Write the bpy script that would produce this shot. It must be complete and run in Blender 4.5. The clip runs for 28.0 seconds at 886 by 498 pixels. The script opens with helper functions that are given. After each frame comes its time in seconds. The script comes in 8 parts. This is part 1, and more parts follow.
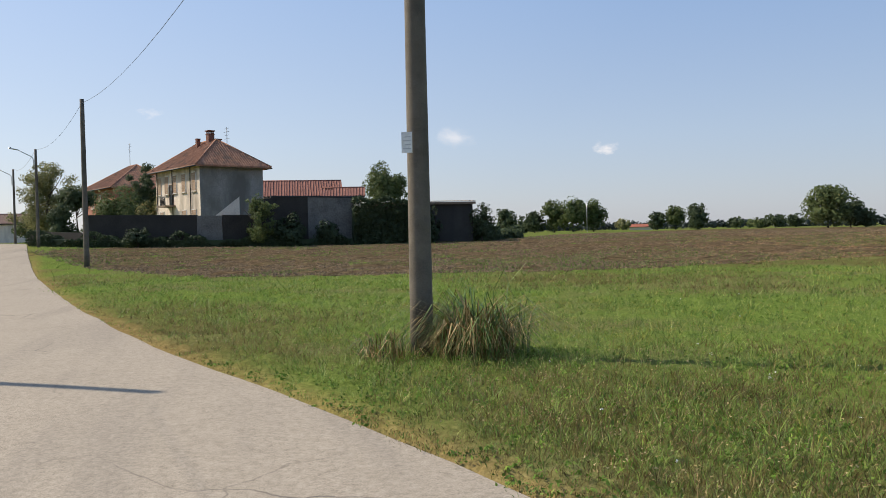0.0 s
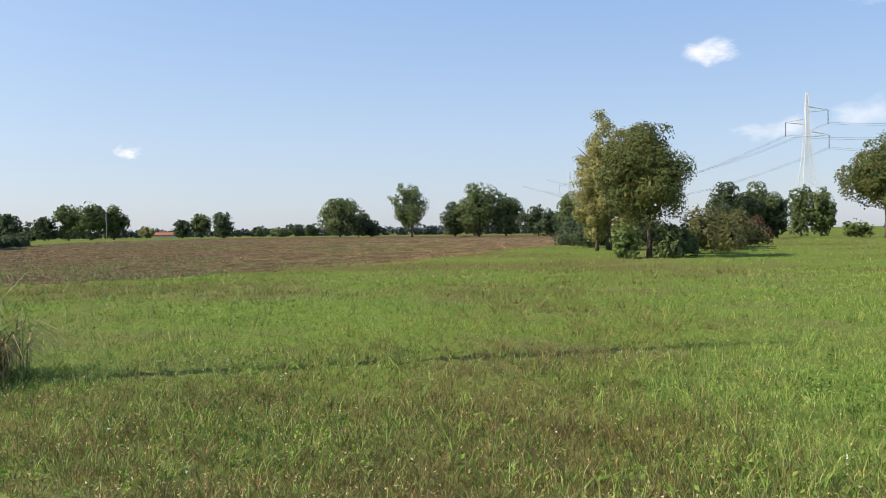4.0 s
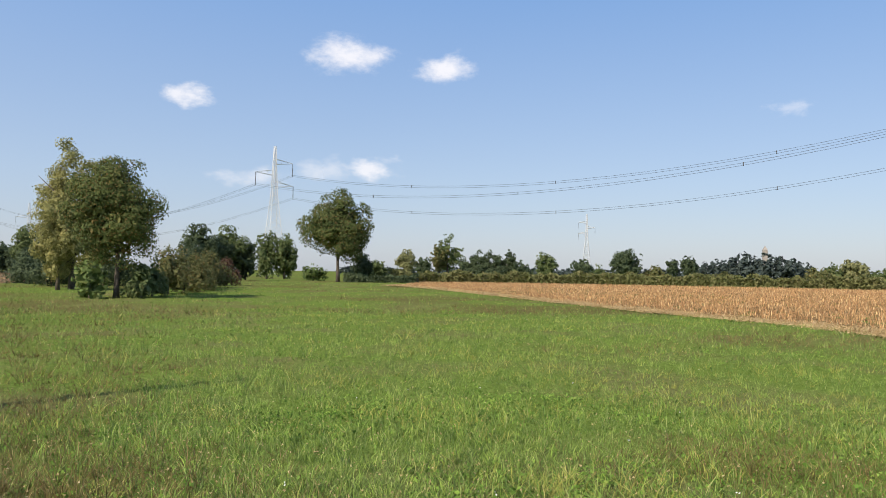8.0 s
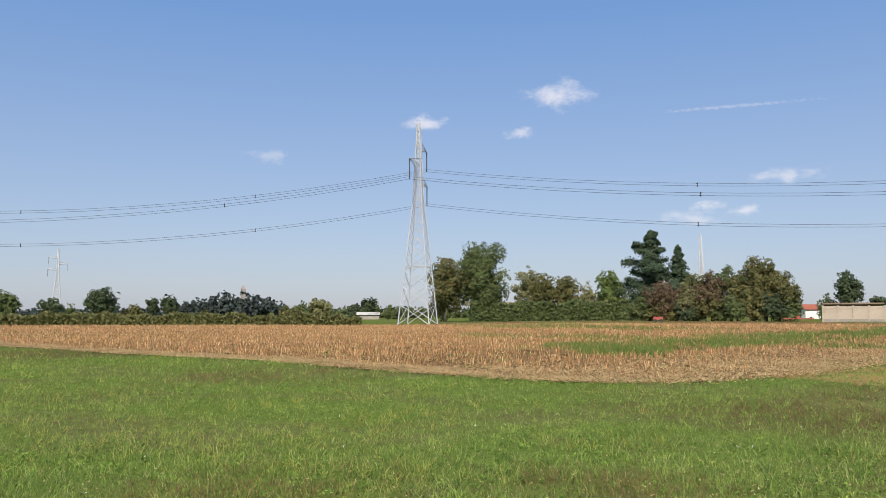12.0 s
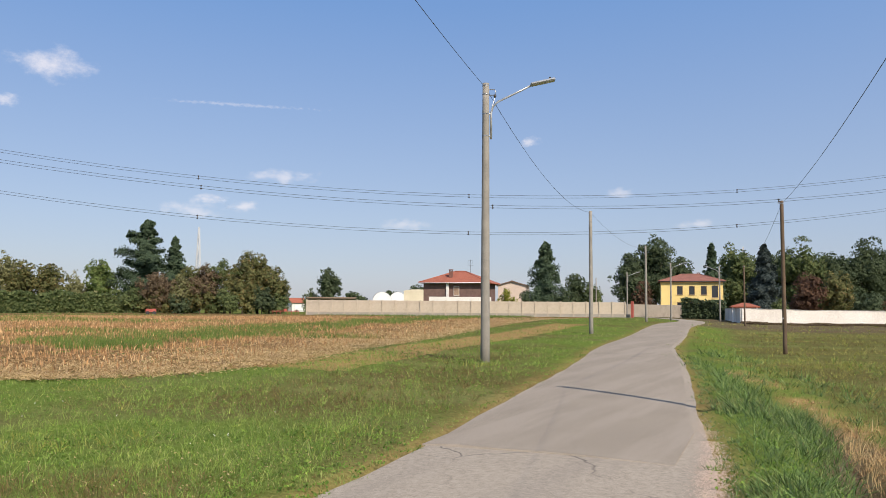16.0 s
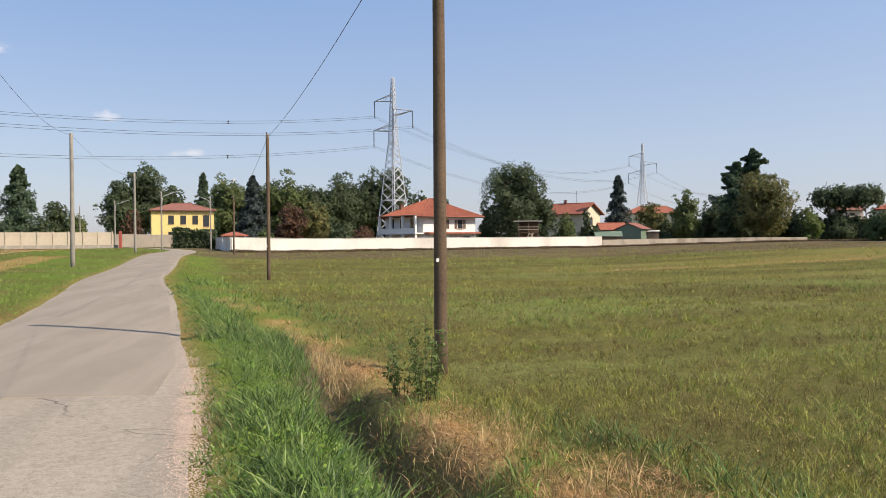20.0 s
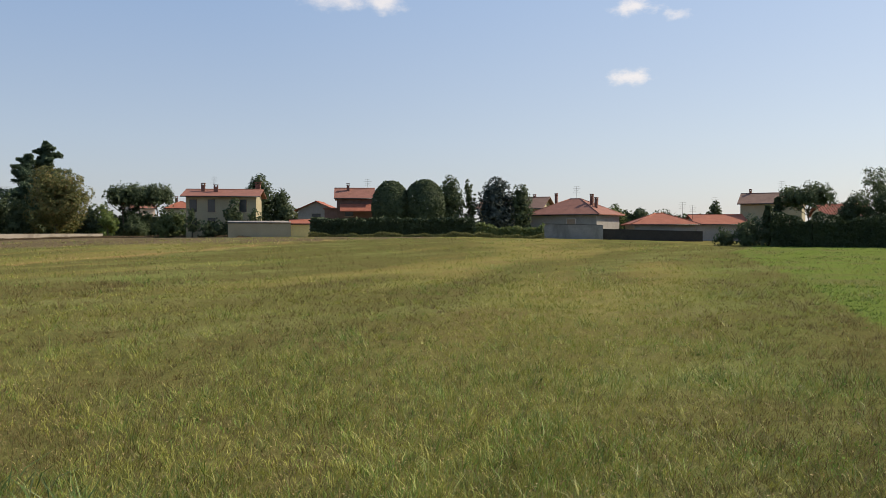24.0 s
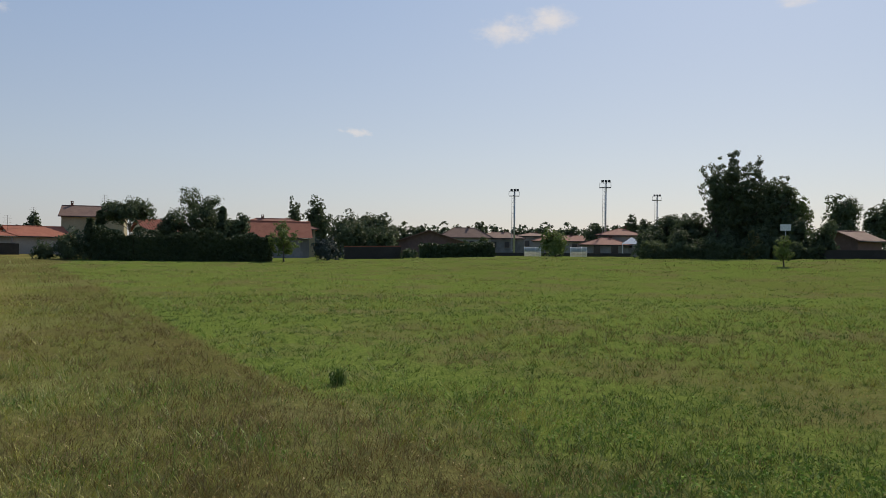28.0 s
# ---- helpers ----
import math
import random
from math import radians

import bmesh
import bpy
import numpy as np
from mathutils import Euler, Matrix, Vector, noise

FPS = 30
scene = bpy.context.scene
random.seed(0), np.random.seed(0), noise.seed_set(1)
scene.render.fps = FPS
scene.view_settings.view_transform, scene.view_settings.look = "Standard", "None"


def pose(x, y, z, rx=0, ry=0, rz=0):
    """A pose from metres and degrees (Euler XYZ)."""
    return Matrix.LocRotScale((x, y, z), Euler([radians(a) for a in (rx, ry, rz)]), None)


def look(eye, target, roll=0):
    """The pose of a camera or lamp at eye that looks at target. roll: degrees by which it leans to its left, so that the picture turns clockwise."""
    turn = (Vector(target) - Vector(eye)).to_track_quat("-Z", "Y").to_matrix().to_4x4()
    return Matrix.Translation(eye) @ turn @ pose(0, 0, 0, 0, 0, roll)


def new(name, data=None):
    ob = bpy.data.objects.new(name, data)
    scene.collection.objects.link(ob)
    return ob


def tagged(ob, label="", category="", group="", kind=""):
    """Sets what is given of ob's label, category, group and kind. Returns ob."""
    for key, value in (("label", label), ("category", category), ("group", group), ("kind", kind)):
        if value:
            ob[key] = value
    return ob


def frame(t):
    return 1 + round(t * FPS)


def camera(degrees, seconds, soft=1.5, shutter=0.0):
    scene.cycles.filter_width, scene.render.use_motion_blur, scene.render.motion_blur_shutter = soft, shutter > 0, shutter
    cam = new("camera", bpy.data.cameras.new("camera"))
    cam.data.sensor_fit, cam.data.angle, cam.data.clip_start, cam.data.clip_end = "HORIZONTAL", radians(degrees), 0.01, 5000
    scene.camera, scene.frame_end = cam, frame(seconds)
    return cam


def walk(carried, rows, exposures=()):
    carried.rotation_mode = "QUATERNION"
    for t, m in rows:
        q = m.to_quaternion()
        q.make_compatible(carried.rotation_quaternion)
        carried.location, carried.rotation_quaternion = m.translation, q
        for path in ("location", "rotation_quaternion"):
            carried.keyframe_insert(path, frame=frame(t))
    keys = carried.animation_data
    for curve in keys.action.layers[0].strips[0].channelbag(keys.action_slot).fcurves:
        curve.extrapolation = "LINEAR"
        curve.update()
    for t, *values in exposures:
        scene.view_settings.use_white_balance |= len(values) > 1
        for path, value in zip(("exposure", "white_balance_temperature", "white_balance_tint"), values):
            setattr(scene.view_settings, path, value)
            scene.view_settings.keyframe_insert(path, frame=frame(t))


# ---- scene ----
# The viewer stands at the edge of a country lane and turns clockwise. Bearings (degrees) are clockwise from +y.
cam = camera(57.48, 28.0, soft=0.6)
EYE, ARM = 1.6, 0.19
PATH = [
    (0.0, 14.42, -1.21, -1.25),
    (0.5, 17.28, -1.34, -1.00),
    (1.0, 20.45, -1.14, -0.81),
    (1.5, 24.44, -0.87, -0.82),
    (2.0, 29.13, -0.53, -0.54),
    (2.5, 34.47, -0.50, -0.38),
    (3.0, 38.62, -0.76, -0.50),
    (3.5, 42.82, -1.15, -0.82),
    (5.5, 60.01, -0.63, 0.09),
    (6.0, 64.50, -0.90, 0.21),
    (6.5, 69.67, -0.93, 0.26),
    (7.0, 74.31, -0.14, 0.08),
    (7.5, 78.70, 0.92, 0.30),
    (8.0, 83.27, 1.67, 0.82),
    (8.5, 87.47, 2.36, 0.98),
    (9.0, 91.85, 2.83, 0.94),
    (9.5, 96.54, 2.60, 1.04),
    (10.0, 101.23, 2.19, 0.99),
    (10.5, 106.03, 2.19, 0.52),
    (11.0, 110.32, 2.86, 0.03),
    (11.5, 114.30, 4.04, -0.06),
    (12.0, 118.86, 4.68, 0.06),
    (12.5, 124.08, 4.52, 0.47),
    (14.5, 141.30, 5.17, 1.06),
    (15.0, 145.69, 5.23, 1.05),
    (15.5, 149.71, 5.07, 0.70),
    (16.0, 153.47, 4.27, 0.37),
    (16.5, 157.63, 3.34, 0.09),
    (17.0, 162.07, 2.47, 0.12),
    (17.5, 166.39, 1.88, 0.13),
    (18.0, 170.59, 1.58, -0.04),
    (18.5, 174.55, 0.85, 0.12),
    (19.0, 177.87, 0.10, 0.58),
    (19.5, 182.65, -0.40, 0.40),
    (20.0, 188.36, -0.75, -0.42),
    (20.5, 193.38, -0.88, -1.80),
    (22.5, 217.54, -1.00, -2.53),
    (23.0, 223.12, -1.39, -0.94),
    (23.5, 229.19, -1.56, -0.38),
    (24.0, 235.42, -1.20, -0.05),
    (24.5, 240.87, -0.52, -0.01),
    (25.0, 247.04, -0.17, 0.20),
    (25.5, 252.53, -0.41, 0.16),
    (26.0, 257.99, -0.84, 0.08),
    (26.5, 263.75, -0.52, 0.36),
    (27.0, 269.59, 0.08, 0.64),
    (27.5, 275.41, 0.15, 0.76),
    (28.0, 280.88, 0.09, 0.82),
]
rows = []
for t, a, p, r in PATH:
    a, p = radians(a), radians(p)
    eye = Vector((ARM * math.sin(a), ARM * math.cos(a), EYE))
    ahead = Vector((math.sin(a) * math.cos(p), math.cos(a) * math.cos(p), math.sin(p)))
    rows.append((t, look(eye, eye + 5 * ahead, r)))
walk(cam, rows, exposures=[(0, 0.13, 7000, 11), (1.5, 0.37, 7000, 11), (3, 0.43, 6950, 10), (5.5, 0.37, 6850, 9), (7.5, 0.29, 6850, 10), (9, 0.14, 6800, 11), (11, 0.06, 6700, 12), (14.5, 0.0, 6750, 13), (17, 0.13, 6900, 14), (19, 0.16, 7050, 14), (20, 0.25, 7150, 14), (22.5, 0.28, 7350, 12), (24, 0.1, 7450, 11), (25, 0.0, 7450, 11), (26.5, -0.1, 7400, 11), (28, -0.32, 7200, 11)])

# ---------------------------------------------------------------- sky and sun
SUN_AZ, SUN_EL = 304.0, 39.0
world = bpy.data.worlds.new("sky")
scene.world = world
world.use_nodes = True
wn = world.node_tree.nodes
sky = wn.new("ShaderNodeTexSky")
sky.sky_type = "NISHITA"
sky.sun_disc = False
sky.sun_elevation = radians(SUN_EL)
sky.sun_rotation = radians(SUN_AZ)
sky.air_density, sky.dust_density, sky.ozone_density = 1.0, 0.7, 2.0
wn["Background"].inputs[1].default_value = 0.1
haze = wn.new("ShaderNodeMix")
haze.data_type = "RGBA"
haze.inputs[0].default_value = 0.62
# pale humid air: whiter towards the horizon
air_co, air_sep, air = wn.new("ShaderNodeTexCoord"), wn.new("ShaderNodeSeparateXYZ"), wn.new("ShaderNodeValToRGB")
air.color_ramp.elements.new(0.5)
air.color_ramp.elements.new(0.6)
for el_, (p_, c_) in zip(air.color_ramp.elements, ((0.0, (0.435, 0.505, 0.66)), (0.11, (0.38, 0.51, 0.755)), (0.36, (0.172, 0.375, 0.79)), (1.0, (0.13, 0.28, 0.6)))):
    el_.position, el_.color = p_, (*c_, 1)
gain = wn.new("ShaderNodeVectorMath")
gain.operation = "SCALE"
gain.inputs[3].default_value = 10.0
world.node_tree.links.new(air_co.outputs["Generated"], air_sep.inputs[0])
world.node_tree.links.new(air_sep.outputs["Z"], air.inputs[0])
world.node_tree.links.new(air.outputs[0], gain.inputs[0])
world.node_tree.links.new(gain.outputs[0], haze.inputs[7])
world.node_tree.links.new(sky.outputs[0], haze.inputs[6])
# brighter, whiter air towards the sun
_a, _e = radians(SUN_AZ), radians(SUN_EL)
SUN_DIR = Vector((math.sin(_a) * math.cos(_e), math.cos(_a) * math.cos(_e), math.sin(_e)))
toward, lobe, glare = wn.new("ShaderNodeVectorMath"), wn.new("ShaderNodeValToRGB"), wn.new("ShaderNodeMix")
toward.operation, toward.inputs[1].default_value = "DOT_PRODUCT", SUN_DIR
half = wn.new("ShaderNodeMath")
half.operation, half.inputs[1].default_value, half.inputs[2].default_value = "MULTIPLY_ADD", 0.5, 0.5
lobe.color_ramp.elements.new(0.6)
for el_, (p_, c_) in zip(lobe.color_ramp.elements, ((0.3, (0.0, 0.0, 0.0)), (0.62, (0.45, 0.45, 0.42)), (1.0, (1.75, 1.75, 1.65)))):
    el_.position, el_.color = p_, (*c_, 1)
glare.data_type, glare.blend_type, glare.inputs[0].default_value = "RGBA", "ADD", 1.0
world.node_tree.links.new(air_co.outputs["Generated"], toward.inputs[0])
world.node_tree.links.new(toward.outputs["Value"], half.inputs[0])
world.node_tree.links.new(half.outputs[0], lobe.inputs[0])
world.node_tree.links.new(haze.outputs[2], glare.inputs[6])
world.node_tree.links.new(lobe.outputs[0], glare.inputs[7])
world.node_tree.links.new(glare.outputs[2], wn["Background"].inputs[0])
lamp = bpy.data.lights.new("sun", "SUN")
lamp.energy, lamp.angle, lamp.color = 5.0, radians(0.5), (1.0, 0.93, 0.82)
sun = new("sun", lamp)
sun.matrix_world = look(SUN_DIR * 50, (0, 0, 0))

# ---------------------------------------------------------------- materials
MATS = {}


def node_mat(name):
    m = bpy.data.materials.new(name)
    m.use_nodes = True
    nt = m.node_tree
    return m, nt, nt.nodes["Principled BSDF"]


def ramp(nt, src, stops):
    n = nt.nodes.new("ShaderNodeValToRGB")
    while len(n.color_ramp.elements) < len(stops):
        n.color_ramp.elements.new(0.5)
    for e, (p, c) in zip(n.color_ramp.elements, stops):
        e.position, e.color = p, (*c, 1)
    nt.links.new(src, n.inputs[0])
    return n.outputs[0]


def noise_tex(nt, scale, detail=4, coord="Object", rough=0.6, stretch=None):
    tc = nt.nodes.new("ShaderNodeTexCoord")
    n = nt.nodes.new("ShaderNodeTexNoise")
    n.inputs["Scale"].default_value, n.inputs["Detail"].default_value, n.inputs["Roughness"].default_value = scale, detail, rough
    out = tc.outputs[coord]
    if stretch:
        mp = nt.nodes.new("ShaderNodeMapping")
        mp.inputs["Scale"].default_value = stretch
        nt.links.new(out, mp.inputs["Vector"])
        out = mp.outputs["Vector"]
    nt.links.new(out, n.inputs["Vector"])
    return n.outputs["Fac"]


def mix(nt, fac, a, b, mode="MIX"):
    n = nt.nodes.new("ShaderNodeMix")
    n.data_type, n.blend_type = "RGBA", mode
    for sock, v in ((n.inputs[0], fac), (n.inputs[6], a), (n.inputs[7], b)):
        if isinstance(v, (int, float)):
            sock.default_value = v
        elif isinstance(v, tuple):
            sock.default_value = (*v, 1)
        else:
            nt.links.new(v, sock)
    return n.outputs[2]


def bump(nt, bsdf, src, strength, dist=0.02):
    b = nt.nodes.new("ShaderNodeBump")
    b.inputs["Strength"].default_value, b.inputs["Distance"].default_value = strength, dist
    nt.links.new(src, b.inputs["Height"])
    nt.links.new(b.outputs[0], bsdf.inputs["Normal"])


def surface(name, c1, c2, scale=3.0, rough=0.85, grain=40.0, bump_s=0.3, bump_d=0.01, metal=0.0, stain=None, spec=0.3, island=0.0):
    """Two-scale varied surface: broad tone c1-c2, fine grain, optional stain colour."""
    m, nt, b = node_mat(name)
    big = noise_tex(nt, scale, 5)
    col = ramp(nt, big, [(0.32, c1), (0.68, c2)])
    fine = noise_tex(nt, grain, 3)
    col = mix(nt, 0.35, col, ramp(nt, fine, [(0.3, tuple(v * 0.6 for v in c1)), (0.7, tuple(min(1, v * 1.25) for v in c2))]))
    if stain:
        st = noise_tex(nt, scale * 0.45, 6, stretch=(1, 1, 0.35))
        f = ramp(nt, st, [(0.5, (0, 0, 0)), (0.66, (1, 1, 1))])
        col = mix(nt, f, col, stain)
    if island:
        g = nt.nodes.new("ShaderNodeNewGeometry")
        col = mix(nt, island, col, ramp(nt, g.outputs["Random Per Island"], [(0.0, tuple(v * 0.55 for v in c1)), (1.0, tuple(min(1, v * 1.5) for v in c2))]))
    nt.links.new(col, b.inputs["Base Color"])
    b.inputs["Roughness"].default_value, b.inputs["Metallic"].default_value = rough, metal
    b.inputs["Specular IOR Level"].default_value = spec
    if bump_s:
        bump(nt, b, fine, bump_s, bump_d)
    MATS[name] = m
    return m


def leafy(name, dark, light, warm=None, trans=0.35, rough=0.65, spec=0.15, upright=0.0, clump_mix=0.5, tufts=0.0):
    """Leaves or blades: colour varied leaf by leaf and clump by clump, partly letting light through.
    upright: how far the curved blades of a sward catch light like the sward's own level surface."""
    m, nt, b = node_mat(name)
    g = nt.nodes.new("ShaderNodeNewGeometry")
    stops = [(0.0, dark), (0.75, light)] + ([(0.97, warm)] if warm else [])
    col = ramp(nt, g.outputs["Random Per Island"], stops)
    clump = noise_tex(nt, 0.55, 4)
    col = mix(nt, clump_mix, col, ramp(nt, clump, [(0.35, dark), (0.65, light)]))
    if tufts:
        tone = noise_tex(nt, 5.0, 3, rough=0.7)
        col = mix(nt, tufts, col, ramp(nt, tone, [(0.36, (0.42, 0.46, 0.44)), (0.5, (0.95, 0.95, 0.95)), (0.64, (1.5, 1.45, 1.3))]), "MULTIPLY")
    nt.links.new(col, b.inputs["Base Color"])
    b.inputs["Roughness"].default_value = rough
    b.inputs["Specular IOR Level"].default_value = spec
    tr = nt.nodes.new("ShaderNodeBsdfTranslucent")
    nt.links.new(col, tr.inputs["Color"])
    if upright:
        v = nt.nodes.new("ShaderNodeMix")
        v.data_type = "VECTOR"
        v.inputs[0].default_value = upright
        v.inputs[5].default_value = (0, 0, 1)
        nt.links.new(g.outputs["Normal"], v.inputs[4])
        nrm = nt.nodes.new("ShaderNodeVectorMath")
        nrm.operation = "NORMALIZE"
        nt.links.new(v.outputs[1], nrm.inputs[0])
        nt.links.new(nrm.outputs[0], b.inputs["Normal"])
    mx = nt.nodes.new("ShaderNodeMixShader")
    mx.inputs[0].default_value = trans
    nt.links.new(b.outputs[0], mx.inputs[1])
    nt.links.new(tr.outputs[0], mx.inputs[2])
    nt.links.new(mx.outputs[0], nt.nodes["Material Output"].inputs["Surface"])
    MATS[name] = m
    return m


leafy("leaf_green", (0.0624, 0.0936, 0.036), (0.174, 0.214, 0.0816), (0.228, 0.222, 0.09))
leafy("bank_grass", (0.09, 0.105, 0.032), (0.22, 0.215, 0.085), (0.32, 0.27, 0.13))
leafy("leaf_dark", (0.0448, 0.0672, 0.0381), (0.118, 0.151, 0.0739))
# darker copy of leaf_dark for hedges and shrubs whose faces are in shade
leafy("leaf_dark_shaded", (0.03, 0.047, 0.025), (0.07, 0.095, 0.044), trans=0.12)
leafy("leaf_conifer", (0.038, 0.062, 0.038), (0.09, 0.13, 0.07), trans=0.2)
# blue-grey foliage; on the far belts it stands in for haze
leafy("leaf_blue_and_haze", (0.034, 0.05, 0.046), (0.075, 0.095, 0.084), trans=0.15)
leafy("leaf_light", (0.09, 0.14, 0.04), (0.18, 0.235, 0.075), (0.27, 0.27, 0.1))
leafy("leaf_pale", (0.142, 0.152, 0.0665), (0.314, 0.309, 0.142), (0.399, 0.323, 0.152))
leafy("leaf_olive", (0.055, 0.085, 0.027), (0.15, 0.175, 0.055), (0.29, 0.15, 0.062))
leafy("leaf_poplar", (0.17, 0.17, 0.06), (0.38, 0.36, 0.14), (0.5, 0.42, 0.17))
leafy("leaf_autumn", (0.0806, 0.0936, 0.0351), (0.215, 0.211, 0.0806), (0.338, 0.195, 0.078))
leafy("leaf_red", (0.09, 0.054, 0.036), (0.18, 0.102, 0.066), (0.24, 0.144, 0.072))
leafy("leaf_yellow", (0.17, 0.19, 0.03), (0.33, 0.33, 0.065), (0.42, 0.38, 0.1))
leafy("leaf_dry", (0.106, 0.0775, 0.0475), (0.219, 0.156, 0.0938), (0.325, 0.25, 0.15))
leafy("blade_green", (0.085, 0.15, 0.025), (0.225, 0.31, 0.062), (0.36, 0.36, 0.14), trans=0.22, rough=0.5, spec=0.2, upright=0.3, clump_mix=0.35, tufts=0.8)
leafy("weed_leaf", (0.065, 0.135, 0.022), (0.19, 0.295, 0.056), (0.25, 0.31, 0.08), trans=0.18, rough=0.7, spec=0.06, upright=0.3, clump_mix=0.35, tufts=0.7)
leafy("blade_lush", (0.045, 0.088, 0.015), (0.15, 0.215, 0.04), (0.28, 0.3, 0.09), trans=0.22, rough=0.55, spec=0.2, upright=0.2, clump_mix=0.4, tufts=0.5)
leafy("blade_verge", (0.045, 0.09, 0.022), (0.15, 0.235, 0.062), (0.28, 0.33, 0.12), trans=0.2, rough=0.45, spec=0.25, upright=0.2, clump_mix=0.3, tufts=0.9)
leafy("blade_brown", (0.09, 0.066, 0.023), (0.2, 0.148, 0.054), (0.38, 0.28, 0.12), trans=0.15, spec=0.2, rough=0.5, clump_mix=0.4, tufts=0.45)
leafy("blade_yellow", (0.15, 0.165, 0.03), (0.37, 0.365, 0.085), (0.45, 0.41, 0.14), trans=0.2, spec=0.2, rough=0.5, upright=0.1, clump_mix=0.4, tufts=0.4)
leafy("blade_straw", (0.27, 0.17, 0.075), (0.56, 0.4, 0.19), (0.72, 0.56, 0.31), trans=0.15, spec=0.2, upright=0.3)
leafy("stalk_straw", (0.21, 0.105, 0.045), (0.47, 0.275, 0.125), (0.72, 0.52, 0.28), trans=0.1, spec=0.2, upright=0.2, clump_mix=0.3, tufts=0.7)
leafy("petal", (0.7, 0.7, 0.66), (0.82, 0.82, 0.78), trans=0.3)
surface("bark", (0.06, 0.048, 0.036), (0.13, 0.105, 0.08), 6, 0.9, 30, 0.6, 0.03)
surface("concrete_pole", (0.2, 0.185, 0.16), (0.32, 0.295, 0.25), 2.0, 0.9, 60, 0.5, 0.004, stain=(0.11, 0.095, 0.08))
surface("concrete_pole_dark", (0.085, 0.072, 0.057), (0.2, 0.17, 0.135), 2.5, 0.92, 70, 0.7, 0.006, stain=(0.06, 0.052, 0.043))
surface("timber_pole", (0.075, 0.05, 0.032), (0.155, 0.107, 0.068), 1.2, 0.85, 25, 0.5, 0.006)
surface("galvanised", (0.34, 0.35, 0.35), (0.55, 0.56, 0.56), 1.0, 0.45, 20, 0.1, 0.002, metal=0.5)
surface("pylon_steel", (0.44, 0.46, 0.48), (0.62, 0.64, 0.66), 0.4, 0.55, 8, 0.1, 0.002, metal=0.15)
surface("insulator_mat", (0.05, 0.045, 0.04), (0.09, 0.08, 0.07), 4, 0.3, 20, 0.0)
surface("cable_mat", (0.03, 0.03, 0.03), (0.06, 0.06, 0.06), 4, 0.6, 20, 0.0)
surface("plaster_old", (0.74, 0.6, 0.48), (0.86, 0.73, 0.6), 0.7, 0.92, 12, 0.4, 0.01, stain=(0.4, 0.33, 0.26))
# cream and white plaster darkened as in shade, for houses seen backlit
surface("plaster_cream_shaded", (0.3, 0.255, 0.16), (0.4, 0.345, 0.225), 0.4, 0.92, 9, 0.2, 0.005)
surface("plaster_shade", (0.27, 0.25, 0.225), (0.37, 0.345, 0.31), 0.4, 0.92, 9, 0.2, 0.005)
surface("plaster_white", (0.66, 0.63, 0.57), (0.78, 0.75, 0.69), 0.3, 0.9, 9, 0.15, 0.004)
surface("plaster_wall", (0.66, 0.61, 0.53), (0.78, 0.74, 0.66), 0.25, 0.9, 6, 0.2, 0.004, stain=(0.55, 0.5, 0.43))
surface("plaster_yellow", (0.76, 0.56, 0.2), (0.86, 0.66, 0.28), 0.3, 0.9, 9, 0.12, 0.004)
surface("plaster_cream", (0.58, 0.51, 0.36), (0.7, 0.63, 0.47), 0.3, 0.9, 9, 0.12, 0.004)
surface("plaster_pink", (0.55, 0.42, 0.34), (0.66, 0.53, 0.44), 0.3, 0.9, 9, 0.12, 0.004)
surface("plaster_grey", (0.19, 0.18, 0.165), (0.32, 0.305, 0.28), 0.7, 0.92, 9, 0.3, 0.006, stain=(0.15, 0.14, 0.125))
surface("plaster_brickred", (0.3, 0.12, 0.075), (0.42, 0.185, 0.12), 0.4, 0.9, 9, 0.2, 0.004)
surface("brick_brown", (0.13, 0.08, 0.066), (0.2, 0.125, 0.105), 1.5, 0.9, 18, 0.4, 0.01)
surface("concrete_panel", (0.41, 0.345, 0.265), (0.53, 0.45, 0.35), 0.8, 0.9, 14, 0.25, 0.006, stain=(0.29, 0.245, 0.19))
surface("plinth", (0.26, 0.23, 0.195), (0.36, 0.325, 0.28), 0.8, 0.92, 12, 0.3, 0.008)
# farm and garden walls in shade: these three base colours hold that shade
surface("render_mid", (0.1, 0.093, 0.082), (0.23, 0.215, 0.19), 0.8, 0.93, 9, 0.4, 0.01, stain=(0.06, 0.056, 0.05))
surface("render_shaded", (0.04, 0.036, 0.031), (0.085, 0.077, 0.066), 0.5, 0.93, 9, 0.4, 0.01, stain=(0.045, 0.042, 0.038))
surface("concrete_shaded", (0.03, 0.026, 0.022), (0.062, 0.054, 0.046), 0.6, 0.93, 12, 0.4, 0.01, stain=(0.045, 0.04, 0.034))
surface("roof_old", (0.2, 0.085, 0.052), (0.5, 0.26, 0.16), 2.6, 0.9, 6, 0.5, 0.03, stain=(0.17, 0.105, 0.075))
surface("roof_red", (0.27, 0.082, 0.05), (0.38, 0.13, 0.078), 0.9, 0.85, 5, 0.4, 0.03)
surface("roof_dull", (0.2, 0.085, 0.062), (0.3, 0.13, 0.095), 0.9, 0.88, 5, 0.4, 0.03)
surface("roof_brown", (0.15, 0.088, 0.068), (0.23, 0.14, 0.108), 0.9, 0.88, 5, 0.4, 0.03)
surface("fibre_cement", (0.45, 0.43, 0.39), (0.62, 0.6, 0.55), 1.0, 0.9, 12, 0.3, 0.01, stain=(0.3, 0.28, 0.25))
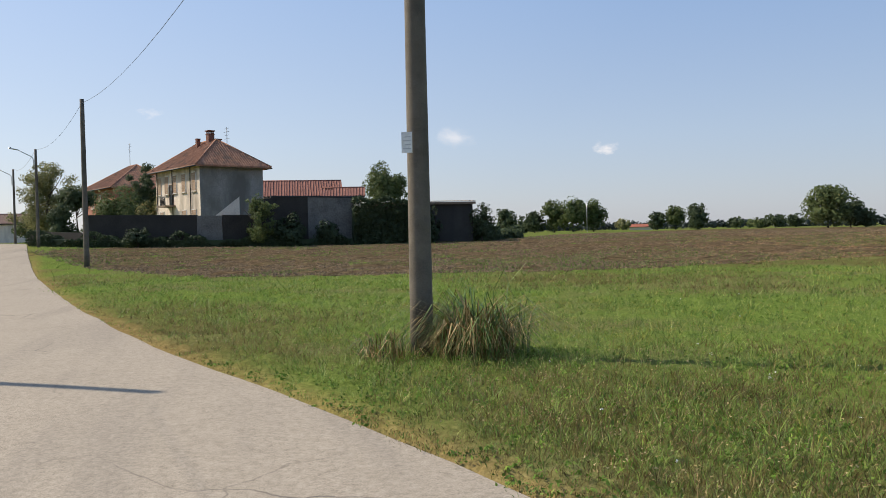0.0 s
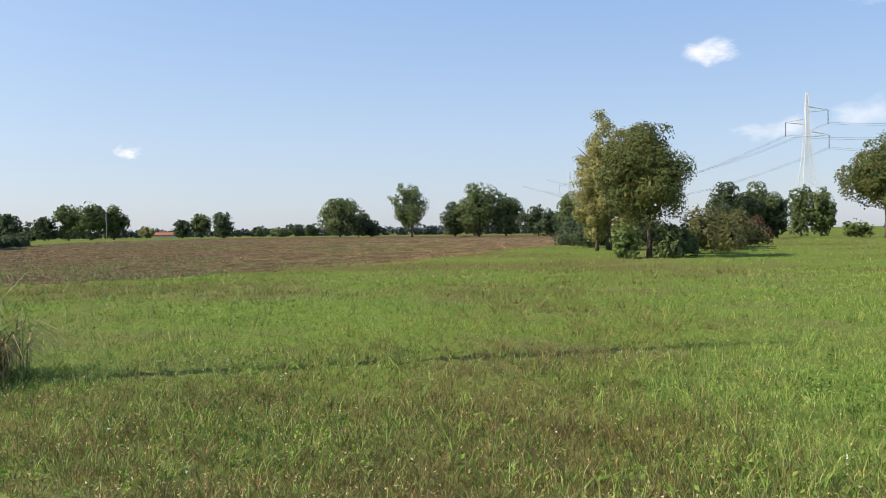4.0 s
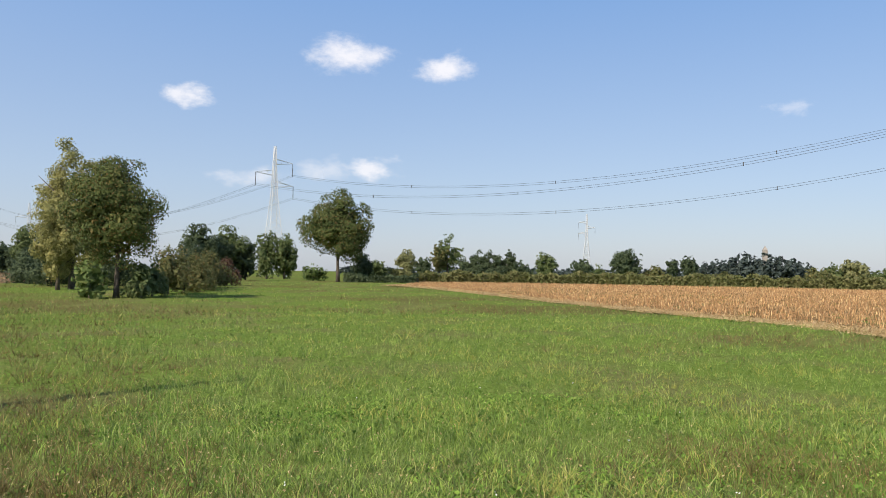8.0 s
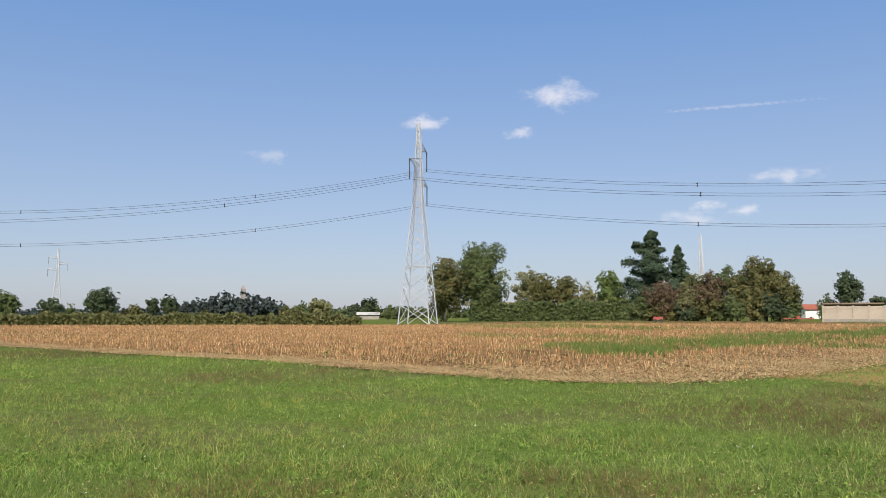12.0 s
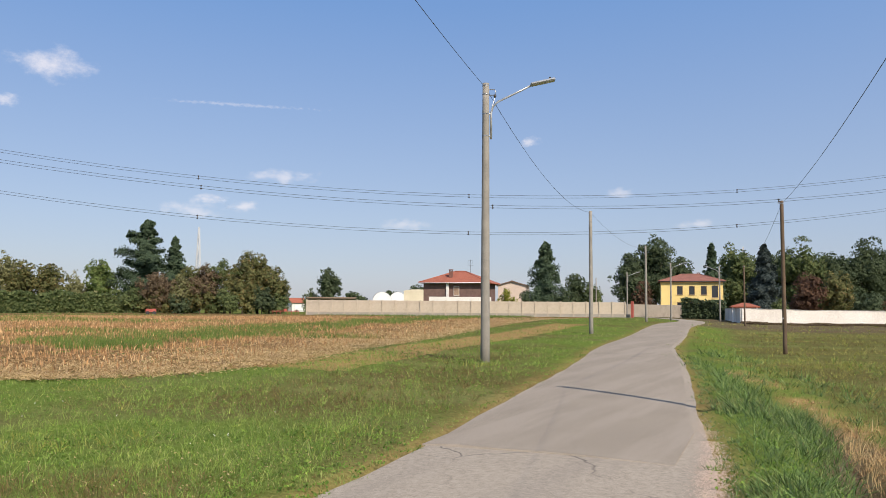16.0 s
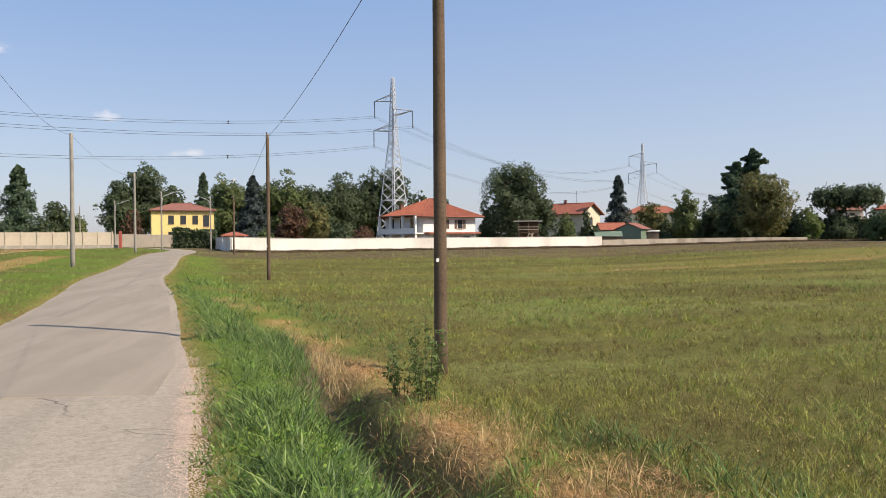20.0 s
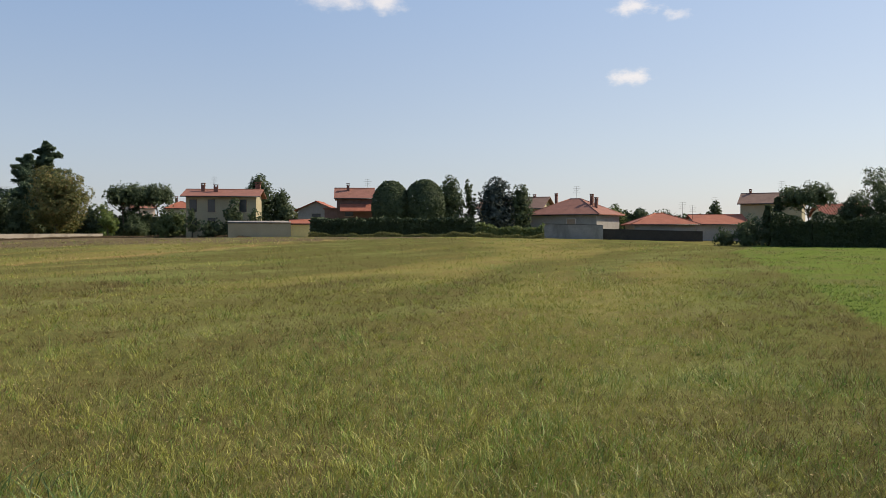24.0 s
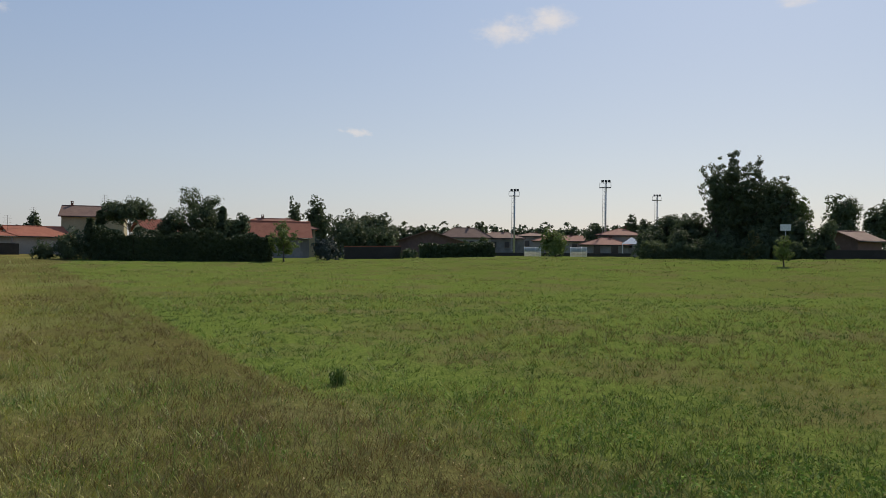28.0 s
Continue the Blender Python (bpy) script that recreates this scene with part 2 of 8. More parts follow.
surface("shutter_wood", (0.36, 0.24, 0.16), (0.48, 0.34, 0.24), 3, 0.8, 20, 0.3, 0.01)
surface("shutter_dark", (0.09, 0.055, 0.035), (0.15, 0.095, 0.065), 3, 0.7, 20, 0.2, 0.01)
surface("timber_shed", (0.16, 0.115, 0.08), (0.28, 0.21, 0.15), 2, 0.85, 16, 0.4, 0.01)
surface("timber_light", (0.36, 0.29, 0.21), (0.5, 0.42, 0.31), 2, 0.85, 16, 0.3, 0.01)
surface("metal_green", (0.12, 0.17, 0.12), (0.18, 0.24, 0.17), 1, 0.6, 12, 0.1, 0.005)
surface("metal_red", (0.32, 0.07, 0.05), (0.42, 0.11, 0.08), 1, 0.6, 12, 0.1, 0.005)
surface("white_paint", (0.7, 0.7, 0.68), (0.82, 0.82, 0.8), 0.6, 0.6, 12, 0.05, 0.002)
surface("paper", (0.74, 0.74, 0.72), (0.84, 0.84, 0.82), 3, 0.7, 30, 0.05, 0.002)
surface("dark_metal", (0.03, 0.03, 0.032), (0.06, 0.06, 0.06), 2, 0.5, 20, 0.05, 0.002, metal=0.4)
surface("brick_chimney", (0.14, 0.065, 0.05), (0.24, 0.115, 0.085), 3, 0.9, 20, 0.4, 0.01)
surface("stone_far", (0.26, 0.23, 0.2), (0.36, 0.32, 0.28), 0.2, 0.9, 2, 0.2, 0.02)
surface("clod", (0.072, 0.05, 0.029), (0.19, 0.134, 0.08), 0.25, 0.95, 9, 0.5, 0.02, island=0.65)
surface("bar_grey", (0.48, 0.48, 0.49), (0.58, 0.58, 0.59), 4, 0.7, 20, 0.0)

m, nt, b = node_mat("window_glass")
b.inputs["Base Color"].default_value = (0.03, 0.035, 0.04, 1)
b.inputs["Roughness"].default_value = 0.08
MATS["window_glass"] = m

# asphalt: pale worn tarmac with stone chips, cracks and darker patches
m, nt, b = node_mat("asphalt")
col = ramp(nt, noise_tex(nt, 0.45, 5), [(0.3, (0.275, 0.234, 0.175)), (0.7, (0.375, 0.32, 0.24))])
chips = noise_tex(nt, 95, 3, rough=0.7)
col = mix(nt, 0.55, col, ramp(nt, chips, [(0.36, (0.10, 0.088, 0.074)), (0.5, (0.31, 0.265, 0.205)), (0.66, (0.58, 0.5, 0.4))]))
col = mix(nt, 0.25, col, ramp(nt, noise_tex(nt, 16, 4), [(0.35, (0.17, 0.145, 0.115)), (0.65, (0.5, 0.42, 0.34))]))
track = noise_tex(nt, 0.5, 5, stretch=(2.2, 0.22, 1))
col = mix(nt, ramp(nt, track, [(0.5, (0, 0, 0)), (0.62, (0.4, 0.4, 0.4))]), col, (0.21, 0.183, 0.152))
vor = nt.nodes.new("ShaderNodeTexVoronoi")
vor.feature, vor.inputs["Scale"].default_value = "DISTANCE_TO_EDGE", 0.55
tc = nt.nodes.new("ShaderNodeTexCoord")
warp = nt.nodes.new("ShaderNodeTexNoise")
warp.inputs["Scale"].default_value, warp.inputs["Detail"].default_value = 1.6, 5
nt.links.new(tc.outputs["Object"], warp.inputs["Vector"])
nt.links.new(mix(nt, 0.35, tc.outputs["Object"], warp.outputs["Color"], "ADD"), vor.inputs["Vector"])
crack = ramp(nt, vor.outputs["Distance"], [(0.0, (1, 1, 1)), (0.008, (0, 0, 0))])
cm = mix(nt, 1.0, crack, ramp(nt, noise_tex(nt, 0.3, 2), [(0.5, (0, 0, 0)), (0.62, (1, 1, 1))]), "MULTIPLY")
grit = ramp(nt, noise_tex(nt, 26, 6, rough=0.8), [(0.46, (0, 0, 0)), (0.6, (0.45, 0.45, 0.45))])
col = mix(nt, grit, col, (0.45, 0.385, 0.31))
col = mix(nt, cm, col, (0.12, 0.105, 0.09))
nt.links.new(col, b.inputs["Base Color"])
b.inputs["Roughness"].default_value = 0.95
b.inputs["Specular IOR Level"].default_value = 0.08
bump(nt, b, chips, 0.4, 0.004)
MATS["asphalt"] = m
surface("gravel", (0.42, 0.31, 0.24), (0.58, 0.45, 0.36), 1.2, 0.95, 70, 0.9, 0.012, island=0.4)
m, nt, b = node_mat("asphalt_new")
col = ramp(nt, noise_tex(nt, 0.6, 5), [(0.3, (0.255, 0.212, 0.155)), (0.7, (0.325, 0.272, 0.202))])
chips = noise_tex(nt, 110, 3, rough=0.75)
col = mix(nt, 0.5, col, ramp(nt, chips, [(0.38, (0.11, 0.096, 0.08)), (0.62, (0.46, 0.395, 0.325))]))
wear = noise_tex(nt, 0.7, 5, stretch=(1.8, 0.16, 1))
col = mix(nt, ramp(nt, wear, [(0.46, (0, 0, 0)), (0.6, (0.5, 0.5, 0.5))]), col, (0.36, 0.305, 0.245))
nt.links.new(col, b.inputs["Base Color"])
b.inputs["Roughness"].default_value = 0.95
b.inputs["Specular IOR Level"].default_value = 0.08
bump(nt, b, chips, 0.5, 0.005)
MATS["asphalt_new"] = m

# ground: cover.r brown meadow, cover.g dry mown straw, cover.b bare soil
m, nt, b = node_mat("turf")
at = nt.nodes.new("ShaderNodeAttribute")
at.attribute_name = "cover"
sep = nt.nodes.new("ShaderNodeSeparateColor")
nt.links.new(at.outputs["Color"], sep.inputs[0])
broad, fine = noise_tex(nt, 0.25, 6), noise_tex(nt, 11, 6, rough=0.75)
green = ramp(nt, fine, [(0.3, (0.055, 0.085, 0.016)), (0.5, (0.115, 0.165, 0.034)), (0.7, (0.19, 0.24, 0.06))])
green = mix(nt, ramp(nt, broad, [(0.48, (0, 0, 0)), (0.62, (0.75, 0.75, 0.75))]), green, ramp(nt, fine, [(0.3, (0.085, 0.082, 0.032)), (0.7, (0.19, 0.17, 0.075))]))
brown = ramp(nt, fine, [(0.3, (0.07, 0.062, 0.022)), (0.5, (0.112, 0.1, 0.037)), (0.7, (0.165, 0.144, 0.057))])
brown = mix(nt, ramp(nt, noise_tex(nt, 0.2, 5, stretch=(0.3, 1.4, 1)), [(0.5, (0, 0, 0)), (0.62, (0.75, 0.75, 0.75))]), brown, ramp(nt, fine, [(0.3, (0.09, 0.10, 0.03)), (0.7, (0.25, 0.25, 0.10))]))
straw = ramp(nt, noise_tex(nt, 16, 6, rough=0.75), [(0.3, (0.12, 0.066, 0.028)), (0.5, (0.35, 0.212, 0.092)), (0.7, (0.6, 0.4, 0.185))])
soil = ramp(nt, fine, [(0.3, (0.06, 0.043, 0.028)), (0.7, (0.2, 0.148, 0.1))])
col = mix(nt, sep.outputs[0], green, brown)
col = mix(nt, sep.outputs[1], col, straw)
col = mix(nt, sep.outputs[2], col, soil)
nt.links.new(col, b.inputs["Base Color"])
b.inputs["Roughness"].default_value = 1.0
b.inputs["Specular IOR Level"].default_value = 0.0
bump(nt, b, noise_tex(nt, 14, 5), 0.6, 0.05)
MATS["turf"] = m

for name, stops, sc in (("plough_soil", [(0.3, (0.045, 0.031, 0.018)), (0.5, (0.105, 0.073, 0.042)), (0.7, (0.23, 0.163, 0.095))], 2.6),
                        ("stubble_soil", [(0.3, (0.06, 0.037, 0.018)), (0.5, (0.17, 0.108, 0.05)), (0.7, (0.4, 0.275, 0.135))], 3.0)):
    m, nt, b = node_mat(name)
    col = ramp(nt, noise_tex(nt, sc, 6), stops)
    weeds = mix(nt, 1.0, ramp(nt, noise_tex(nt, 0.06, 4, stretch=(0.35, 1.6, 1) if name == "stubble_soil" else (0.5, 1.2, 1)), [(0.5, (0, 0, 0)), (0.62, (1, 1, 1))]),
                ramp(nt, noise_tex(nt, 1.8, 4), [(0.42, (0, 0, 0)), (0.58, (0.85, 0.85, 0.85))]), "MULTIPLY")
    col = mix(nt, weeds, col, (0.085, 0.11, 0.03))
    nt.links.new(col, b.inputs["Base Color"])
    b.inputs["Roughness"].default_value = 1.0
    b.inputs["Specular IOR Level"].default_value = 0.0
    bump(nt, b, noise_tex(nt, 5, 5), 0.9, 0.12)
    MATS[name] = m

# ---------------------------------------------------------------- helpers for meshes
RNG = np.random.default_rng(7)


def part(name, bm, material, parent=None, label=""):
    """One mesh object from a bmesh or a (verts, faces) pair, under a thing or a part."""
    me = bpy.data.meshes.new(name)
    if isinstance(bm, tuple):
        me.from_pydata(bm[0], [], bm[1])
    else:
        bm.to_mesh(me)
        bm.free()
    me.materials.append(MATS[material] if isinstance(material, str) else material)
    ob = new(name, me)
    ob.parent = parent
    if label:
        ob["label"] = label
    return ob


def thing(name, m, label, category, group="", kind=""):
    e = new(name)
    e.empty_display_size = 0.2
    e.matrix_world = m
    return tagged(e, label, category, group, kind)


def soup(name, verts, k, material, parent=None, smooth=False):
    """A mesh of separate k-sided faces from an array of shape (n*k, 3)."""
    me = bpy.data.meshes.new(name)
    n = len(verts) // k
    me.vertices.add(n * k)
    me.vertices.foreach_set("co", np.ascontiguousarray(verts, np.float32).ravel())
    me.loops.add(n * k)
    me.loops.foreach_set("vertex_index", np.arange(n * k, dtype=np.int32))
    me.polygons.add(n)
    me.polygons.foreach_set("loop_start", np.arange(0, n * k, k, dtype=np.int32))
    me.update(calc_edges=True)
    me.materials.append(MATS[material])
    ob = new(name, me)
    ob.parent = parent
    return ob


def box(bm, x0, x1, y0, y1, z0, z1, bevel=0.0):
    vs = [bm.verts.new((x, y, z)) for x in (x0, x1) for y in (y0, y1) for z in (z0, z1)]
    fs = [bm.faces.new([vs[i] for i in q]) for q in ((0, 1, 3, 2), (4, 6, 7, 5), (0, 4, 5, 1), (2, 3, 7, 6), (0, 2, 6, 4), (1, 5, 7, 3))]
    if bevel:
        bmesh.ops.bevel(bm, geom=list({e for f in fs for e in f.edges}), offset=bevel, segments=1, affect="EDGES")
    return vs


def boxed(*a, bevel=0.0):
    bm = bmesh.new()
    box(bm, *a, bevel=bevel)
    return bm


def strut(bm, a, b, w):
    """A square bar from a to b."""
    a, b = Vector(a), Vector(b)
    d = (b - a).normalized()
    u = d.orthogonal().normalized() * w / 2
    v = d.cross(u)
    q = [[bm.verts.new(p + s * u + t * v) for s, t in ((1, 1), (-1, 1), (-1, -1), (1, -1))] for p in (a, b)]
    for i in range(4):
        bm.faces.new((q[0][i], q[0][(i + 1) % 4], q[1][(i + 1) % 4], q[1][i]))
    bm.faces.new(q[0][::-1])
    bm.faces.new(q[1])


def tube(bm, pts, radii, sides=10):
    """A tapered tube along points, closed at both ends."""
    rings = []
    for i, p in enumerate(pts):
        d = (Vector(pts[min(i + 1, len(pts) - 1)]) - Vector(pts[max(i - 1, 0)])).normalized()
        ref = Vector((1, 0, 0)) if abs(d.x) < 0.8 else Vector((0, 1, 0))
        u = d.cross(ref).normalized()
        v = d.cross(u)
        rings.append([bm.verts.new(Vector(p) + radii[i] * (math.cos(a) * u + math.sin(a) * v)) for a in (2 * math.pi * k / sides for k in range(sides))])
    for a, b in zip(rings, rings[1:]):
        for k in range(sides):
            f = bm.faces.new((a[k], a[(k + 1) % sides], b[(k + 1) % sides], b[k]))
            f.smooth = True
    bm.faces.new(rings[0][::-1])
    bm.faces.new(rings[-1])


def polar(az, d):
    return d * math.sin(radians(az)), d * math.cos(radians(az))


def smooth01(x):
    x = np.clip(x, 0, 1)
    return x * x * (3 - 2 * x)


# ---------------------------------------------------------------- lie of the land
EAST_EDGE = [(-46, 165), (-30, 118), (-21, 91), (-13.5, 60), (-8.7, 40), (-4.5, 24), (-2.5, 17), (-0.9, 12), (0.4, 8.6), (1.7, 4.7), (2.95, 0), (4.0, -5), (4.7, -9.6),
             (5.5, -13.5), (6.5, -19), (7.7, -25), (10, -36), (12, -50), (15.6, -74), (19, -104), (22.5, -120), (30, -137), (44, -156), (70, -180)]
DITCH = [(-13.4, 30), (-8.2, 18), (-5.4, 10), (-3.6, 5), (-2.2, 0), (-1.3, -3), (-0.95, -5.5), (-0.6, -7.4), (-0.3, -8.8), (0.25, -12), (1.0, -16.2), (3.4, -25), (6, -35), (9, -50)]
LIE = [(-20, 1.4), (-13, 1.3), (-9, 1.1), (7, 0.8), (20, 0.7), (30, 0.7), (45, 0.4), (60, 0.1), (75, 0), (90, 0.1), (115, 0), (128, 0.5), (145, 0.6), (167, 0.5), (172, 0.1),
       (177, -0.2), (199, -0.2), (212, 0.6), (226, 0.9), (237, 0.9), (246, 0.4), (254, -0.1), (269, -0.1), (278, 0.3), (284, 0.7), (293, 0.9), (309, 1.4), (340, 1.4)]


def catmull(pts, step):
    p = np.array([2 * np.array(pts[0]) - pts[1], *pts, 2 * np.array(pts[-1]) - pts[-2]], float)
    out = []
    for i in range(1, len(p) - 2):
        n = max(2, int(np.hypot(*(p[i + 1] - p[i])) / step))
        for s in np.arange(n) / n:
            out.append(0.5 * (2 * p[i] + (p[i + 1] - p[i - 1]) * s + (2 * p[i - 1] - 5 * p[i] + 4 * p[i + 1] - p[i + 2]) * s**2 + (3 * p[i] - p[i - 1] - 3 * p[i + 1] + p[i + 2]) * s**3))
    return np.array([*out, p[-2]])


EDGE = catmull(EAST_EDGE, 0.8)
_t = np.gradient(EDGE, axis=0)
_t /= np.linalg.norm(_t, axis=1)[:, None]
ROAD_N = np.stack([_t[:, 1], -_t[:, 0]], 1)      # towards the lane's other side
ROAD_W = 3.2
DITCH_LINE = catmull(DITCH, 0.5)


def near(x, y, line):
    """Distance to a polyline, and the index of its nearest corner."""
    best, arg = np.full(x.shape, 1e9), np.zeros(x.shape, int)
    for i, (a, b) in enumerate(line):
        d = (x - a) ** 2 + (y - b) ** 2
        k = d < best
        best[k], arg[k] = d[k], i
    for o in (arg - 1, arg):
        o = np.clip(o, 0, len(line) - 2)
        p, u = line[o], line[o + 1] - line[o]
        f = np.clip(((x - p[..., 0]) * u[..., 0] + (y - p[..., 1]) * u[..., 1]) / (u**2).sum(-1), 0, 1)
        best = np.minimum(best, (x - p[..., 0] - f * u[..., 0]) ** 2 + (y - p[..., 1] - f * u[..., 1]) ** 2)
    return np.sqrt(best), arg


def side(x, y):
    """Signed distance beyond the lane's east edge: negative on the meadow side, 0 to ROAD_W on the lane."""
    _, i = near(x, y, EDGE)
    return (x - EDGE[i, 0]) * ROAD_N[i, 0] + (y - EDGE[i, 1]) * ROAD_N[i, 1]


def lie(x, y, s=None):
    """Height of the land."""
    x, y = np.asarray(x, float), np.asarray(y, float)
    d = np.hypot(x, y)
    az = np.degrees(np.arctan2(x, y))
    az = np.where(az < -20, az + 360, az)
    far = np.interp(az, [a for a, _ in LIE], [h for _, h in LIE])
    z = far * smooth01((d - 38) / 50)
    if s is None:
        s = side(x, y)
    fade = 1 - smooth01((d - 60) / 60)
    z = z - 0.3 * smooth01((s - ROAD_W - 0.4) / 2.4) * fade
    dd, _ = near(x, y, DITCH_LINE)
    z = z - 1.05 * np.exp(-((dd / 0.4) ** 2)) * (s > ROAD_W) * fade * (0.1 + 0.9 * smooth01((y + 12.5) / 3.5)) * (0.8 + 0.2 * np.sin(y * 1.7 + 0.6) * np.sin(y * 0.63))
    return z


def gz(x, y):
    return float(lie(np.array([x]), np.array([y]))[0])


def spot(az, d, turn=0.0, dz=0.0):
    """A pose on the ground at a bearing and distance."""
    x, y = polar(az, d)
    return pose(x, y, gz(x, y) + dz, 0, 0, turn)


def inside(x, y, poly):
    r = np.zeros(x.shape, bool)
    for (x0, y0), (x1, y1) in zip(poly, poly[1:] + poly[:1]):
        if y0 != y1:
            k = (y0 > y) != (y1 > y)
            r ^= k & (x < (x1 - x0) * (y - y0) / (y1 - y0) + x0)
    return r


PLOUGH = [(-7.4, 45), (-1.5, 33.5), (0.3, 32), (5.6, 30), (11.4, 28.6), (16.2, 28.4), (24, 30.5), (32, 31.7), (39, 34.1), (52, 40), (80, 50.5), (88, 57.8), (152, 95), (240, 140),
          (170, 182), (128, 200), (80, 150), (48, 118), (31, 86), (10, 72), (-13, 71), (-15, 66)]
STUBBLE = [(125, 19), (88.2, 16.3), (78.6, 11.5), (44, -1.4), (33.2, -5.5), (27.9, -8.2), (23.8, -9.2), (19.1, -10.5), (16, -11.8), (14.2, -13.7), (14.3, -18.2), (18, -31), (25, -60.6),
           (31, -95), (33, -122), (80, -104), (118, -118), (130, -90), (118, -50), (118, -27), (124, 4)]
LUSH = [(-78, -20.4), (-36, -7.2), (-19.6, -2.4), (-14.7, -1.0), (-9.9, 0.7), (-6.4, 1.8), (-4, 3), (-60, 140), (-260, 120), (-180, -20), (-110, -26)]

PASTURE_EDGE = catmull([(-100, -26.5), (-78, -20.4), (-36, -7.2), (-19.6, -2.4), (-14.7, -1.0), (-9.9, 0.7), (-6.4, 1.8), (-4, 3)], 1.0)


def patch_noise(x, y, s, seed=0.0):
    v = np.zeros(x.shape)
    for k, (fx, fy, ph) in enumerate(((1.0, 0.35, 0.3), (-0.5, 0.9, 1.7), (0.75, 0.8, 4.1), (1.7, -1.2, 2.2), (-2.3, 1.9, 5.0), (3.9, 2.7, 0.9))):
        v += np.sin((x * fx + y * fy) / s + ph + seed * (k + 1)) / (1 + 0.45 * k)
    return v / 2.6


def streak(x, y, seed):
    """Bands that run the way the meadow was last mown."""
    a = radians(257)
    along, across = x * math.sin(a) + y * math.cos(a), x * math.cos(a) - y * math.sin(a)
    return (0.5 * np.tanh(2.6 * patch_noise(along * 0.1, across, 1.9, seed)) + 0.3 * patch_noise(along * 0.2, across, 0.7, seed + 3)) * (0.22 + 0.78 * smooth01((-x - 8) / 22))


def past_ridge(x, y):
    """Distance beyond the tan ridge that runs the same way across the dry meadow."""
    a = radians(253)
    return -((x + 14) * math.cos(a) - (y + 44) * math.sin(a)) + 0.6 * patch_noise(x, y, 1.6, 2)


# ground sheet: rings about the viewer, finer near by
radii = np.concatenate([[0.0], np.geomspace(0.6, 70, 230), np.geomspace(74, 4200, 48)])
SECT = 640
ang = np.arange(SECT) * 2 * np.pi / SECT
gx = (radii[1:, None] * np.sin(ang)).ravel()
gy = (radii[1:, None] * np.cos(ang)).ravel()
gs = side(gx, gy)
gh = lie(gx, gy, gs)
gd = np.hypot(gx, gy)
brim = 0.1 + 0.007 * gd
on_road = (gs > -brim) & (gs < ROAD_W + brim) & (gd < 180)
jit = RNG.normal(0, 0.012, gx.shape) * np.clip(gd / 8, 0.4, 2) * (gd < 200)
gh = np.where(on_road, gh - 0.05, gh + jit)
verts = np.concatenate([[[0, 0, -0.06]], np.stack([gx, gy, gh], 1)])
faces = [(0, 1 + k, 1 + (k + 1) % SECT) for k in range(SECT)]
nr = len(radii) - 1
for i in range(nr - 1):
    a, b = 1 + i * SECT, 1 + (i + 1) * SECT
    faces += [(a + k, b + k, b + (k + 1) % SECT, a + (k + 1) % SECT) for k in range(SECT)]
me = bpy.data.meshes.new("ground")
me.from_pydata(verts.tolist(), [], faces)
me.polygons.foreach_set("use_smooth", np.ones(len(me.polygons), bool))
ddist, _ = near(gx, gy, DITCH_LINE)
south = gs > ROAD_W
lush = inside(gx, gy, LUSH)
r_ = np.where(south & ~lush, smooth01((gs - ROAD_W - 2.2) / 1.5), 0)
r_ = r_ * np.clip(1 - 0.9 * np.clip(streak(gx, gy, 1), 0, 1) - 0.3 * np.clip(patch_noise(gx, gy, 2.6), 0, 1), 0.3, 0.85)
north_brown = np.clip(0.1 + 0.9 * patch_noise(gx, gy, 2.6) + 0.6 * patch_noise(gx, gy, 7.0, 8) + 0.5 * np.exp(-(((np.degrees(np.arctan2(gx, gy)) - 50) / 9) ** 2)), 0, 0.85)
r_ = np.where(south, r_, north_brown)
r_ = np.where(south & lush, 0.1 + 0.3 * np.clip(patch_noise(gx, gy, 5.0, 8), 0, 1), r_)
_, di = near(gx, gy, DITCH_LINE)
past = gs - side(DITCH_LINE[di, 0], DITCH_LINE[di, 1])
g_ = np.where(south, np.exp(-(((past - 0.72) / 0.5) ** 2)) * (gy > -26) * np.clip(0.6 + 0.8 * patch_noise(gx, gy, 0.55, 3), 0, 1), 0)
g_ = np.maximum(g_, np.where(~south & (gs < -5.5) & (gs > -8.2) & (gy < -18) & (gy > -70), 0.75, 0))
g_ = np.maximum(g_, 0.5 * np.exp(-((gs / 0.35) ** 2)) + 0.5 * np.exp(-(((gs - ROAD_W) / 0.3) ** 2)))
b_ = np.where(south, np.exp(-((ddist / 0.5) ** 2)) * (gy > -15), 0)
b_ = np.where(south & (gd > 78) & (gd < 170) & (gy < -60) & (gx > -92), smooth01((gd - 80) / 6) * 0.8, b_)
# a dry tan ridge across the meadow
g_ = np.maximum(g_, np.where(south & ~lush & (gx < -4) & (gx > -75), 0.6 * smooth01((-gx - 8) / 14) * np.exp(-((past_ridge(gx, gy) / 0.9) ** 2)), 0))
g_ = np.maximum(g_, np.where(south & ~lush & (gs > ROAD_W + 3), 0.3 * np.clip(2 * streak(gx, gy, 1), 0, 1) * smooth01((near(gx, gy, PASTURE_EDGE)[0] - 2) / 4), 0))
cov = np.zeros((len(verts), 4), np.float32)
cov[1:, 0], cov[1:, 1], cov[1:, 2], cov[:, 3] = r_, np.clip(g_, 0, 1), np.clip(b_, 0, 1), 1
ca = me.color_attributes.new("cover", "FLOAT_COLOR", "POINT")
ca.data.foreach_set("color", cov.ravel())
me.materials.append(MATS["turf"])
tagged(new("ground", me), "flat grassy farmland, green and dry brown", "ground", kind="structure")

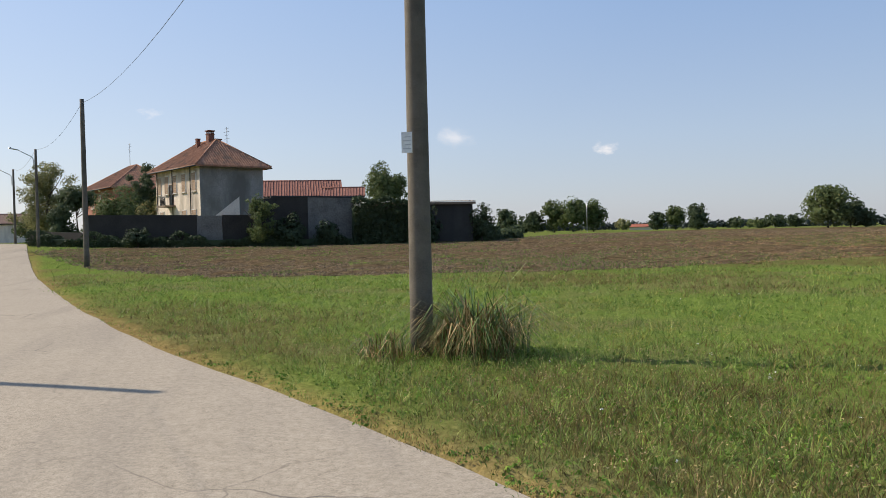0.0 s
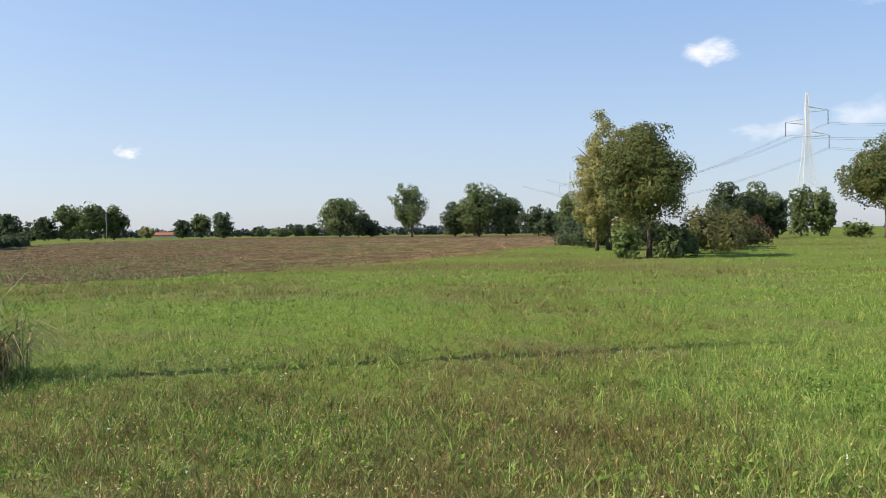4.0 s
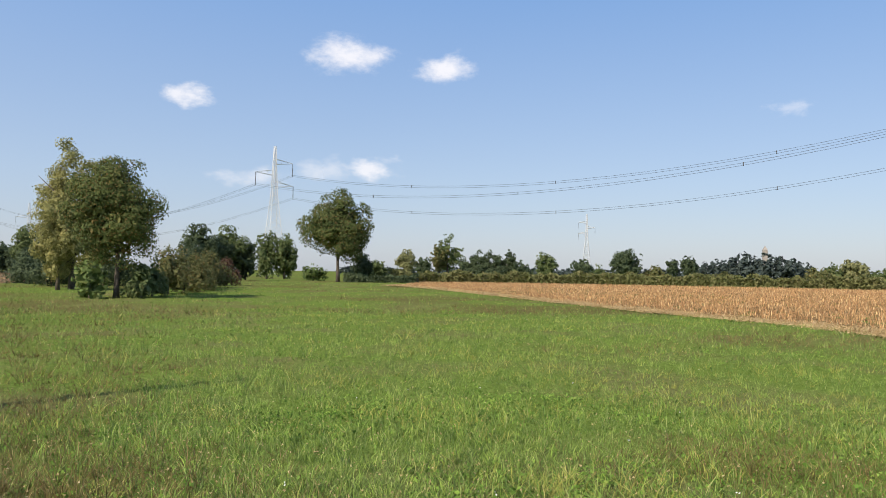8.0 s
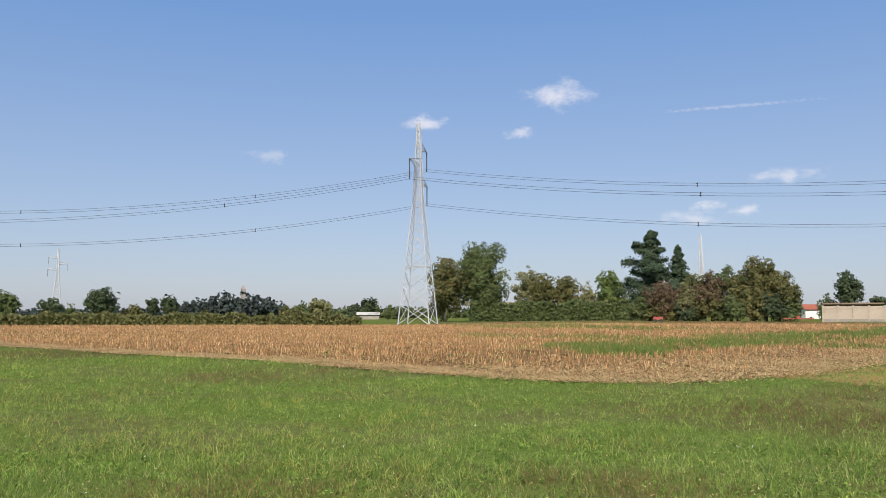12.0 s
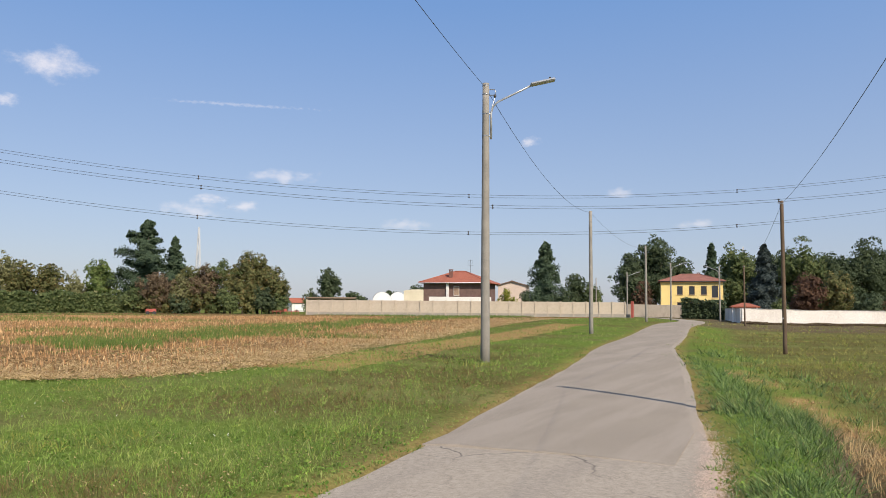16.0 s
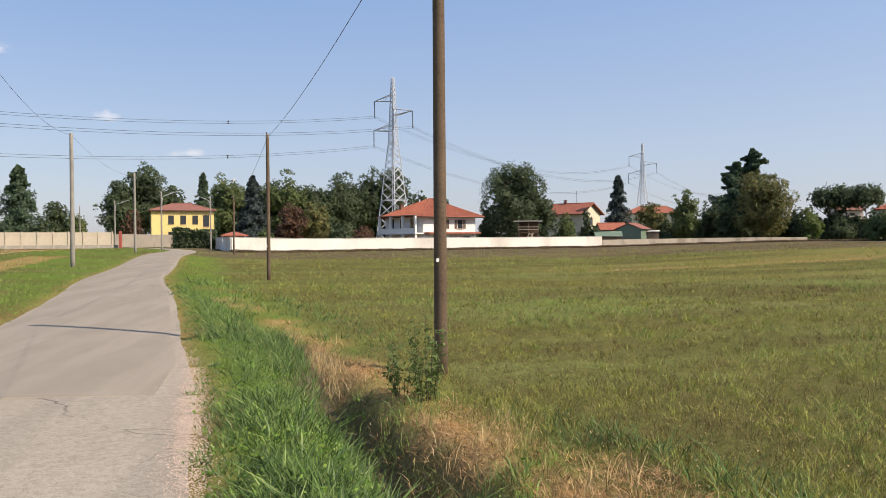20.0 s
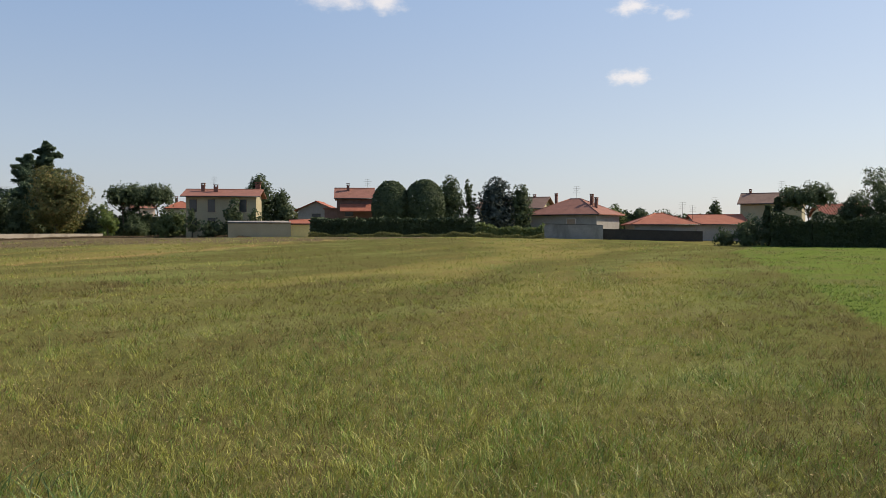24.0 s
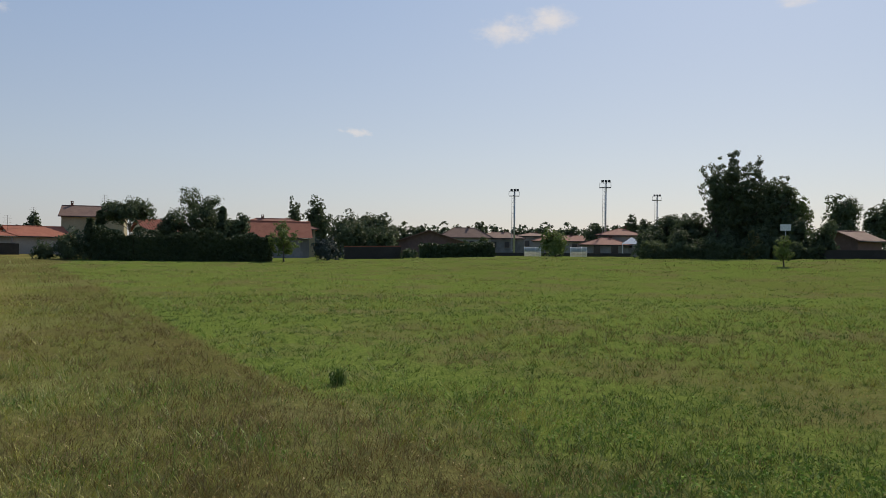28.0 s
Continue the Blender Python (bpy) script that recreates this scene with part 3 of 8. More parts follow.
# lane
bm = bmesh.new()
prev = None
for (ex, ey), (nx, ny) in zip(EDGE, ROAD_N):
    row = []
    wob = 0.05 * noise.noise(Vector((ex * 0.5, ey * 0.5, 1))) + 0.05 * noise.noise(Vector((ex * 1.7, ey * 1.7, 4)))
    wob2 = 0.05 * noise.noise(Vector((ex * 0.6, ey * 0.6, 9))) + 0.04 * noise.noise(Vector((ex * 1.9, ey * 1.9, 7)))
    for u in (wob, 0.5, 1.1, 1.6, 2.1, 2.7, ROAD_W + wob2):
        x, y = ex + nx * u, ey + ny * u
        z = max(0.0, gz(x, y)) + 0.03 * (1 - ((u - ROAD_W / 2) / (ROAD_W / 2)) ** 2) + 0.004
        row.append(bm.verts.new((x, y, z)))
    low = [bm.verts.new(v.co - Vector((0, 0, 0.09))) for v in (row[0], row[-1])]
    if prev:
        for a in range(6):
            bm.faces.new((prev[0][a], prev[0][a + 1], row[a + 1], row[a]))
        bm.faces.new((prev[0][0], row[0], low[0], prev[1][0]))
        bm.faces.new((row[-1], prev[0][-1], prev[1][1], low[1]))
    prev = (row, low)
bmesh.ops.recalc_face_normals(bm, faces=bm.faces)
for f in bm.faces:
    f.smooth = True
for e in bm.edges:
    e.smooth = e.calc_face_angle(1.0) < 0.6
tagged(part("road", bm, "asphalt"), "narrow country lane of pale worn asphalt", "road", kind="structure")


# the newer, smoother surface laid over the far stretch of the lane
bm = bmesh.new()
prev = None
for (ex, ey), (nx, ny) in zip(EDGE, ROAD_N):
    if not -105 < ey < -8.9:
        continue
    row = []
    us = (0.1, 0.5, 1.1, 1.6, 2.1, 2.7, ROAD_W - 0.16)
    for u in us:
        x, y = ex + nx * u, ey + ny * u
        if prev is None:
            y = -8.75 + 0.1 * noise.noise(Vector((u * 3, 0, 0)))
        row.append(bm.verts.new((x, y, 0.03 * (1 - ((u - ROAD_W / 2) / (ROAD_W / 2)) ** 2) + 0.016 + max(0.0, gz(x, y)))))
    low = [bm.verts.new(v.co - Vector((0, 0, 0.02))) for v in (row[0], row[-1])]
    if prev:
        for a in range(6):
            bm.faces.new((row[a], row[a + 1], prev[0][a + 1], prev[0][a]))
        bm.faces.new((low[0], row[0], prev[0][0], prev[1][0]))
        bm.faces.new((row[-1], low[1], prev[1][1], prev[0][-1]))
    else:
        bm.faces.new((*row, *low[::-1]))
    prev = (row, low)
for f in bm.faces:
    f.normal_update()
    if f.normal.z < -0.2:
        f.normal_flip()
    f.smooth = True
for e in bm.edges:
    e.smooth = e.calc_face_angle(1.0) < 0.6
tagged(part("road_overlay", bm, "asphalt_new"), "smoother newer strip of asphalt on the lane", "road", kind="structure")
# loose pinkish gravel at the lane's edge
gx2, gy2 = [], []
for (ex, ey), (nx, ny) in zip(EDGE, ROAD_N):
    if -13 < ey < -3:
        m_ = int(1900 * math.exp(-(((ey + 7) / 3.0) ** 2)))
        uu = RNG.normal(ROAD_W + 0.0, 0.085, m_)
        tt = RNG.uniform(-0.45, 0.45, m_)
        gx2 += list(ex + nx * uu - ny * tt)
        gy2 += list(ey + ny * uu + nx * tt)
gx2, gy2 = np.array(gx2), np.array(gy2)
sz2 = RNG.uniform(0.003, 0.0075, gx2.size)
octa = np.array([(1, 0, 0), (0, 1, 0), (-1, 0, 0), (0, -1, 0), (0, 0, 0.8)])
pp = octa[None] * sz2[:, None, None] * RNG.uniform(0.6, 1.4, (gx2.size, 5, 1)) + np.stack([gx2, gy2, np.maximum(lie(gx2, gy2), 0.0) + 0.012], 1)[:, None]
tagged(soup("gravel", pp[:, [0, 1, 4, 1, 2, 4, 2, 3, 4, 3, 0, 4]].reshape(-1, 3), 3, "gravel"), "pinkish loose gravel on the lane edge", "gravel", kind="stuff")


def field(name, poly, material, label, lift=0.03, rough=0.05, cell=1.2):
    """A field sheet laid just over the ground."""
    p = np.array(poly)
    x0, y0 = p.min(0)
    x1, y1 = p.max(0)
    nx, ny = int((x1 - x0) / cell) + 2, int((y1 - y0) / cell) + 2
    X, Y = np.meshgrid(x0 + np.arange(nx) * cell, y0 + np.arange(ny) * cell, indexing="ij")
    keep = inside((X + cell / 2).ravel(), (Y + cell / 2).ravel(), poly).reshape(nx, ny)
    # snap the outer vertices onto the outline
    Z = lie(X.ravel(), Y.ravel(), np.full(X.size, -9.0)).reshape(nx, ny) + lift + RNG.normal(0, rough, X.shape)
    idx, vs, fs = {}, [], []

    def vid(i, j):
        if (i, j) not in idx:
            idx[i, j] = len(vs)
            vs.append((X[i, j] + RNG.normal(0, cell * 0.12), Y[i, j] + RNG.normal(0, cell * 0.12), Z[i, j]))
        return idx[i, j]

    for i, j in zip(*np.nonzero(keep[:-1, :-1])):
        fs.append((vid(i, j), vid(i + 1, j), vid(i + 1, j + 1), vid(i, j + 1)))
    count = np.zeros(len(vs), int)
    for f in fs:
        for k in f:
            count[k] += 1
    vs = [(x, y, z - lift - 0.1) if c < 4 else (x, y, z) for (x, y, z), c in zip(vs, count)]
    ob = part(name, (vs, fs), material)
    return tagged(ob, label, "field", kind="structure")


field("ploughed_field", PLOUGH, "plough_soil", "ploughed field of brown clods with green weeds", 0.05, 0.05, 1.1)
field("stubble_field", STUBBLE, "stubble_soil", "harvested maize field with pale dry stubble", 0.03, 0.03, 1.1)


# ---------------------------------------------------------------- trees
def leaves(centres, size, rng, up=0.35, aspect=1.6, tri=False, out=None):
    """Quads of about the given size at the centres, turned at random, tipped a little upward and, where given, towards out."""
    n = len(centres)
    nrm = rng.normal(size=(n, 3)) + np.array([0, 0, up])
    if out is not None:
        nrm = 0.48 * nrm + 1.15 * out
    nrm /= np.linalg.norm(nrm, axis=1)[:, None] + 1e-9
    u = np.cross(nrm, rng.normal(size=(n, 3)))
    u /= np.linalg.norm(u, axis=1)[:, None] + 1e-9
    v = np.cross(nrm, u)
    s = size * rng.uniform(0.6, 1.3, (n, 1))
    a, b = u * s * 0.5 * aspect, v * s * 0.5
    if tri:
        return np.stack([centres - a, centres + a * 0.6 + b, centres + a * 0.6 - b * 1.2], 1).reshape(-1, 3)
    q = np.empty((n, 4, 3))
    q[:, 0], q[:, 1], q[:, 2], q[:, 3] = centres - a, centres + b * 0.9, centres + a, centres - b * 0.9
    return q.reshape(-1, 3)


def fit_crown(p, h, w, base):
    """Scale a crown to its width and height, keeping its uneven outline."""
    r = np.percentile(np.hypot(p[:, 0], p[:, 1]), 97)
    p[:, :2] *= w / 2 / r
    z0, z1 = np.percentile(p[:, 2], 1), np.percentile(p[:, 2], 99.6)
    p[:, 2] = base + (p[:, 2] - z0) * (h - base) / (z1 - z0)
    p[:, 2] = np.maximum(p[:, 2], 0.04)
    return p


def unit(v):
    return v / (np.linalg.norm(v, axis=-1, keepdims=True) + 1e-9)


def crown_points(kind, h, w, n, rng, base):
    """Leaf centres of a crown of height h and width w, the way each leaf faces, and whether it lies within."""
    up = np.array([0, 0, 1.0])
    if kind in ("cone", "cedar"):
        # whorls of separate drooping boughs; a cedar's spread wide and rise
        cedar_ = kind == "cedar"
        out, nb = [], 60 if cedar_ else 110
        for k in range(nb):
            f = (k + rng.uniform()) / nb * 0.97
            z, a = base + (h - base) * f, rng.uniform(0, 6.28)
            ln = w / 2 * (1 - f) ** (0.6 if cedar_ else 0.85) * rng.uniform(0.5, 1.25) + 0.2
            m = max(8, int(2.7 * n / nb * (ln / (w / 2) + 0.12)))
            t = rng.uniform(0.02, 1, m) ** 0.75
            sp = rng.normal(0, 0.23, m) * ln * (1.05 - 0.7 * t)
            zz = z + ln * ((0.38 * t - 0.16 * t * t) if cedar_ else (0.1 * t - 0.3 * t * t)) + rng.normal(-0.06, 0.06 if cedar_ else 0.1, m) * ln + 0.15
            out.append(np.stack([math.cos(a) * ln * t - math.sin(a) * sp, math.sin(a) * ln * t + math.cos(a) * sp, zz], 1))
        out.append(np.stack([rng.normal(0, 0.06, 24), rng.normal(0, 0.06, 24), rng.uniform(h - 0.9, h, 24)], 1))
        p = np.concatenate(out)
        p[:, 2] = np.clip(p[:, 2], 0.05, h)
        return p, unit(p * np.array([1, 1, 0])) * 0.6 + up * 0.45, np.hypot(p[:, 0], p[:, 1]) < 0.1 * w
    if kind == "loose":
        # airy crown: tufts of twigs along rising limbs, with gaps between
        cen, rad = [], []
        for _ in range(24):
            z0, a = rng.uniform(base * 0.8, base + 0.6 * (h - base)), rng.uniform(0, 6.28)
            z1 = min(h, z0 + rng.uniform(0.2, 0.45) * (h - base))
            f = min(0.98, max(0.02, (z1 - base) / (h - base)))
            reach = w / 2 * math.sin(math.pi * f ** 0.8) ** 0.6 * rng.uniform(0.35, 0.95)
            for t in np.linspace(0.3, 1.0, 6):
                cen.append(np.array([math.cos(a) * reach * t, math.sin(a) * reach * t, z0 + (z1 - z0) * t ** 1.3]) + rng.normal(0, 0.03 * w, 3))
                rad.append(w * rng.uniform(0.05, 0.1))
        cen, rad = np.array(cen), np.array(rad)
        pick = rng.choice(len(cen), n, p=rad**2 / (rad**2).sum())
        d = unit(rng.normal(size=(n, 3)))
        p = cen[pick] + d * rad[pick, None] * rng.uniform(0.4, 1.1, (n, 1)) * np.array([1, 1, 0.8])
        return fit_crown(p, h, w, base), d * 0.6 + unit(p - np.array([0, 0, (h + base) / 2])) * 0.4, np.zeros(n, bool)
    if kind == "ball":
        d = unit(rng.normal(size=(n, 3)))
        p = np.array([0, 0, (base + h) / 2]) + d * rng.uniform(0.93, 1.02, (n, 1)) * np.array([w / 2, w / 2, (h - base) / 2])
        p[:, 2] = np.clip(p[:, 2], 0.05, h)
        return p, d, np.zeros(n, bool)
    blobs = []
    zc, rz = (base + h) / 2, (h - base) / 2
    if kind == "round":
        for _ in range(46):
            d = unit(rng.normal(size=3))
            r = rng.uniform(0.1, 0.21) * min(w, h - base)
            q = 1 - r / (w / 2) * rng.uniform(0.7, 1.05)
            q *= 1 + 0.1 * math.sin(2.3 * d[0] + 3.1 * d[2] + w) + 0.07 * math.sin(4 * d[1] + h)
            blobs.append((d[0] * w / 2 * q, d[1] * w / 2 * q, zc + d[2] * rz * q, r))
        blobs += [(0, 0, zc + s * rz * 0.25, 0.3 * min(w, h - base)) for s in (-1, 0, 1)]
    elif kind == "column":
        for k in range(60):
            f = k / 59
            r = w / 2 * math.sin(math.pi * (0.14 + 0.8 * f)) ** 0.6
            a = rng.uniform(0, 6.3)
            blobs.append((r * 0.4 * math.cos(a), r * 0.4 * math.sin(a), base + (h - base) * (0.06 + 0.88 * f), max(0.2, r * 0.62)))
    elif kind == "umbrella":
        for _ in range(34):
            a, q = rng.uniform(0, 6.3), math.sqrt(rng.uniform(0, 1)) * 0.85
            blobs.append((w / 2 * q * math.cos(a), w / 2 * q * math.sin(a), h - (h - base) * (0.3 + 0.25 * q * q) + rng.normal(0, 0.2), rng.uniform(0.11, 0.17) * w))
    elif kind == "bush":
        for _ in range(20):
            a, q = rng.uniform(0, 6.3), math.sqrt(rng.uniform(0, 1)) * 0.82
            r = rng.uniform(0.12, 0.24) * w
            blobs.append((w / 2 * q * math.cos(a), w / 2 * q * math.sin(a), r * 0.5 + max(0, h - 1.5 * r) * (1 - q * q) * rng.uniform(0.3, 1), r))
    bl = np.array(blobs)
    # leaves over the outer sides of the boughs, in small sprays
    mid = np.array([0, 0, zc * (0.55 if kind == "bush" else 1.0)])
    ns = min(n, max(60, n // 4))
    pick = rng.choice(len(bl), ns, p=bl[:, 3] ** 2 / (bl[:, 3] ** 2).sum())
    d = unit(unit(rng.normal(size=(ns, 3))) + 0.55 * unit(bl[pick, :3] - mid) + np.array([0, 0, 0.15]))
    subs = bl[pick, :3] + d * bl[pick, 3:4] * rng.uniform(0.78, 1.08, (ns, 1)) * np.array([1, 1, 0.92])
    k = rng.integers(0, ns, n)
    p = subs[k] + rng.normal(size=(n, 3)) * (0.013 * w + 0.03) * np.array([1, 1, 0.7])
    inner = rng.uniform(size=n) < 0.18
    p[inner] = mid + (p[inner] - mid) * rng.uniform(0.45, 0.85, (inner.sum(), 1))
    return fit_crown(p, h, w, base), d[k], inner


TREE_SEED = [100]


def tree(az, d, h, w, kind="round", mat="leaf_green", name="tree", label="leafy green tree", base=None, dens=1.0, group="", trunk=True, dz=0.0, leaf=None, turn=0.0):
    """A tree: tapered trunk with limbs, and a crown of many leaves."""
    TREE_SEED[0] += 1
    rng = np.random.default_rng(TREE_SEED[0])
    e = thing(name, spot(az, d, rng.uniform(0, 360), dz), label, "bush" if kind == "bush" else "tree", group)
    if base is None:
        base = {"round": 0.09, "loose": 0.2, "cone": 0.06, "cedar": 0.12, "column": 0.03, "umbrella": 0.58, "ball": 0.02, "bush": 0}[kind] * h
    size = leaf or max(0.12, 0.00185 * d)
    area = math.pi * w * (h - base) * (0.9 if kind in ("cone", "cedar", "bush") else 1.15)
    n = int(min(24000, max(250, dens * 2.3 * area / size**2)))
    if kind == "loose":
        n = int(n * 0.95)
    pts, out, deep = crown_points(kind, h, w, n, rng, base)
    far_off = d > 60
    # finer leaves at the outside, fuller ones within
    fine_ = size * np.where(deep, 2.0, 0.8)[:, None] * (1.1 if far_off else 1)
    soup("crown", leaves(pts, fine_, rng, tri=far_off, out=out), 3 if far_off else 4, mat, e)
    if trunk:
        bm = bmesh.new()
        r0 = max(0.07, 0.022 * h)
        top = h * (0.9 if kind in ("cone", "cedar", "column") else 0.62)
        k = 5
        lean = rng.normal(0, 0.02 * h, 2)
        tube(bm, [(lean[0] * (i / k) ** 2, lean[1] * (i / k) ** 2, -0.15 + (top + 0.15) * i / k) for i in range(k + 1)], [r0 * (1.25 if i == 0 else 1) * (1 - 0.8 * i / k) for i in range(k + 1)], 8)
        if kind not in ("cone", "cedar", "column", "bush"):
            for _ in range(9):
                a, z0 = rng.uniform(0, 6.3), rng.uniform(max(base * 0.75, 0.22 * h), top * 0.95)
                ln = w * rng.uniform(0.25, 0.42)
                f = z0 / top
                s = Vector((lean[0] * f * f, lean[1] * f * f, z0))
                m = s + Vector((math.cos(a) * ln * 0.5, math.sin(a) * ln * 0.5, ln * 0.35))
                tube(bm, [s, m, s + Vector((math.cos(a) * ln, math.sin(a) * ln, ln * 0.85))], [r0 * 0.42, r0 * 0.28, r0 * 0.08], 5)
        part("trunk", bm, "bark", e)
    return e


def hedge(pts, h, w, mat="leaf_dark", label="dense clipped dark green hedge", name="hedge", size=0.28, rough=0.12, dens=1.0):
    """A hedge along bearings and distances, leaves over its faces."""
    TREE_SEED[0] += 1
    rng = np.random.default_rng(TREE_SEED[0])
    xy = np.array([polar(a, d) for a, d in pts])
    mid = xy.mean(0)
    e = thing(name, pose(mid[0], mid[1], gz(*mid)), label, "hedge")
    out = []
    for a, b in zip(xy, xy[1:]):
        ln = np.hypot(*(b - a))
        u = (b - a) / ln
        v = np.array([u[1], -u[0]])
        n = int(dens * 2.4 * ln * (2 * h + w) / size**2)
        s, f = rng.uniform(0, ln, n), rng.uniform(0, 2 * h + w, n)
        z = np.where(f < h, f, np.where(f < h + w, h, 2 * h + w - f))
        t = np.where(f < h, -w / 2, np.where(f < h + w, f - h - w / 2, w / 2))
        bulge = rough * (np.sin(s * 1.3) + np.sin(s * 0.47 + 2) + 0.6 * np.sin(s * 3.1))
        p = np.stack([*(a[:, None] + u[:, None] * s + v[:, None] * (t * (1 + 0.1 * np.sin(s * 0.9)))), z * (1 + bulge / h)], 1) + rng.normal(0, size * 0.4, (n, 3))
        g = lie(p[:, 0], p[:, 1])
        p[:, 2] = np.maximum(p[:, 2], 0.03) + g
        out.append(p)
    p = np.concatenate(out) - np.array([mid[0], mid[1], gz(*mid)])
    soup("foliage", leaves(p, size * 1.15, rng, tri=True), 3, mat, e)
    bm = bmesh.new()
    for a, b in zip(xy - mid, xy[1:] - mid):
        u = (b - a) / np.hypot(*(b - a))
        v = np.array([u[1], -u[0]]) * w * 0.36
        q = [a + v, b + v, b - v, a - v]
        zz = [gz(*(c + mid)) - gz(*mid) for c in q]
        lo = [bm.verts.new((*c, z - 0.1)) for c, z in zip(q, zz)]
        hi = [bm.verts.new((*c, z + h * 0.86)) for c, z in zip(q, zz)]
        for k in range(4):
            bm.faces.new((lo[k], lo[(k + 1) % 4], hi[(k + 1) % 4], hi[k]))
        bm.faces.new(hi)
    part("inner_foliage", bm, mat, e)
    return e


# ---------------------------------------------------------------- houses
def quad_roof(L, W, z, rise, over, kind, thick=0.16):
    """Roof over a plan L x W centred at the origin, long side along x. Returns the bmesh."""
    bm = bmesh.new()
    x, y = L / 2 + over, W / 2 + over
    drop = rise * over / (W / 2)
    zl = z - drop

    def shell(off):
        c = [bm.verts.new(p) for p in ((-x, -y, zl + off), (x, -y, zl + off), (x, y, zl + off), (-x, y, zl + off))]
        r = max(0.05, L / 2 - W / 2) if kind == "hip" else x
        t = [bm.verts.new((-r, 0, z + rise + off)), bm.verts.new((r, 0, z + rise + off))]
        return c, t

    (c, t), (c2, t2) = shell(thick), shell(0)
    for cc, tt, flip in ((c, t, 0), (c2, t2, 1)):
        fs = [(cc[0], cc[1], tt[1], tt[0]), (cc[2], cc[3], tt[0], tt[1])]
        if kind == "hip":
            fs += [(cc[1], cc[2], tt[1]), (cc[3], cc[0], tt[0])]
        for f in fs:
            bm.faces.new(f[::-1] if flip else f)
    if kind == "hip":
        for i in range(4):
            bm.faces.new((c2[i], c2[(i + 1) % 4], c[(i + 1) % 4], c[i]))
    else:
        bm.faces.new((c2[0], c2[1], c[1], c[0]))
        bm.faces.new((c2[2], c2[3], c[3], c[2]))
        for a, b in ((1, 2), (3, 0)):
            k = 1 if a == 1 else 0
            bm.faces.new((c2[a], t2[k], t[k], c[a]))
            bm.faces.new((t2[k], c2[b], c[b], t[k]))
    bmesh.ops.recalc_face_normals(bm, faces=bm.faces)
    return bm


def tile_ribs(L, W, z, rise, over, kind, pitch=0.5, thick=0.16):
    """Rows of cover tiles running down the roof slopes, as real ribs."""
    bm = bmesh.new()
    y, drop = W / 2 + over, rise * over / (W / 2)
    x = L / 2 + over
    r = max(0.05, L / 2 - W / 2) if kind == "hip" else x
    n = int(2 * x / pitch)
    for k in range(n + 1):
        px = -x + k * 2 * x / n
        f = 0.0 if abs(px) <= r else (abs(px) - r) / (x - r)
        for s in (-1, 1):
            a = Vector((px, s * y, z - drop + thick + 0.02))
            b = Vector((px, s * y * f, z - drop + thick + 0.02 + (rise + drop) * (1 - f)))
            if (a - b).length > 0.3:
                strut(bm, a, b, pitch * 0.22)
    if kind == "hip":
        n = int(2 * y / pitch)
        for k in range(1, n):
            py = -y + k * 2 * y / n
            f = abs(py) / y
            for s in (-1, 1):
                a = Vector((s * x, py, z - drop + thick + 0.02))
                b = Vector((s * (r + (x - r) * f), py, z - drop + thick + 0.02 + (rise + drop) * (1 - f)))
                if (a - b).length > 0.3:
                    strut(bm, a, b, pitch * 0.22)
    return bm


def window_part(parent, side_, u, z, w, h, L, W, style="shutter", wall="plaster_white"):
    """A window set in a face of the house: frame, pane, sill and shutters. side_: s, n, e, w."""
    turn = {"s": 0, "e": 90, "n": 180, "w": 270}[side_]
    depth = (W if side_ in "sn" else L) / 2
    m = Euler((0, 0, radians(turn))).to_matrix().to_4x4() @ Matrix.Translation((u, -depth, z))
    bm = bmesh.new()
    f = 0.07
    for a in ((-w / 2 - f, -w / 2, -h / 2 - f, h / 2 + f), (w / 2, w / 2 + f, -h / 2 - f, h / 2 + f), (-w / 2, w / 2, h / 2, h / 2 + f), (-w / 2, w / 2, -h / 2 - f, -h / 2)):
        box(bm, a[0], a[1], -0.05, 0.1, a[2], a[3])
    win = part("window", bm, "plaster_white" if style != "dark" else "shutter_dark", parent)
    win.matrix_local = m
    bm = boxed(-w / 2, w / 2, -0.012, 0.05, -h / 2, h / 2)
    if style == "closed":
        part("shutter", shutter_mesh(-w / 2, w / 2, -h / 2, h / 2), "shutter_wood", win)
        bm.free()
    else:
        part("pane", bm, "window_glass", win)
    if style == "shutter":
        for s in (-1, 1):
            c = s * (w / 2 + f + w * 0.26)
            part("shutter", shutter_mesh(c - w * 0.25, c + w * 0.25, -h / 2, h / 2), "shutter_dark", win)
    part("sill", boxed(-w / 2 - 0.12, w / 2 + 0.12, -0.14, 0.0, -h / 2 - f - 0.06, -h / 2 - f), "concrete_panel", win)
    return win


def shutter_mesh(x0, x1, z0, z1):
    bm = bmesh.new()
    box(bm, x0, x0 + 0.06, -0.075, -0.02, z0, z1)
    box(bm, x1 - 0.06, x1, -0.075, -0.02, z0, z1)
    n = max(4, int((z1 - z0) / 0.16))
    for k in range(n):
        z = z0 + (z1 - z0) * k / n
        box(bm, x0 + 0.06, x1 - 0.06, -0.062, -0.025, z + 0.015, z + (z1 - z0) / n * 0.85)
    return bm


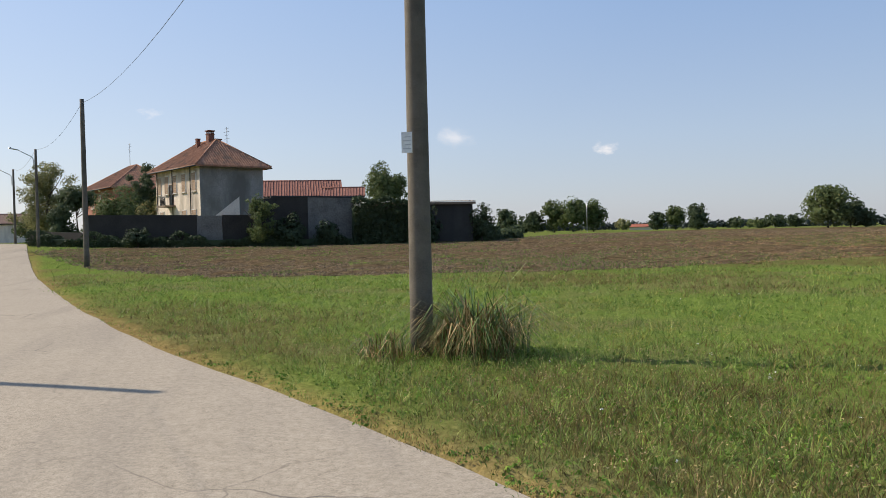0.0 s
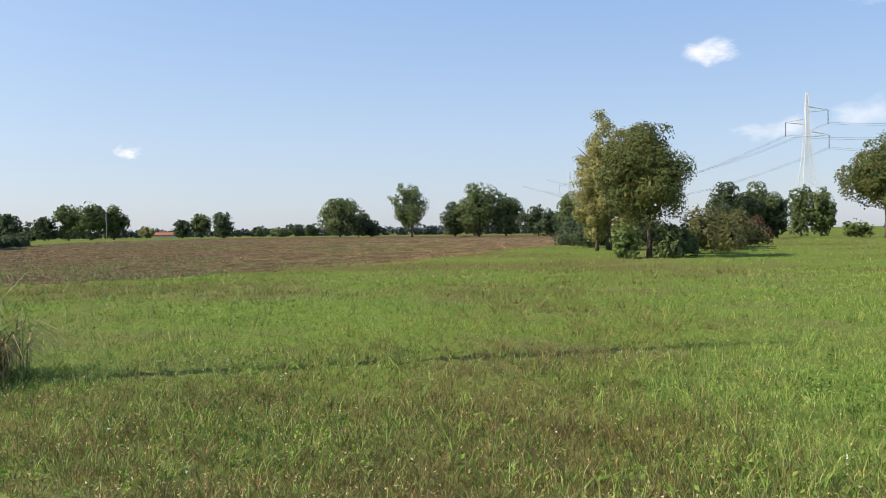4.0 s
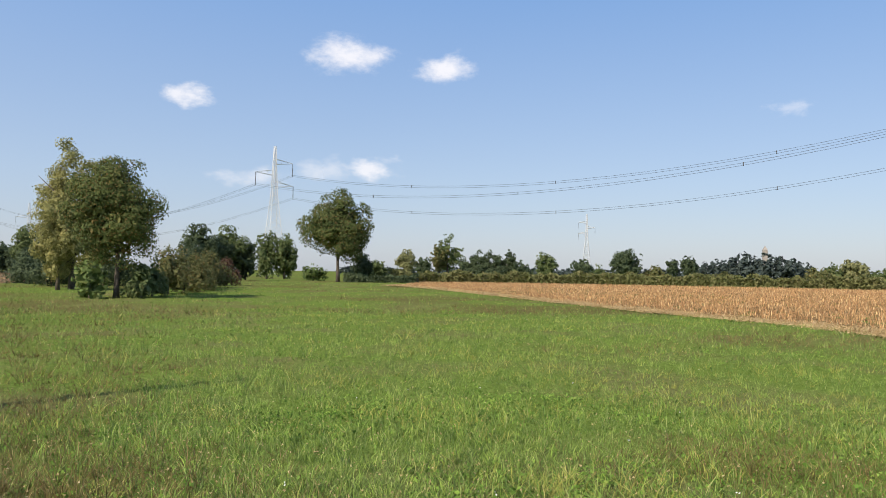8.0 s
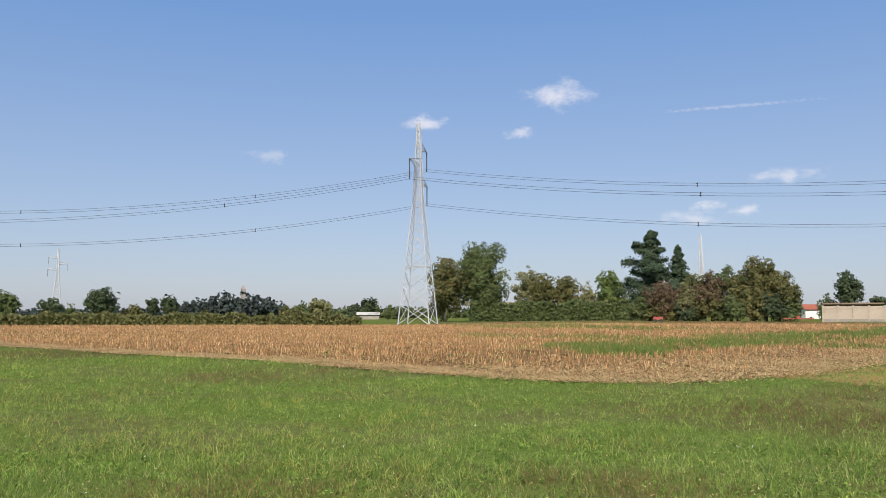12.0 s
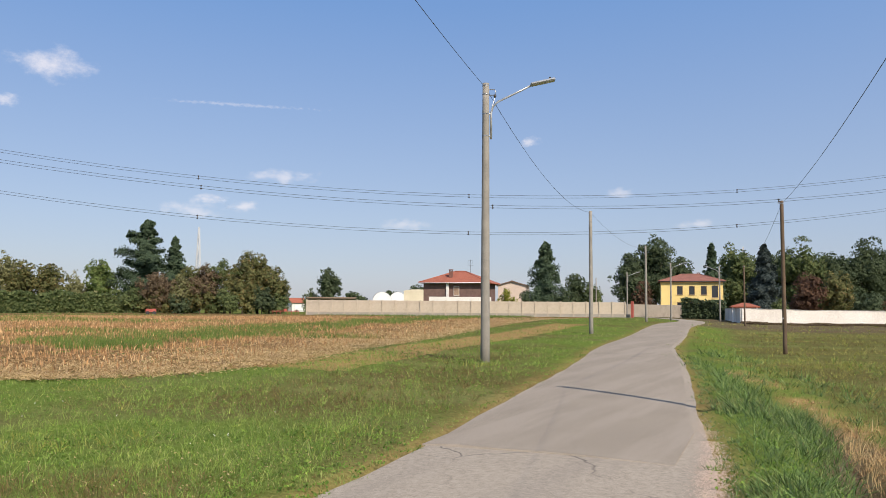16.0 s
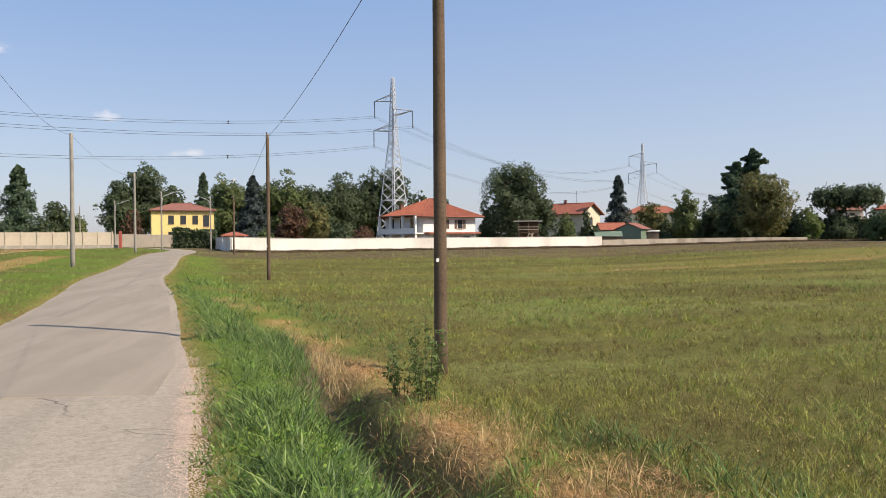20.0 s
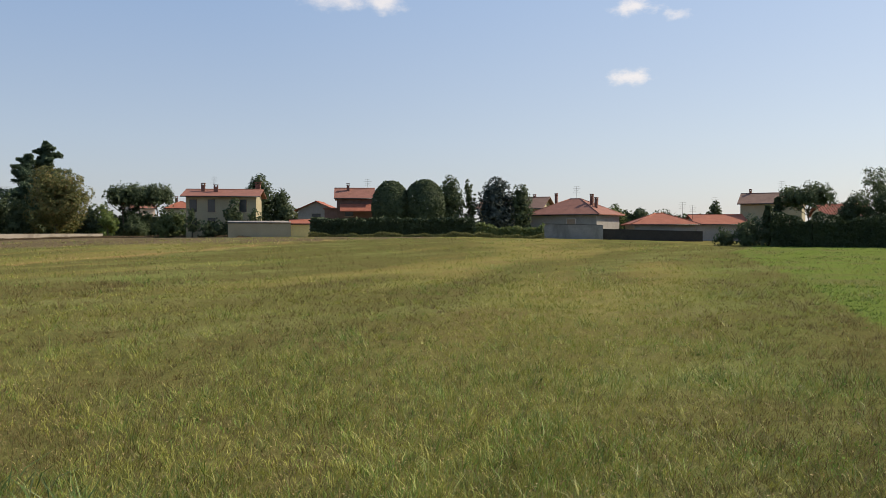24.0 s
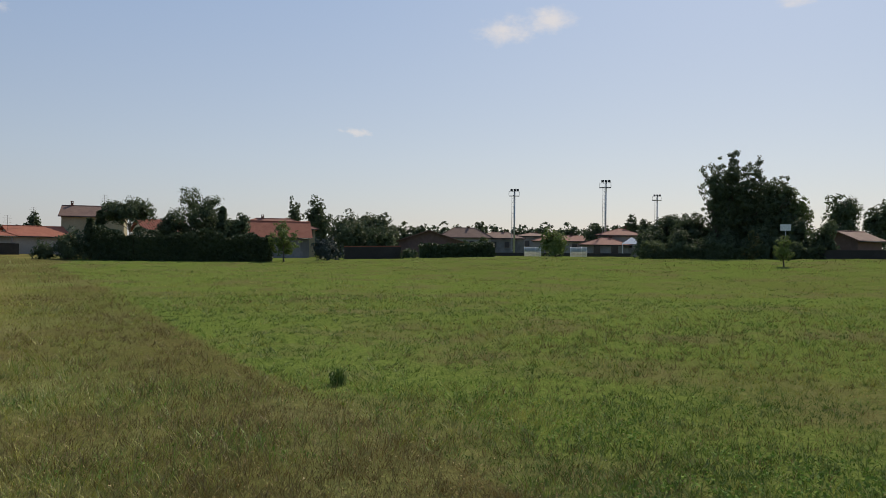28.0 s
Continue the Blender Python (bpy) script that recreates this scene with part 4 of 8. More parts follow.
def chimney_part(parent, x, y, z0, z1, w=0.6, d=0.6, mat="brick_chimney"):
    ch = part("chimney", boxed(x - w / 2, x + w / 2, y - d / 2, y + d / 2, z0, z1 - 0.35), mat, parent)
    bm = bmesh.new()
    for sx in (-1, 1):
        for sy in (-1, 1):
            box(bm, x + sx * w * 0.36 - 0.06, x + sx * w * 0.36 + 0.06, y + sy * d * 0.36 - 0.06, y + sy * d * 0.36 + 0.06, z1 - 0.35, z1 - 0.1)
    box(bm, x - w * 0.62, x + w * 0.62, y - d * 0.62, y + d * 0.62, z1 - 0.1, z1)
    box(bm, x - w * 0.58, x + w * 0.58, y - d * 0.58, y + d * 0.58, z1 - 0.42, z1 - 0.35)
    part("chimney_cap", bm, mat, ch)
    return ch


def aerial_part(parent, x, y, z0, z1):
    bm = bmesh.new()
    tube(bm, [(x, y, z0), (x, y, z1)], [0.03, 0.025], 5)
    for k, ln in enumerate((0.5, 0.7, 0.45, 0.6)):
        z = z1 - 0.12 - 0.34 * k
        tube(bm, [(x - ln, y, z), (x + ln, y, z)], [0.014, 0.014], 4)
    part("aerial", bm, "dark_metal", parent)


def house(label, az, d, turn, L, W, eave, rise, kind="hip", wall="plaster_white", roof="roof_red", windows=(), chimneys=(), aerials=(), over=0.5, name="house", ribs=0.0, dz=0.0, gutter="dark_metal"):
    """A house: walls with real thickness, roof with eaves, windows, chimneys and aerials. turn: degrees of its long side from +x."""
    e = thing(name, spot(az, d, turn, dz), label, "house")
    bm = bmesh.new()
    box(bm, -L / 2, L / 2, -W / 2, W / 2, -1.0, eave)
    if kind == "gable":
        for s in (-1, 1):
            vs = [bm.verts.new((s * L / 2, y, z)) for y, z in ((-W / 2, eave), (W / 2, eave), (0, eave + rise))]
            vi = [bm.verts.new((s * (L / 2 - 0.3), y, z)) for y, z in ((-W / 2, eave), (W / 2, eave), (0, eave + rise))]
            bm.faces.new(vs)
            bm.faces.new(vi[::-1])
            for k in range(3):
                bm.faces.new((vs[k], vi[k], vi[(k + 1) % 3], vs[(k + 1) % 3]))
        bmesh.ops.recalc_face_normals(bm, faces=bm.faces)
    part("wall", bm, wall, e)
    rf = part("roof", quad_roof(L, W, eave + 0.02, rise, over, kind), roof, e)
    if ribs:
        part("tile_ribbing", tile_ribs(L, W, eave + 0.02, rise, over, kind, ribs), roof, rf)
    yy, dr = W / 2 + over, rise * over / (W / 2)
    for s in (-1, 1):
        bm = bmesh.new()
        tube(bm, [(-L / 2 - over, s * (yy + 0.05), eave - dr + 0.05), (L / 2 + over, s * (yy + 0.05), eave - dr + 0.05)], [0.07, 0.07], 6)
        part("gutter", bm, gutter, e)
    bm = bmesh.new()
    r0 = max(0.05, L / 2 - W / 2) if kind == "hip" else L / 2 + over
    tube(bm, [(-r0, 0, eave + rise + 0.17), (r0, 0, eave + rise + 0.17)], [0.11, 0.11], 6)
    if kind == "hip":
        for sx in (-1, 1):
            for sy in (-1, 1):
                tube(bm, [(sx * r0, 0, eave + rise + 0.17), (sx * (L / 2 + over), sy * yy, eave - dr + 0.17)], [0.1, 0.1], 5)
    part("ridge_tile", bm, roof, rf)
    for w in windows:
        window_part(e, *w[:5], L, W, *w[5:])
    for c in chimneys:
        chimney_part(e, *c)
    for a in aerials:
        aerial_part(e, *a)
    return e


def facing(az):
    """Turn of a house whose long front (its -y side) faces the viewer from that bearing."""
    return -az


def wall_run(name, pts, heights, thick, mat, label, cap=0.0, cap_mat=None, z_off=0.0):
    """A garden wall along bearings and distances."""
    xy = [Vector((*polar(a, d), 0)) for a, d in pts]
    mid = sum(xy, Vector()) / len(xy)
    base = gz(mid.x, mid.y)
    e = thing(name, pose(mid.x, mid.y, base), label, "wall", kind="structure")
    for part_name, mt, lo, hi, th in (("panel", mat, None, 0.0, thick), *((("coping", cap_mat or mat, 0.0, cap, thick + 0.1),) if cap else ())):
        bm = bmesh.new()
        for i, (a, b) in enumerate(zip(xy, xy[1:])):
            u = (b - a).normalized()
            v = Vector((u.y, -u.x, 0)) * th / 2
            n = max(1, int((b - a).length / 8))
            for k in range(n):
                p, q = a.lerp(b, k / n), a.lerp(b, (k + 1) / n)
                hp, hq = (heights[i] + (heights[i + 1] - heights[i]) * f for f in (k / n, (k + 1) / n))
                vs = []
                for c, hh in ((p, hp), (q, hq)):
                    g = gz(c.x, c.y) - base + z_off
                    l, h2 = (-0.3, hh) if lo is None else (hh, hh + hi)
                    for s in (1, -1):
                        o = c - mid + s * v
                        vs += [bm.verts.new((o.x, o.y, g + l)), bm.verts.new((o.x, o.y, g + h2))]
                for f in ((0, 1, 3, 2), (4, 6, 7, 5), (0, 4, 5, 1), (2, 3, 7, 6), (1, 5, 7, 3), (0, 2, 6, 4)):
                    bm.faces.new([vs[j] for j in f])
        bmesh.ops.recalc_face_normals(bm, faces=bm.faces)
        part(part_name, bm, mt, e)
    return e


# ---------------------------------------------------------------- poles, pylons, wires
def round_pole(name, x, y, z0, h, r0, r1, mat, label, category="pole", group="roadside poles"):
    e = thing(name, pose(x, y, z0), label, category, group)
    bm = bmesh.new()
    k = 8
    tube(bm, [(0, 0, -0.4 + (h + 0.4) * i / k) for i in range(k + 1)], [r0 + (r1 - r0) * i / k for i in range(k + 1)], 14)
    part("shaft", bm, mat, e)
    return e


def wire(name, pts, sag, r=0.009, label="thin black overhead cable", n=14, category="cable"):
    """A sagging cable through points."""
    bm = bmesh.new()
    for a, b in zip(pts, pts[1:]):
        a, b = Vector(a), Vector(b)
        q = [a.lerp(b, i / n) - Vector((0, 0, 4 * sag * (i / n) * (1 - i / n))) for i in range(n + 1)]
        tube(bm, q, [r] * (n + 1), 4)
    return tagged(part(name, bm, "cable_mat"), label, category)


def lamp_arm(e, h, turn, reach=1.9, z0=-1.78):
    """Curved bracket and flat lantern at the top of a pole."""
    c, s = math.cos(radians(turn)), math.sin(radians(turn))
    bm = bmesh.new()
    prof = [(0.17, z0), (0.17, z0 + 0.83), (0.22, z0 + 1.03), (0.37, z0 + 1.18), (0.37 + (reach - 1.0) * 0.5, -0.36), (reach - 0.6, -0.1)]
    tube(bm, [(c * u, s * u, h + z) for u, z in prof], [0.035] * len(prof), 8)
    for z in (z0 + 0.1, z0 + 0.8):
        tube(bm, [(0, 0, h + z), (c * 0.16, s * 0.16, h + z)], [0.03, 0.03], 6)
    arm = part("bracket_arm", bm, "galvanised", e)
    bm = boxed(reach - 0.62, reach + 0.15, -0.14, 0.14, h - 0.06, h + 0.03, bevel=0.035)
    for v in bm.verts:
        v.co = Vector((v.co.x * c - v.co.y * s, v.co.x * s + v.co.y * c, v.co.z + 0.2 * (v.co.x - reach + 0.3)))
    part("lantern", bm, "galvanised", arm)
    bm = boxed(reach - 0.05, reach + 0.02, -0.04, 0.04, h + 0.05, h + 0.15, bevel=0.01)
    for v in bm.verts:
        v.co = Vector((v.co.x * c - v.co.y * s, v.co.x * s + v.co.y * c, v.co.z))
    part("sensor", bm, "dark_metal", arm)


def pylon(az, d, turn, H, label="tall galvanised steel lattice pylon", base_w=5.2, arms=True, bars=0.16, arm_len=4.4, zoff=0.0):
    """A lattice pylon with three staggered arms; turn: bearing of the side with two arms."""
    e = thing("electricity_pylon", spot(az, d, -turn, zoff), label, "pylon", "power line pylons")
    wz = lambda z: base_w * (1 - z / (0.62 * H)) + 1.35 * (z / (0.62 * H)) if z < 0.62 * H else 1.35 - 0.95 * (z - 0.62 * H) / (0.38 * H)  # noqa: E731
    for sx, sy in ((1, 1), (1, -1), (-1, 1), (-1, -1)):
        bm = bmesh.new()
        zs = [-0.3, 0.62 * H, H]
        for a, b in zip(zs, zs[1:]):
            strut(bm, (sx * wz(max(a, 0)) / 2, sy * wz(max(a, 0)) / 2, a), (sx * wz(b) / 2, sy * wz(b) / 2, b), bars)
        part("leg", bm, "pylon_steel", e)
    bm = bmesh.new()
    z, lev = 0.0, [0.0]
    while z < H - 0.9:
        z += max(0.9, wz(z) * 0.62)
        lev.append(min(z, H))
    for a, b in zip(lev, lev[1:]):
        p, q = wz(a) / 2, wz(b) / 2
        for s in (-1, 1):
            strut(bm, (-p, s * p, a), (q, s * q, b), bars * 0.6)
            strut(bm, (p, s * p, a), (-q, s * q, b), bars * 0.6)
            strut(bm, (s * p, -p, a), (s * q, q, b), bars * 0.6)
            strut(bm, (s * p, p, a), (s * q, -q, b), bars * 0.6)
    for a in (0.28 * H, 0.62 * H):
        p = wz(a) / 2
        for s in (-1, 1):
            strut(bm, (-p, s * p, a), (p, s * p, a), bars * 0.7)
            strut(bm, (s * p, -p, a), (s * p, p, a), bars * 0.7)
    part("bracing", bm, "pylon_steel", e)
    tips = []
    if arms:
        for s, za in ((1, 0.875 * H), (-1, 0.79 * H), (1, 0.70 * H)):
            bm = bmesh.new()
            p = wz(za) / 2
            tip = (0, s * (p + arm_len), za)
            for sx in (-1, 1):
                strut(bm, (sx * p, s * p, za - 0.5), tip, bars * 0.8)
                strut(bm, (sx * p, s * p, za + 0.8), tip, bars * 0.7)
            for f in (0.33, 0.66):
                w = p * (1 - f)
                y = s * (p + arm_len * f)
                strut(bm, (-w, y, za - 0.5 * (1 - f)), (w, y, za + 0.8 * (1 - f)), bars * 0.5)
            a = part("arm", bm, "pylon_steel", e)
            bm = bmesh.new()
            ln = 0.1 * H
            for k in range(11):
                z = za - ln * (k + 0.5) / 11
                tube(bm, [(0, tip[1], z - 0.1), (0, tip[1], z + 0.05)], [0.15, 0.07], 7)
            tube(bm, [(0, tip[1], za), (0, tip[1], za - ln)], [0.05, 0.05], 5)
            part("insulator", bm, "insulator_mat", a)
            tips.append((0, tip[1], za - ln))
    M = e.matrix_world
    return [M @ Vector(t) for t in tips]


# ================================================================ the place
# ---- pylons and the power line
# turn is chosen so that +y of the pylon points to the two-armed side
P1 = pylon(71.4, 205, 140, 32.5, bars=0.11)
P2 = pylon(117.1, 131, 134, 33.2, bars=0.13)
P3 = pylon(184.9, 158, 135, 33.2)
P4 = pylon(202.25, 275, 135, 32.5, bars=0.13)
P0 = [Vector(p) + (P1[0] - P2[0]) * 1.15 + Vector((0, 0, -1)) for p in P1]
P5 = [Vector(p) + (P4[0] - P3[0]) * 1.1 for p in P4]
for k in range(3):
    for off in (0.0, 0.38):
        lift = Vector((0, 0, off))
        for a, b, sg in ((P0, P1, 8.0), (P1, P2, 6.4), (P2, P3, 6.6), (P3, P4, 6.0), (P4, P5, 6.0)):
            wire("power_line", [Vector(a[k]) + lift, Vector(b[k]) + lift], sg, 0.022, "high-voltage conductor strung between lattice pylons", 20, "power line")
for a, b, sg in ((P1, P2, 6.4), (P2, P3, 6.6)):
    for k in range(3):
        for f in (0.27, 0.52, 0.8):
            c = Vector(a[k]).lerp(Vector(b[k]), f) - Vector((0, 0, 4 * sg * f * (1 - f)))
            bm = bmesh.new()
            strut(bm, (0, 0, -0.12), (0, 0, 0.5), 0.09)
            for z in (0.0, 0.38):
                strut(bm, (-0.14, 0, z), (0.14, 0, z), 0.12)
            tagged(part("line_spacer", bm, "insulator_mat"), "dark spacer clamp between twin conductors", "spacer", "line spacers").matrix_world = Matrix.Translation(c)
pylon(93.35, 470, 5, 36, "distant pale lattice pylon with several arms", 5.6, True, 0.3, 4.2)
pylon(136.6, 365, 60, 36, "distant pale lattice mast", 2.8, False, 0.28, 3.0)
pylon(56.1, 420, 150, 31, "distant pale lattice pylon", 5.0, True, 0.19, 5.0)
pylon(173.9, 420, 100, 33, "distant pale lattice pylon behind trees", 5.0, True, 0.19, 4.0)

# ---- roadside poles
ND = "weathered dark concrete pole standing on the grass verge"
pn = round_pole("utility_pole", 2.39, 10.5, 0, 9.0, 0.155, 0.115, "concrete_pole_dark", "thick weathered concrete pole with a paper notice", "pole")
ax = Vector((-math.cos(radians(12.6)), math.sin(radians(12.6)), 0))
fr = Vector((-math.sin(radians(12.6)), -math.cos(radians(12.6)), 0))


def notice_piece(name, u0, u1, z0, z1, f0, f1, mat, parent, label=""):
    bm = bmesh.new()
    vs = [bm.verts.new(ax * u + fr * (f + 0.25 * (0.2 - u)) + Vector((0, 0, z))) for u in (u0, u1) for f in (f0, f1) for z in (z0, z1)]
    for q in ((0, 1, 3, 2), (4, 6, 7, 5), (0, 4, 5, 1), (2, 3, 7, 6), (0, 2, 6, 4), (1, 5, 7, 3)):
        bm.faces.new([vs[k] for k in q])
    bmesh.ops.recalc_face_normals(bm, faces=bm.faces)
    return part(name, bm, mat, parent, label)


sign = notice_piece("paper_notice", 0.07, 0.21, 2.63, 2.9, 0.10, 0.104, "paper", pn, "white paper notice fixed to the pole")
for k in range(4):
    notice_piece("print_bar", 0.09, 0.19 - 0.02 * (k % 2), 2.68 + 0.05 * k, 2.692 + 0.05 * k, 0.1042, 0.1052, "bar_grey", sign)

xa, ya = polar(-9.3, 47.5)
za = gz(xa, ya)
round_pole("utility_pole", xa, ya, za, 9.0, 0.15, 0.11, "concrete_pole_dark", ND)
POLES_W = []
for az, d, h in ((-12.1, 76, 8.2), (-13.4, 102, 8.3), (-14.4, 150, 8.0)):
    x, y = polar(az, d)
    e = round_pole("street_lamp", x, y, gz(x, y), h, 0.14, 0.1, "concrete_pole_dark", "grey street lamp on a concrete pole", "street lamp")
    lamp_arm(e, h, 180, 1.9)
    POLES_W.append((x, y, gz(x, y) + h))
xl, yl = polar(156.46, 25.2)
lp = round_pole("street_lamp", xl, yl, 0, 8.7, 0.15, 0.105, "concrete_pole", "concrete street lamp with curved arm and flat lantern", "street lamp")
lamp_arm(lp, 8.7, -160, 2.02)


def band(e, z, r):
    """A thin steel strap round a pole."""
    bm = bmesh.new()
    for a, b in (((r + 0.004), -0.02), ((r + 0.004), 0.02)):
        for k in range(16):
            bm.verts.new((a * math.cos(k * math.pi / 8), a * math.sin(k * math.pi / 8), z + b))
    bm.verts.ensure_lookup_table()
    for k in range(16):
        bm.faces.new([bm.verts[j] for j in (k, (k + 1) % 16, 16 + (k + 1) % 16, 16 + k)])
    bmesh.ops.solidify(bm, geom=bm.faces[:], thickness=0.004)
    return part("steel_band", bm, "galvanised", e)


for z in (8.62, 8.34, 7.72, 7.02):
    band(lp, z, 0.105 + 0.045 * (8.7 - z) / 9.1)
bm = bmesh.new()
tube(bm, [(-0.1, -0.04, 8.5), (-0.26, -0.1, 8.5), (-0.3, -0.11, 8.42), (-0.26, -0.1, 8.32), (-0.1, -0.04, 8.32)], [0.016] * 5, 6)
hook = part("cable_hook", bm, "galvanised", lp)
bm = bmesh.new()
tube(bm, [(-0.27, -0.1, 8.34), (-0.27, -0.1, 8.29), (-0.27, -0.1, 8.24)], [0.035, 0.05, 0.03], 10)
part("insulator", bm, "insulator_mat", hook)
bm = bmesh.new()
tube(bm, [(-0.27, -0.1, 8.24), (-0.2, -0.07, 8.0), (-0.16, -0.06, 7.5), (-0.17, -0.06, 6.95)], [0.012] * 4, 6)
part("lead_cable", bm, "paper", lp, "white lead cable down the pole")
for az, d, h, lampy in ((163.82, 53, 7.9, 0), (167.55, 88, 8.0, 0), (169.2, 116, 7.9, 1), (166.3, 150, 8.0, 1), (164.2, 175, 8.0, 0), (172.35, 128, 8.2, 2)):
    x, y = polar(az, d)
    e = round_pole("street_lamp" if lampy else "utility_pole", x, y, gz(x, y), h, 0.14, 0.1, "concrete_pole",
                   "concrete street lamp with a thin arm" if lampy else "slender pale concrete pole on the verge", "street lamp" if lampy else "pole")
    if lampy:
        lamp_arm(e, h, {1: -160, 2: 20}[lampy], 2.2)
TW = "brown weathered timber telephone pole beside the ditch"
TIMBER = []
for x, y, h, dz in ((-1.65, -11.5, 7.2, 0), (2.6, -39.5, 6.9, 0), (10.4, -97, 6.9, 0), (12.6, -118, 7.0, 0), (-7.2, 13.2, 6.6, 0)):
    z = min(gz(x, y), -0.25) if abs(y) < 45 else gz(x, y)
    e = round_pole("telephone_pole", x, y, z, h, 0.096, 0.08, "timber_pole", TW)
    part("pole_tag", boxed(0.03, 0.07, 0.075, 0.1, 1.57, 1.62), "paper", e)
    band(e, h - 0.12, 0.082)
    bm = bmesh.new()
    tube(bm, [(0.07, 0, h - 0.12), (0.14, 0, h - 0.12), (0.15, 0, h - 0.05)], [0.012] * 3, 6)
    part("cable_hook", bm, "galvanised", e)
    TIMBER.append((x, y, z + h - 0.12))
wire("overhead_cable", [TIMBER[3], TIMBER[2], TIMBER[1]], 0.9)
wire("overhead_cable", [TIMBER[1], TIMBER[0]], 0.35)
wire("overhead_cable", [TIMBER[0], TIMBER[4]], 0.35, 0.004)
top_l = (xl, yl, 8.55)
xq, yq = polar(163.82, 53)
x3, y3 = polar(167.55, 88)
wire("overhead_cable", [(2.35, 10.5, 8.9), top_l], 0.55)
wire("overhead_cable", [top_l, (xq, yq, gz(xq, yq) + 7.8)], 0.9)
wire("overhead_cable", [(xq, yq, gz(xq, yq) + 7.8), (x3, y3, gz(x3, y3) + 7.8)], 0.7)
wire("overhead_cable", [(2.35, 10.5, 8.9), (xa, ya, za + 8.8)], 1.0)
wire("overhead_cable", [(xa, ya, za + 8.8), POLES_W[0], POLES_W[1]], 0.7)

# ---- old farmstead behind the ploughed field
fa = [("s", (f - 0.5) * 10.9, 6.0, 0.85, 1.75, "closed") for f in (0.09, 0.27, 0.46, 0.66, 0.88)]
fa += [("s", (f - 0.5) * 10.9, 2.4, 0.9, 1.8, "closed") for f in (0.14, 0.66, 0.87)] + [("s", (0.37 - 0.5) * 10.9, 4.9, 0.9, 2.1, "dark")]
farm = house("abandoned farmhouse with stained plaster and old tiled hip roof", -1.63, 86.5, -64, 10.9, 6.6, 7.8, 2.45, "hip", "plaster_old", "roof_old", fa,
             [(1.2, -0.2, 9.2, 11.4, 0.62, 0.62), (1.9, 0.3, 9.2, 10.5, 0.5, 0.5), (-0.4, -0.8, 9.0, 10.7, 0.34, 0.34)], [(2.9, 0.8, 9.2, 11.6)], 0.65, "farmhouse", 0.26)
bal = part("balcony", boxed(-2.4, -0.5, -4.4, -3.3, 3.7, 3.9), "timber_shed", farm)
bm = bmesh.new()
for k in range(9):
    tube(bm, [(-2.05 + k * 0.165, -4.25, 3.9), (-2.05 + k * 0.165, -4.25, 4.75)], [0.03, 0.03], 4)
for s in (-2.08, -0.72):
    tube(bm, [(s, -4.25, 4.75), (s, -3.3, 4.75)], [0.018, 0.018], 4)
tube(bm, [(-2.1, -4.25, 4.77), (-0.7, -4.25, 4.77)], [0.025, 0.025], 5)
part("railing", bm, "dark_metal", bal)
part("gable_render", boxed(5.45, 5.475, -3.3, 3.3, -0.9, 7.78), "plaster_grey", farm, "grey weathered cement render")
for u in (-5.0, -1.0, 3.4):
    bm = bmesh.new()
    tube(bm, [(u, -3.38, 0), (u, -3.38, 7.4), (u, -3.85, 7.75)], [0.05, 0.05, 0.05], 6)
    part("downpipe", bm, "dark_metal", farm)
house("orange plastered farm building with tiled hip roof", -6.4, 118, -64, 12, 9, 7.4, 2.9, "hip", "plaster_brickred", "roof_old",
      [("s", -3, 5.5, 1, 1.6, "closed"), ("s", 0, 5.5, 1, 1.6, "closed"), ("e", 0, 5.5, 1, 1.6, "closed")], [], [(-1, 0, 10.0, 13.6)], 0.6, "farmhouse", 0.3)
house("long barn with red tiled gable roof", 4.3, 97, -4, 9.5, 7, 5.2, 1.75, "gable", "plaster_old", "roof_dull", [], [], [], 0.4, "barn", 0.3)
house("low farm outbuilding with orange tiled roof", 7.5, 91, -8, 4.2, 4, 4.9, 0.9, "gable", "plaster_old", "roof_dull", [], [(-1.6, 0, 4.8, 5.9, 0.7, 0.7)], [], 0.25, "outbuilding", 0.3)
# wall colours here already carry the shade this side stands in
wall_run("wall_north", [(-9.3, 77), (-2.4, 73)], [2.75, 2.75], 0.25, "concrete_shaded", "dark weathered concrete farm wall in shade")
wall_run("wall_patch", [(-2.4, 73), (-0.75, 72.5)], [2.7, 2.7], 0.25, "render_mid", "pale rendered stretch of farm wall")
wall_run("wall_farmyard", [(-0.75, 72.5), (1.25, 72.7)], [2.75, 2.75], 0.3, "concrete_shaded", "stained farm wall, darkened as in shade")
wall_run("wall_yard", [(1.25, 72.7), (2.5, 73)], [4.1, 4.2], 0.3, "concrete_shaded", "tall stained farm wall, darkened as in shade")
wall_run("wall_barn", [(2.5, 73), (5.0, 73.5)], [4.3, 4.3], 0.35, "concrete_shaded", "stained concrete shed wall, darkened as in shade", 0.12, "dark_metal")
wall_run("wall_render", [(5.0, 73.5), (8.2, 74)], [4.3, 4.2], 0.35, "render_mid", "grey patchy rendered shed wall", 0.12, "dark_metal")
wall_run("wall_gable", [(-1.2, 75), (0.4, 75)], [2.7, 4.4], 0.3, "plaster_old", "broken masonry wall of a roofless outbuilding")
wall_run("wall_lane", [(-12.6, 84), (-9.3, 77)], [1.2, 1.2], 0.3, "concrete_shaded", "low dark wall beside the lane")
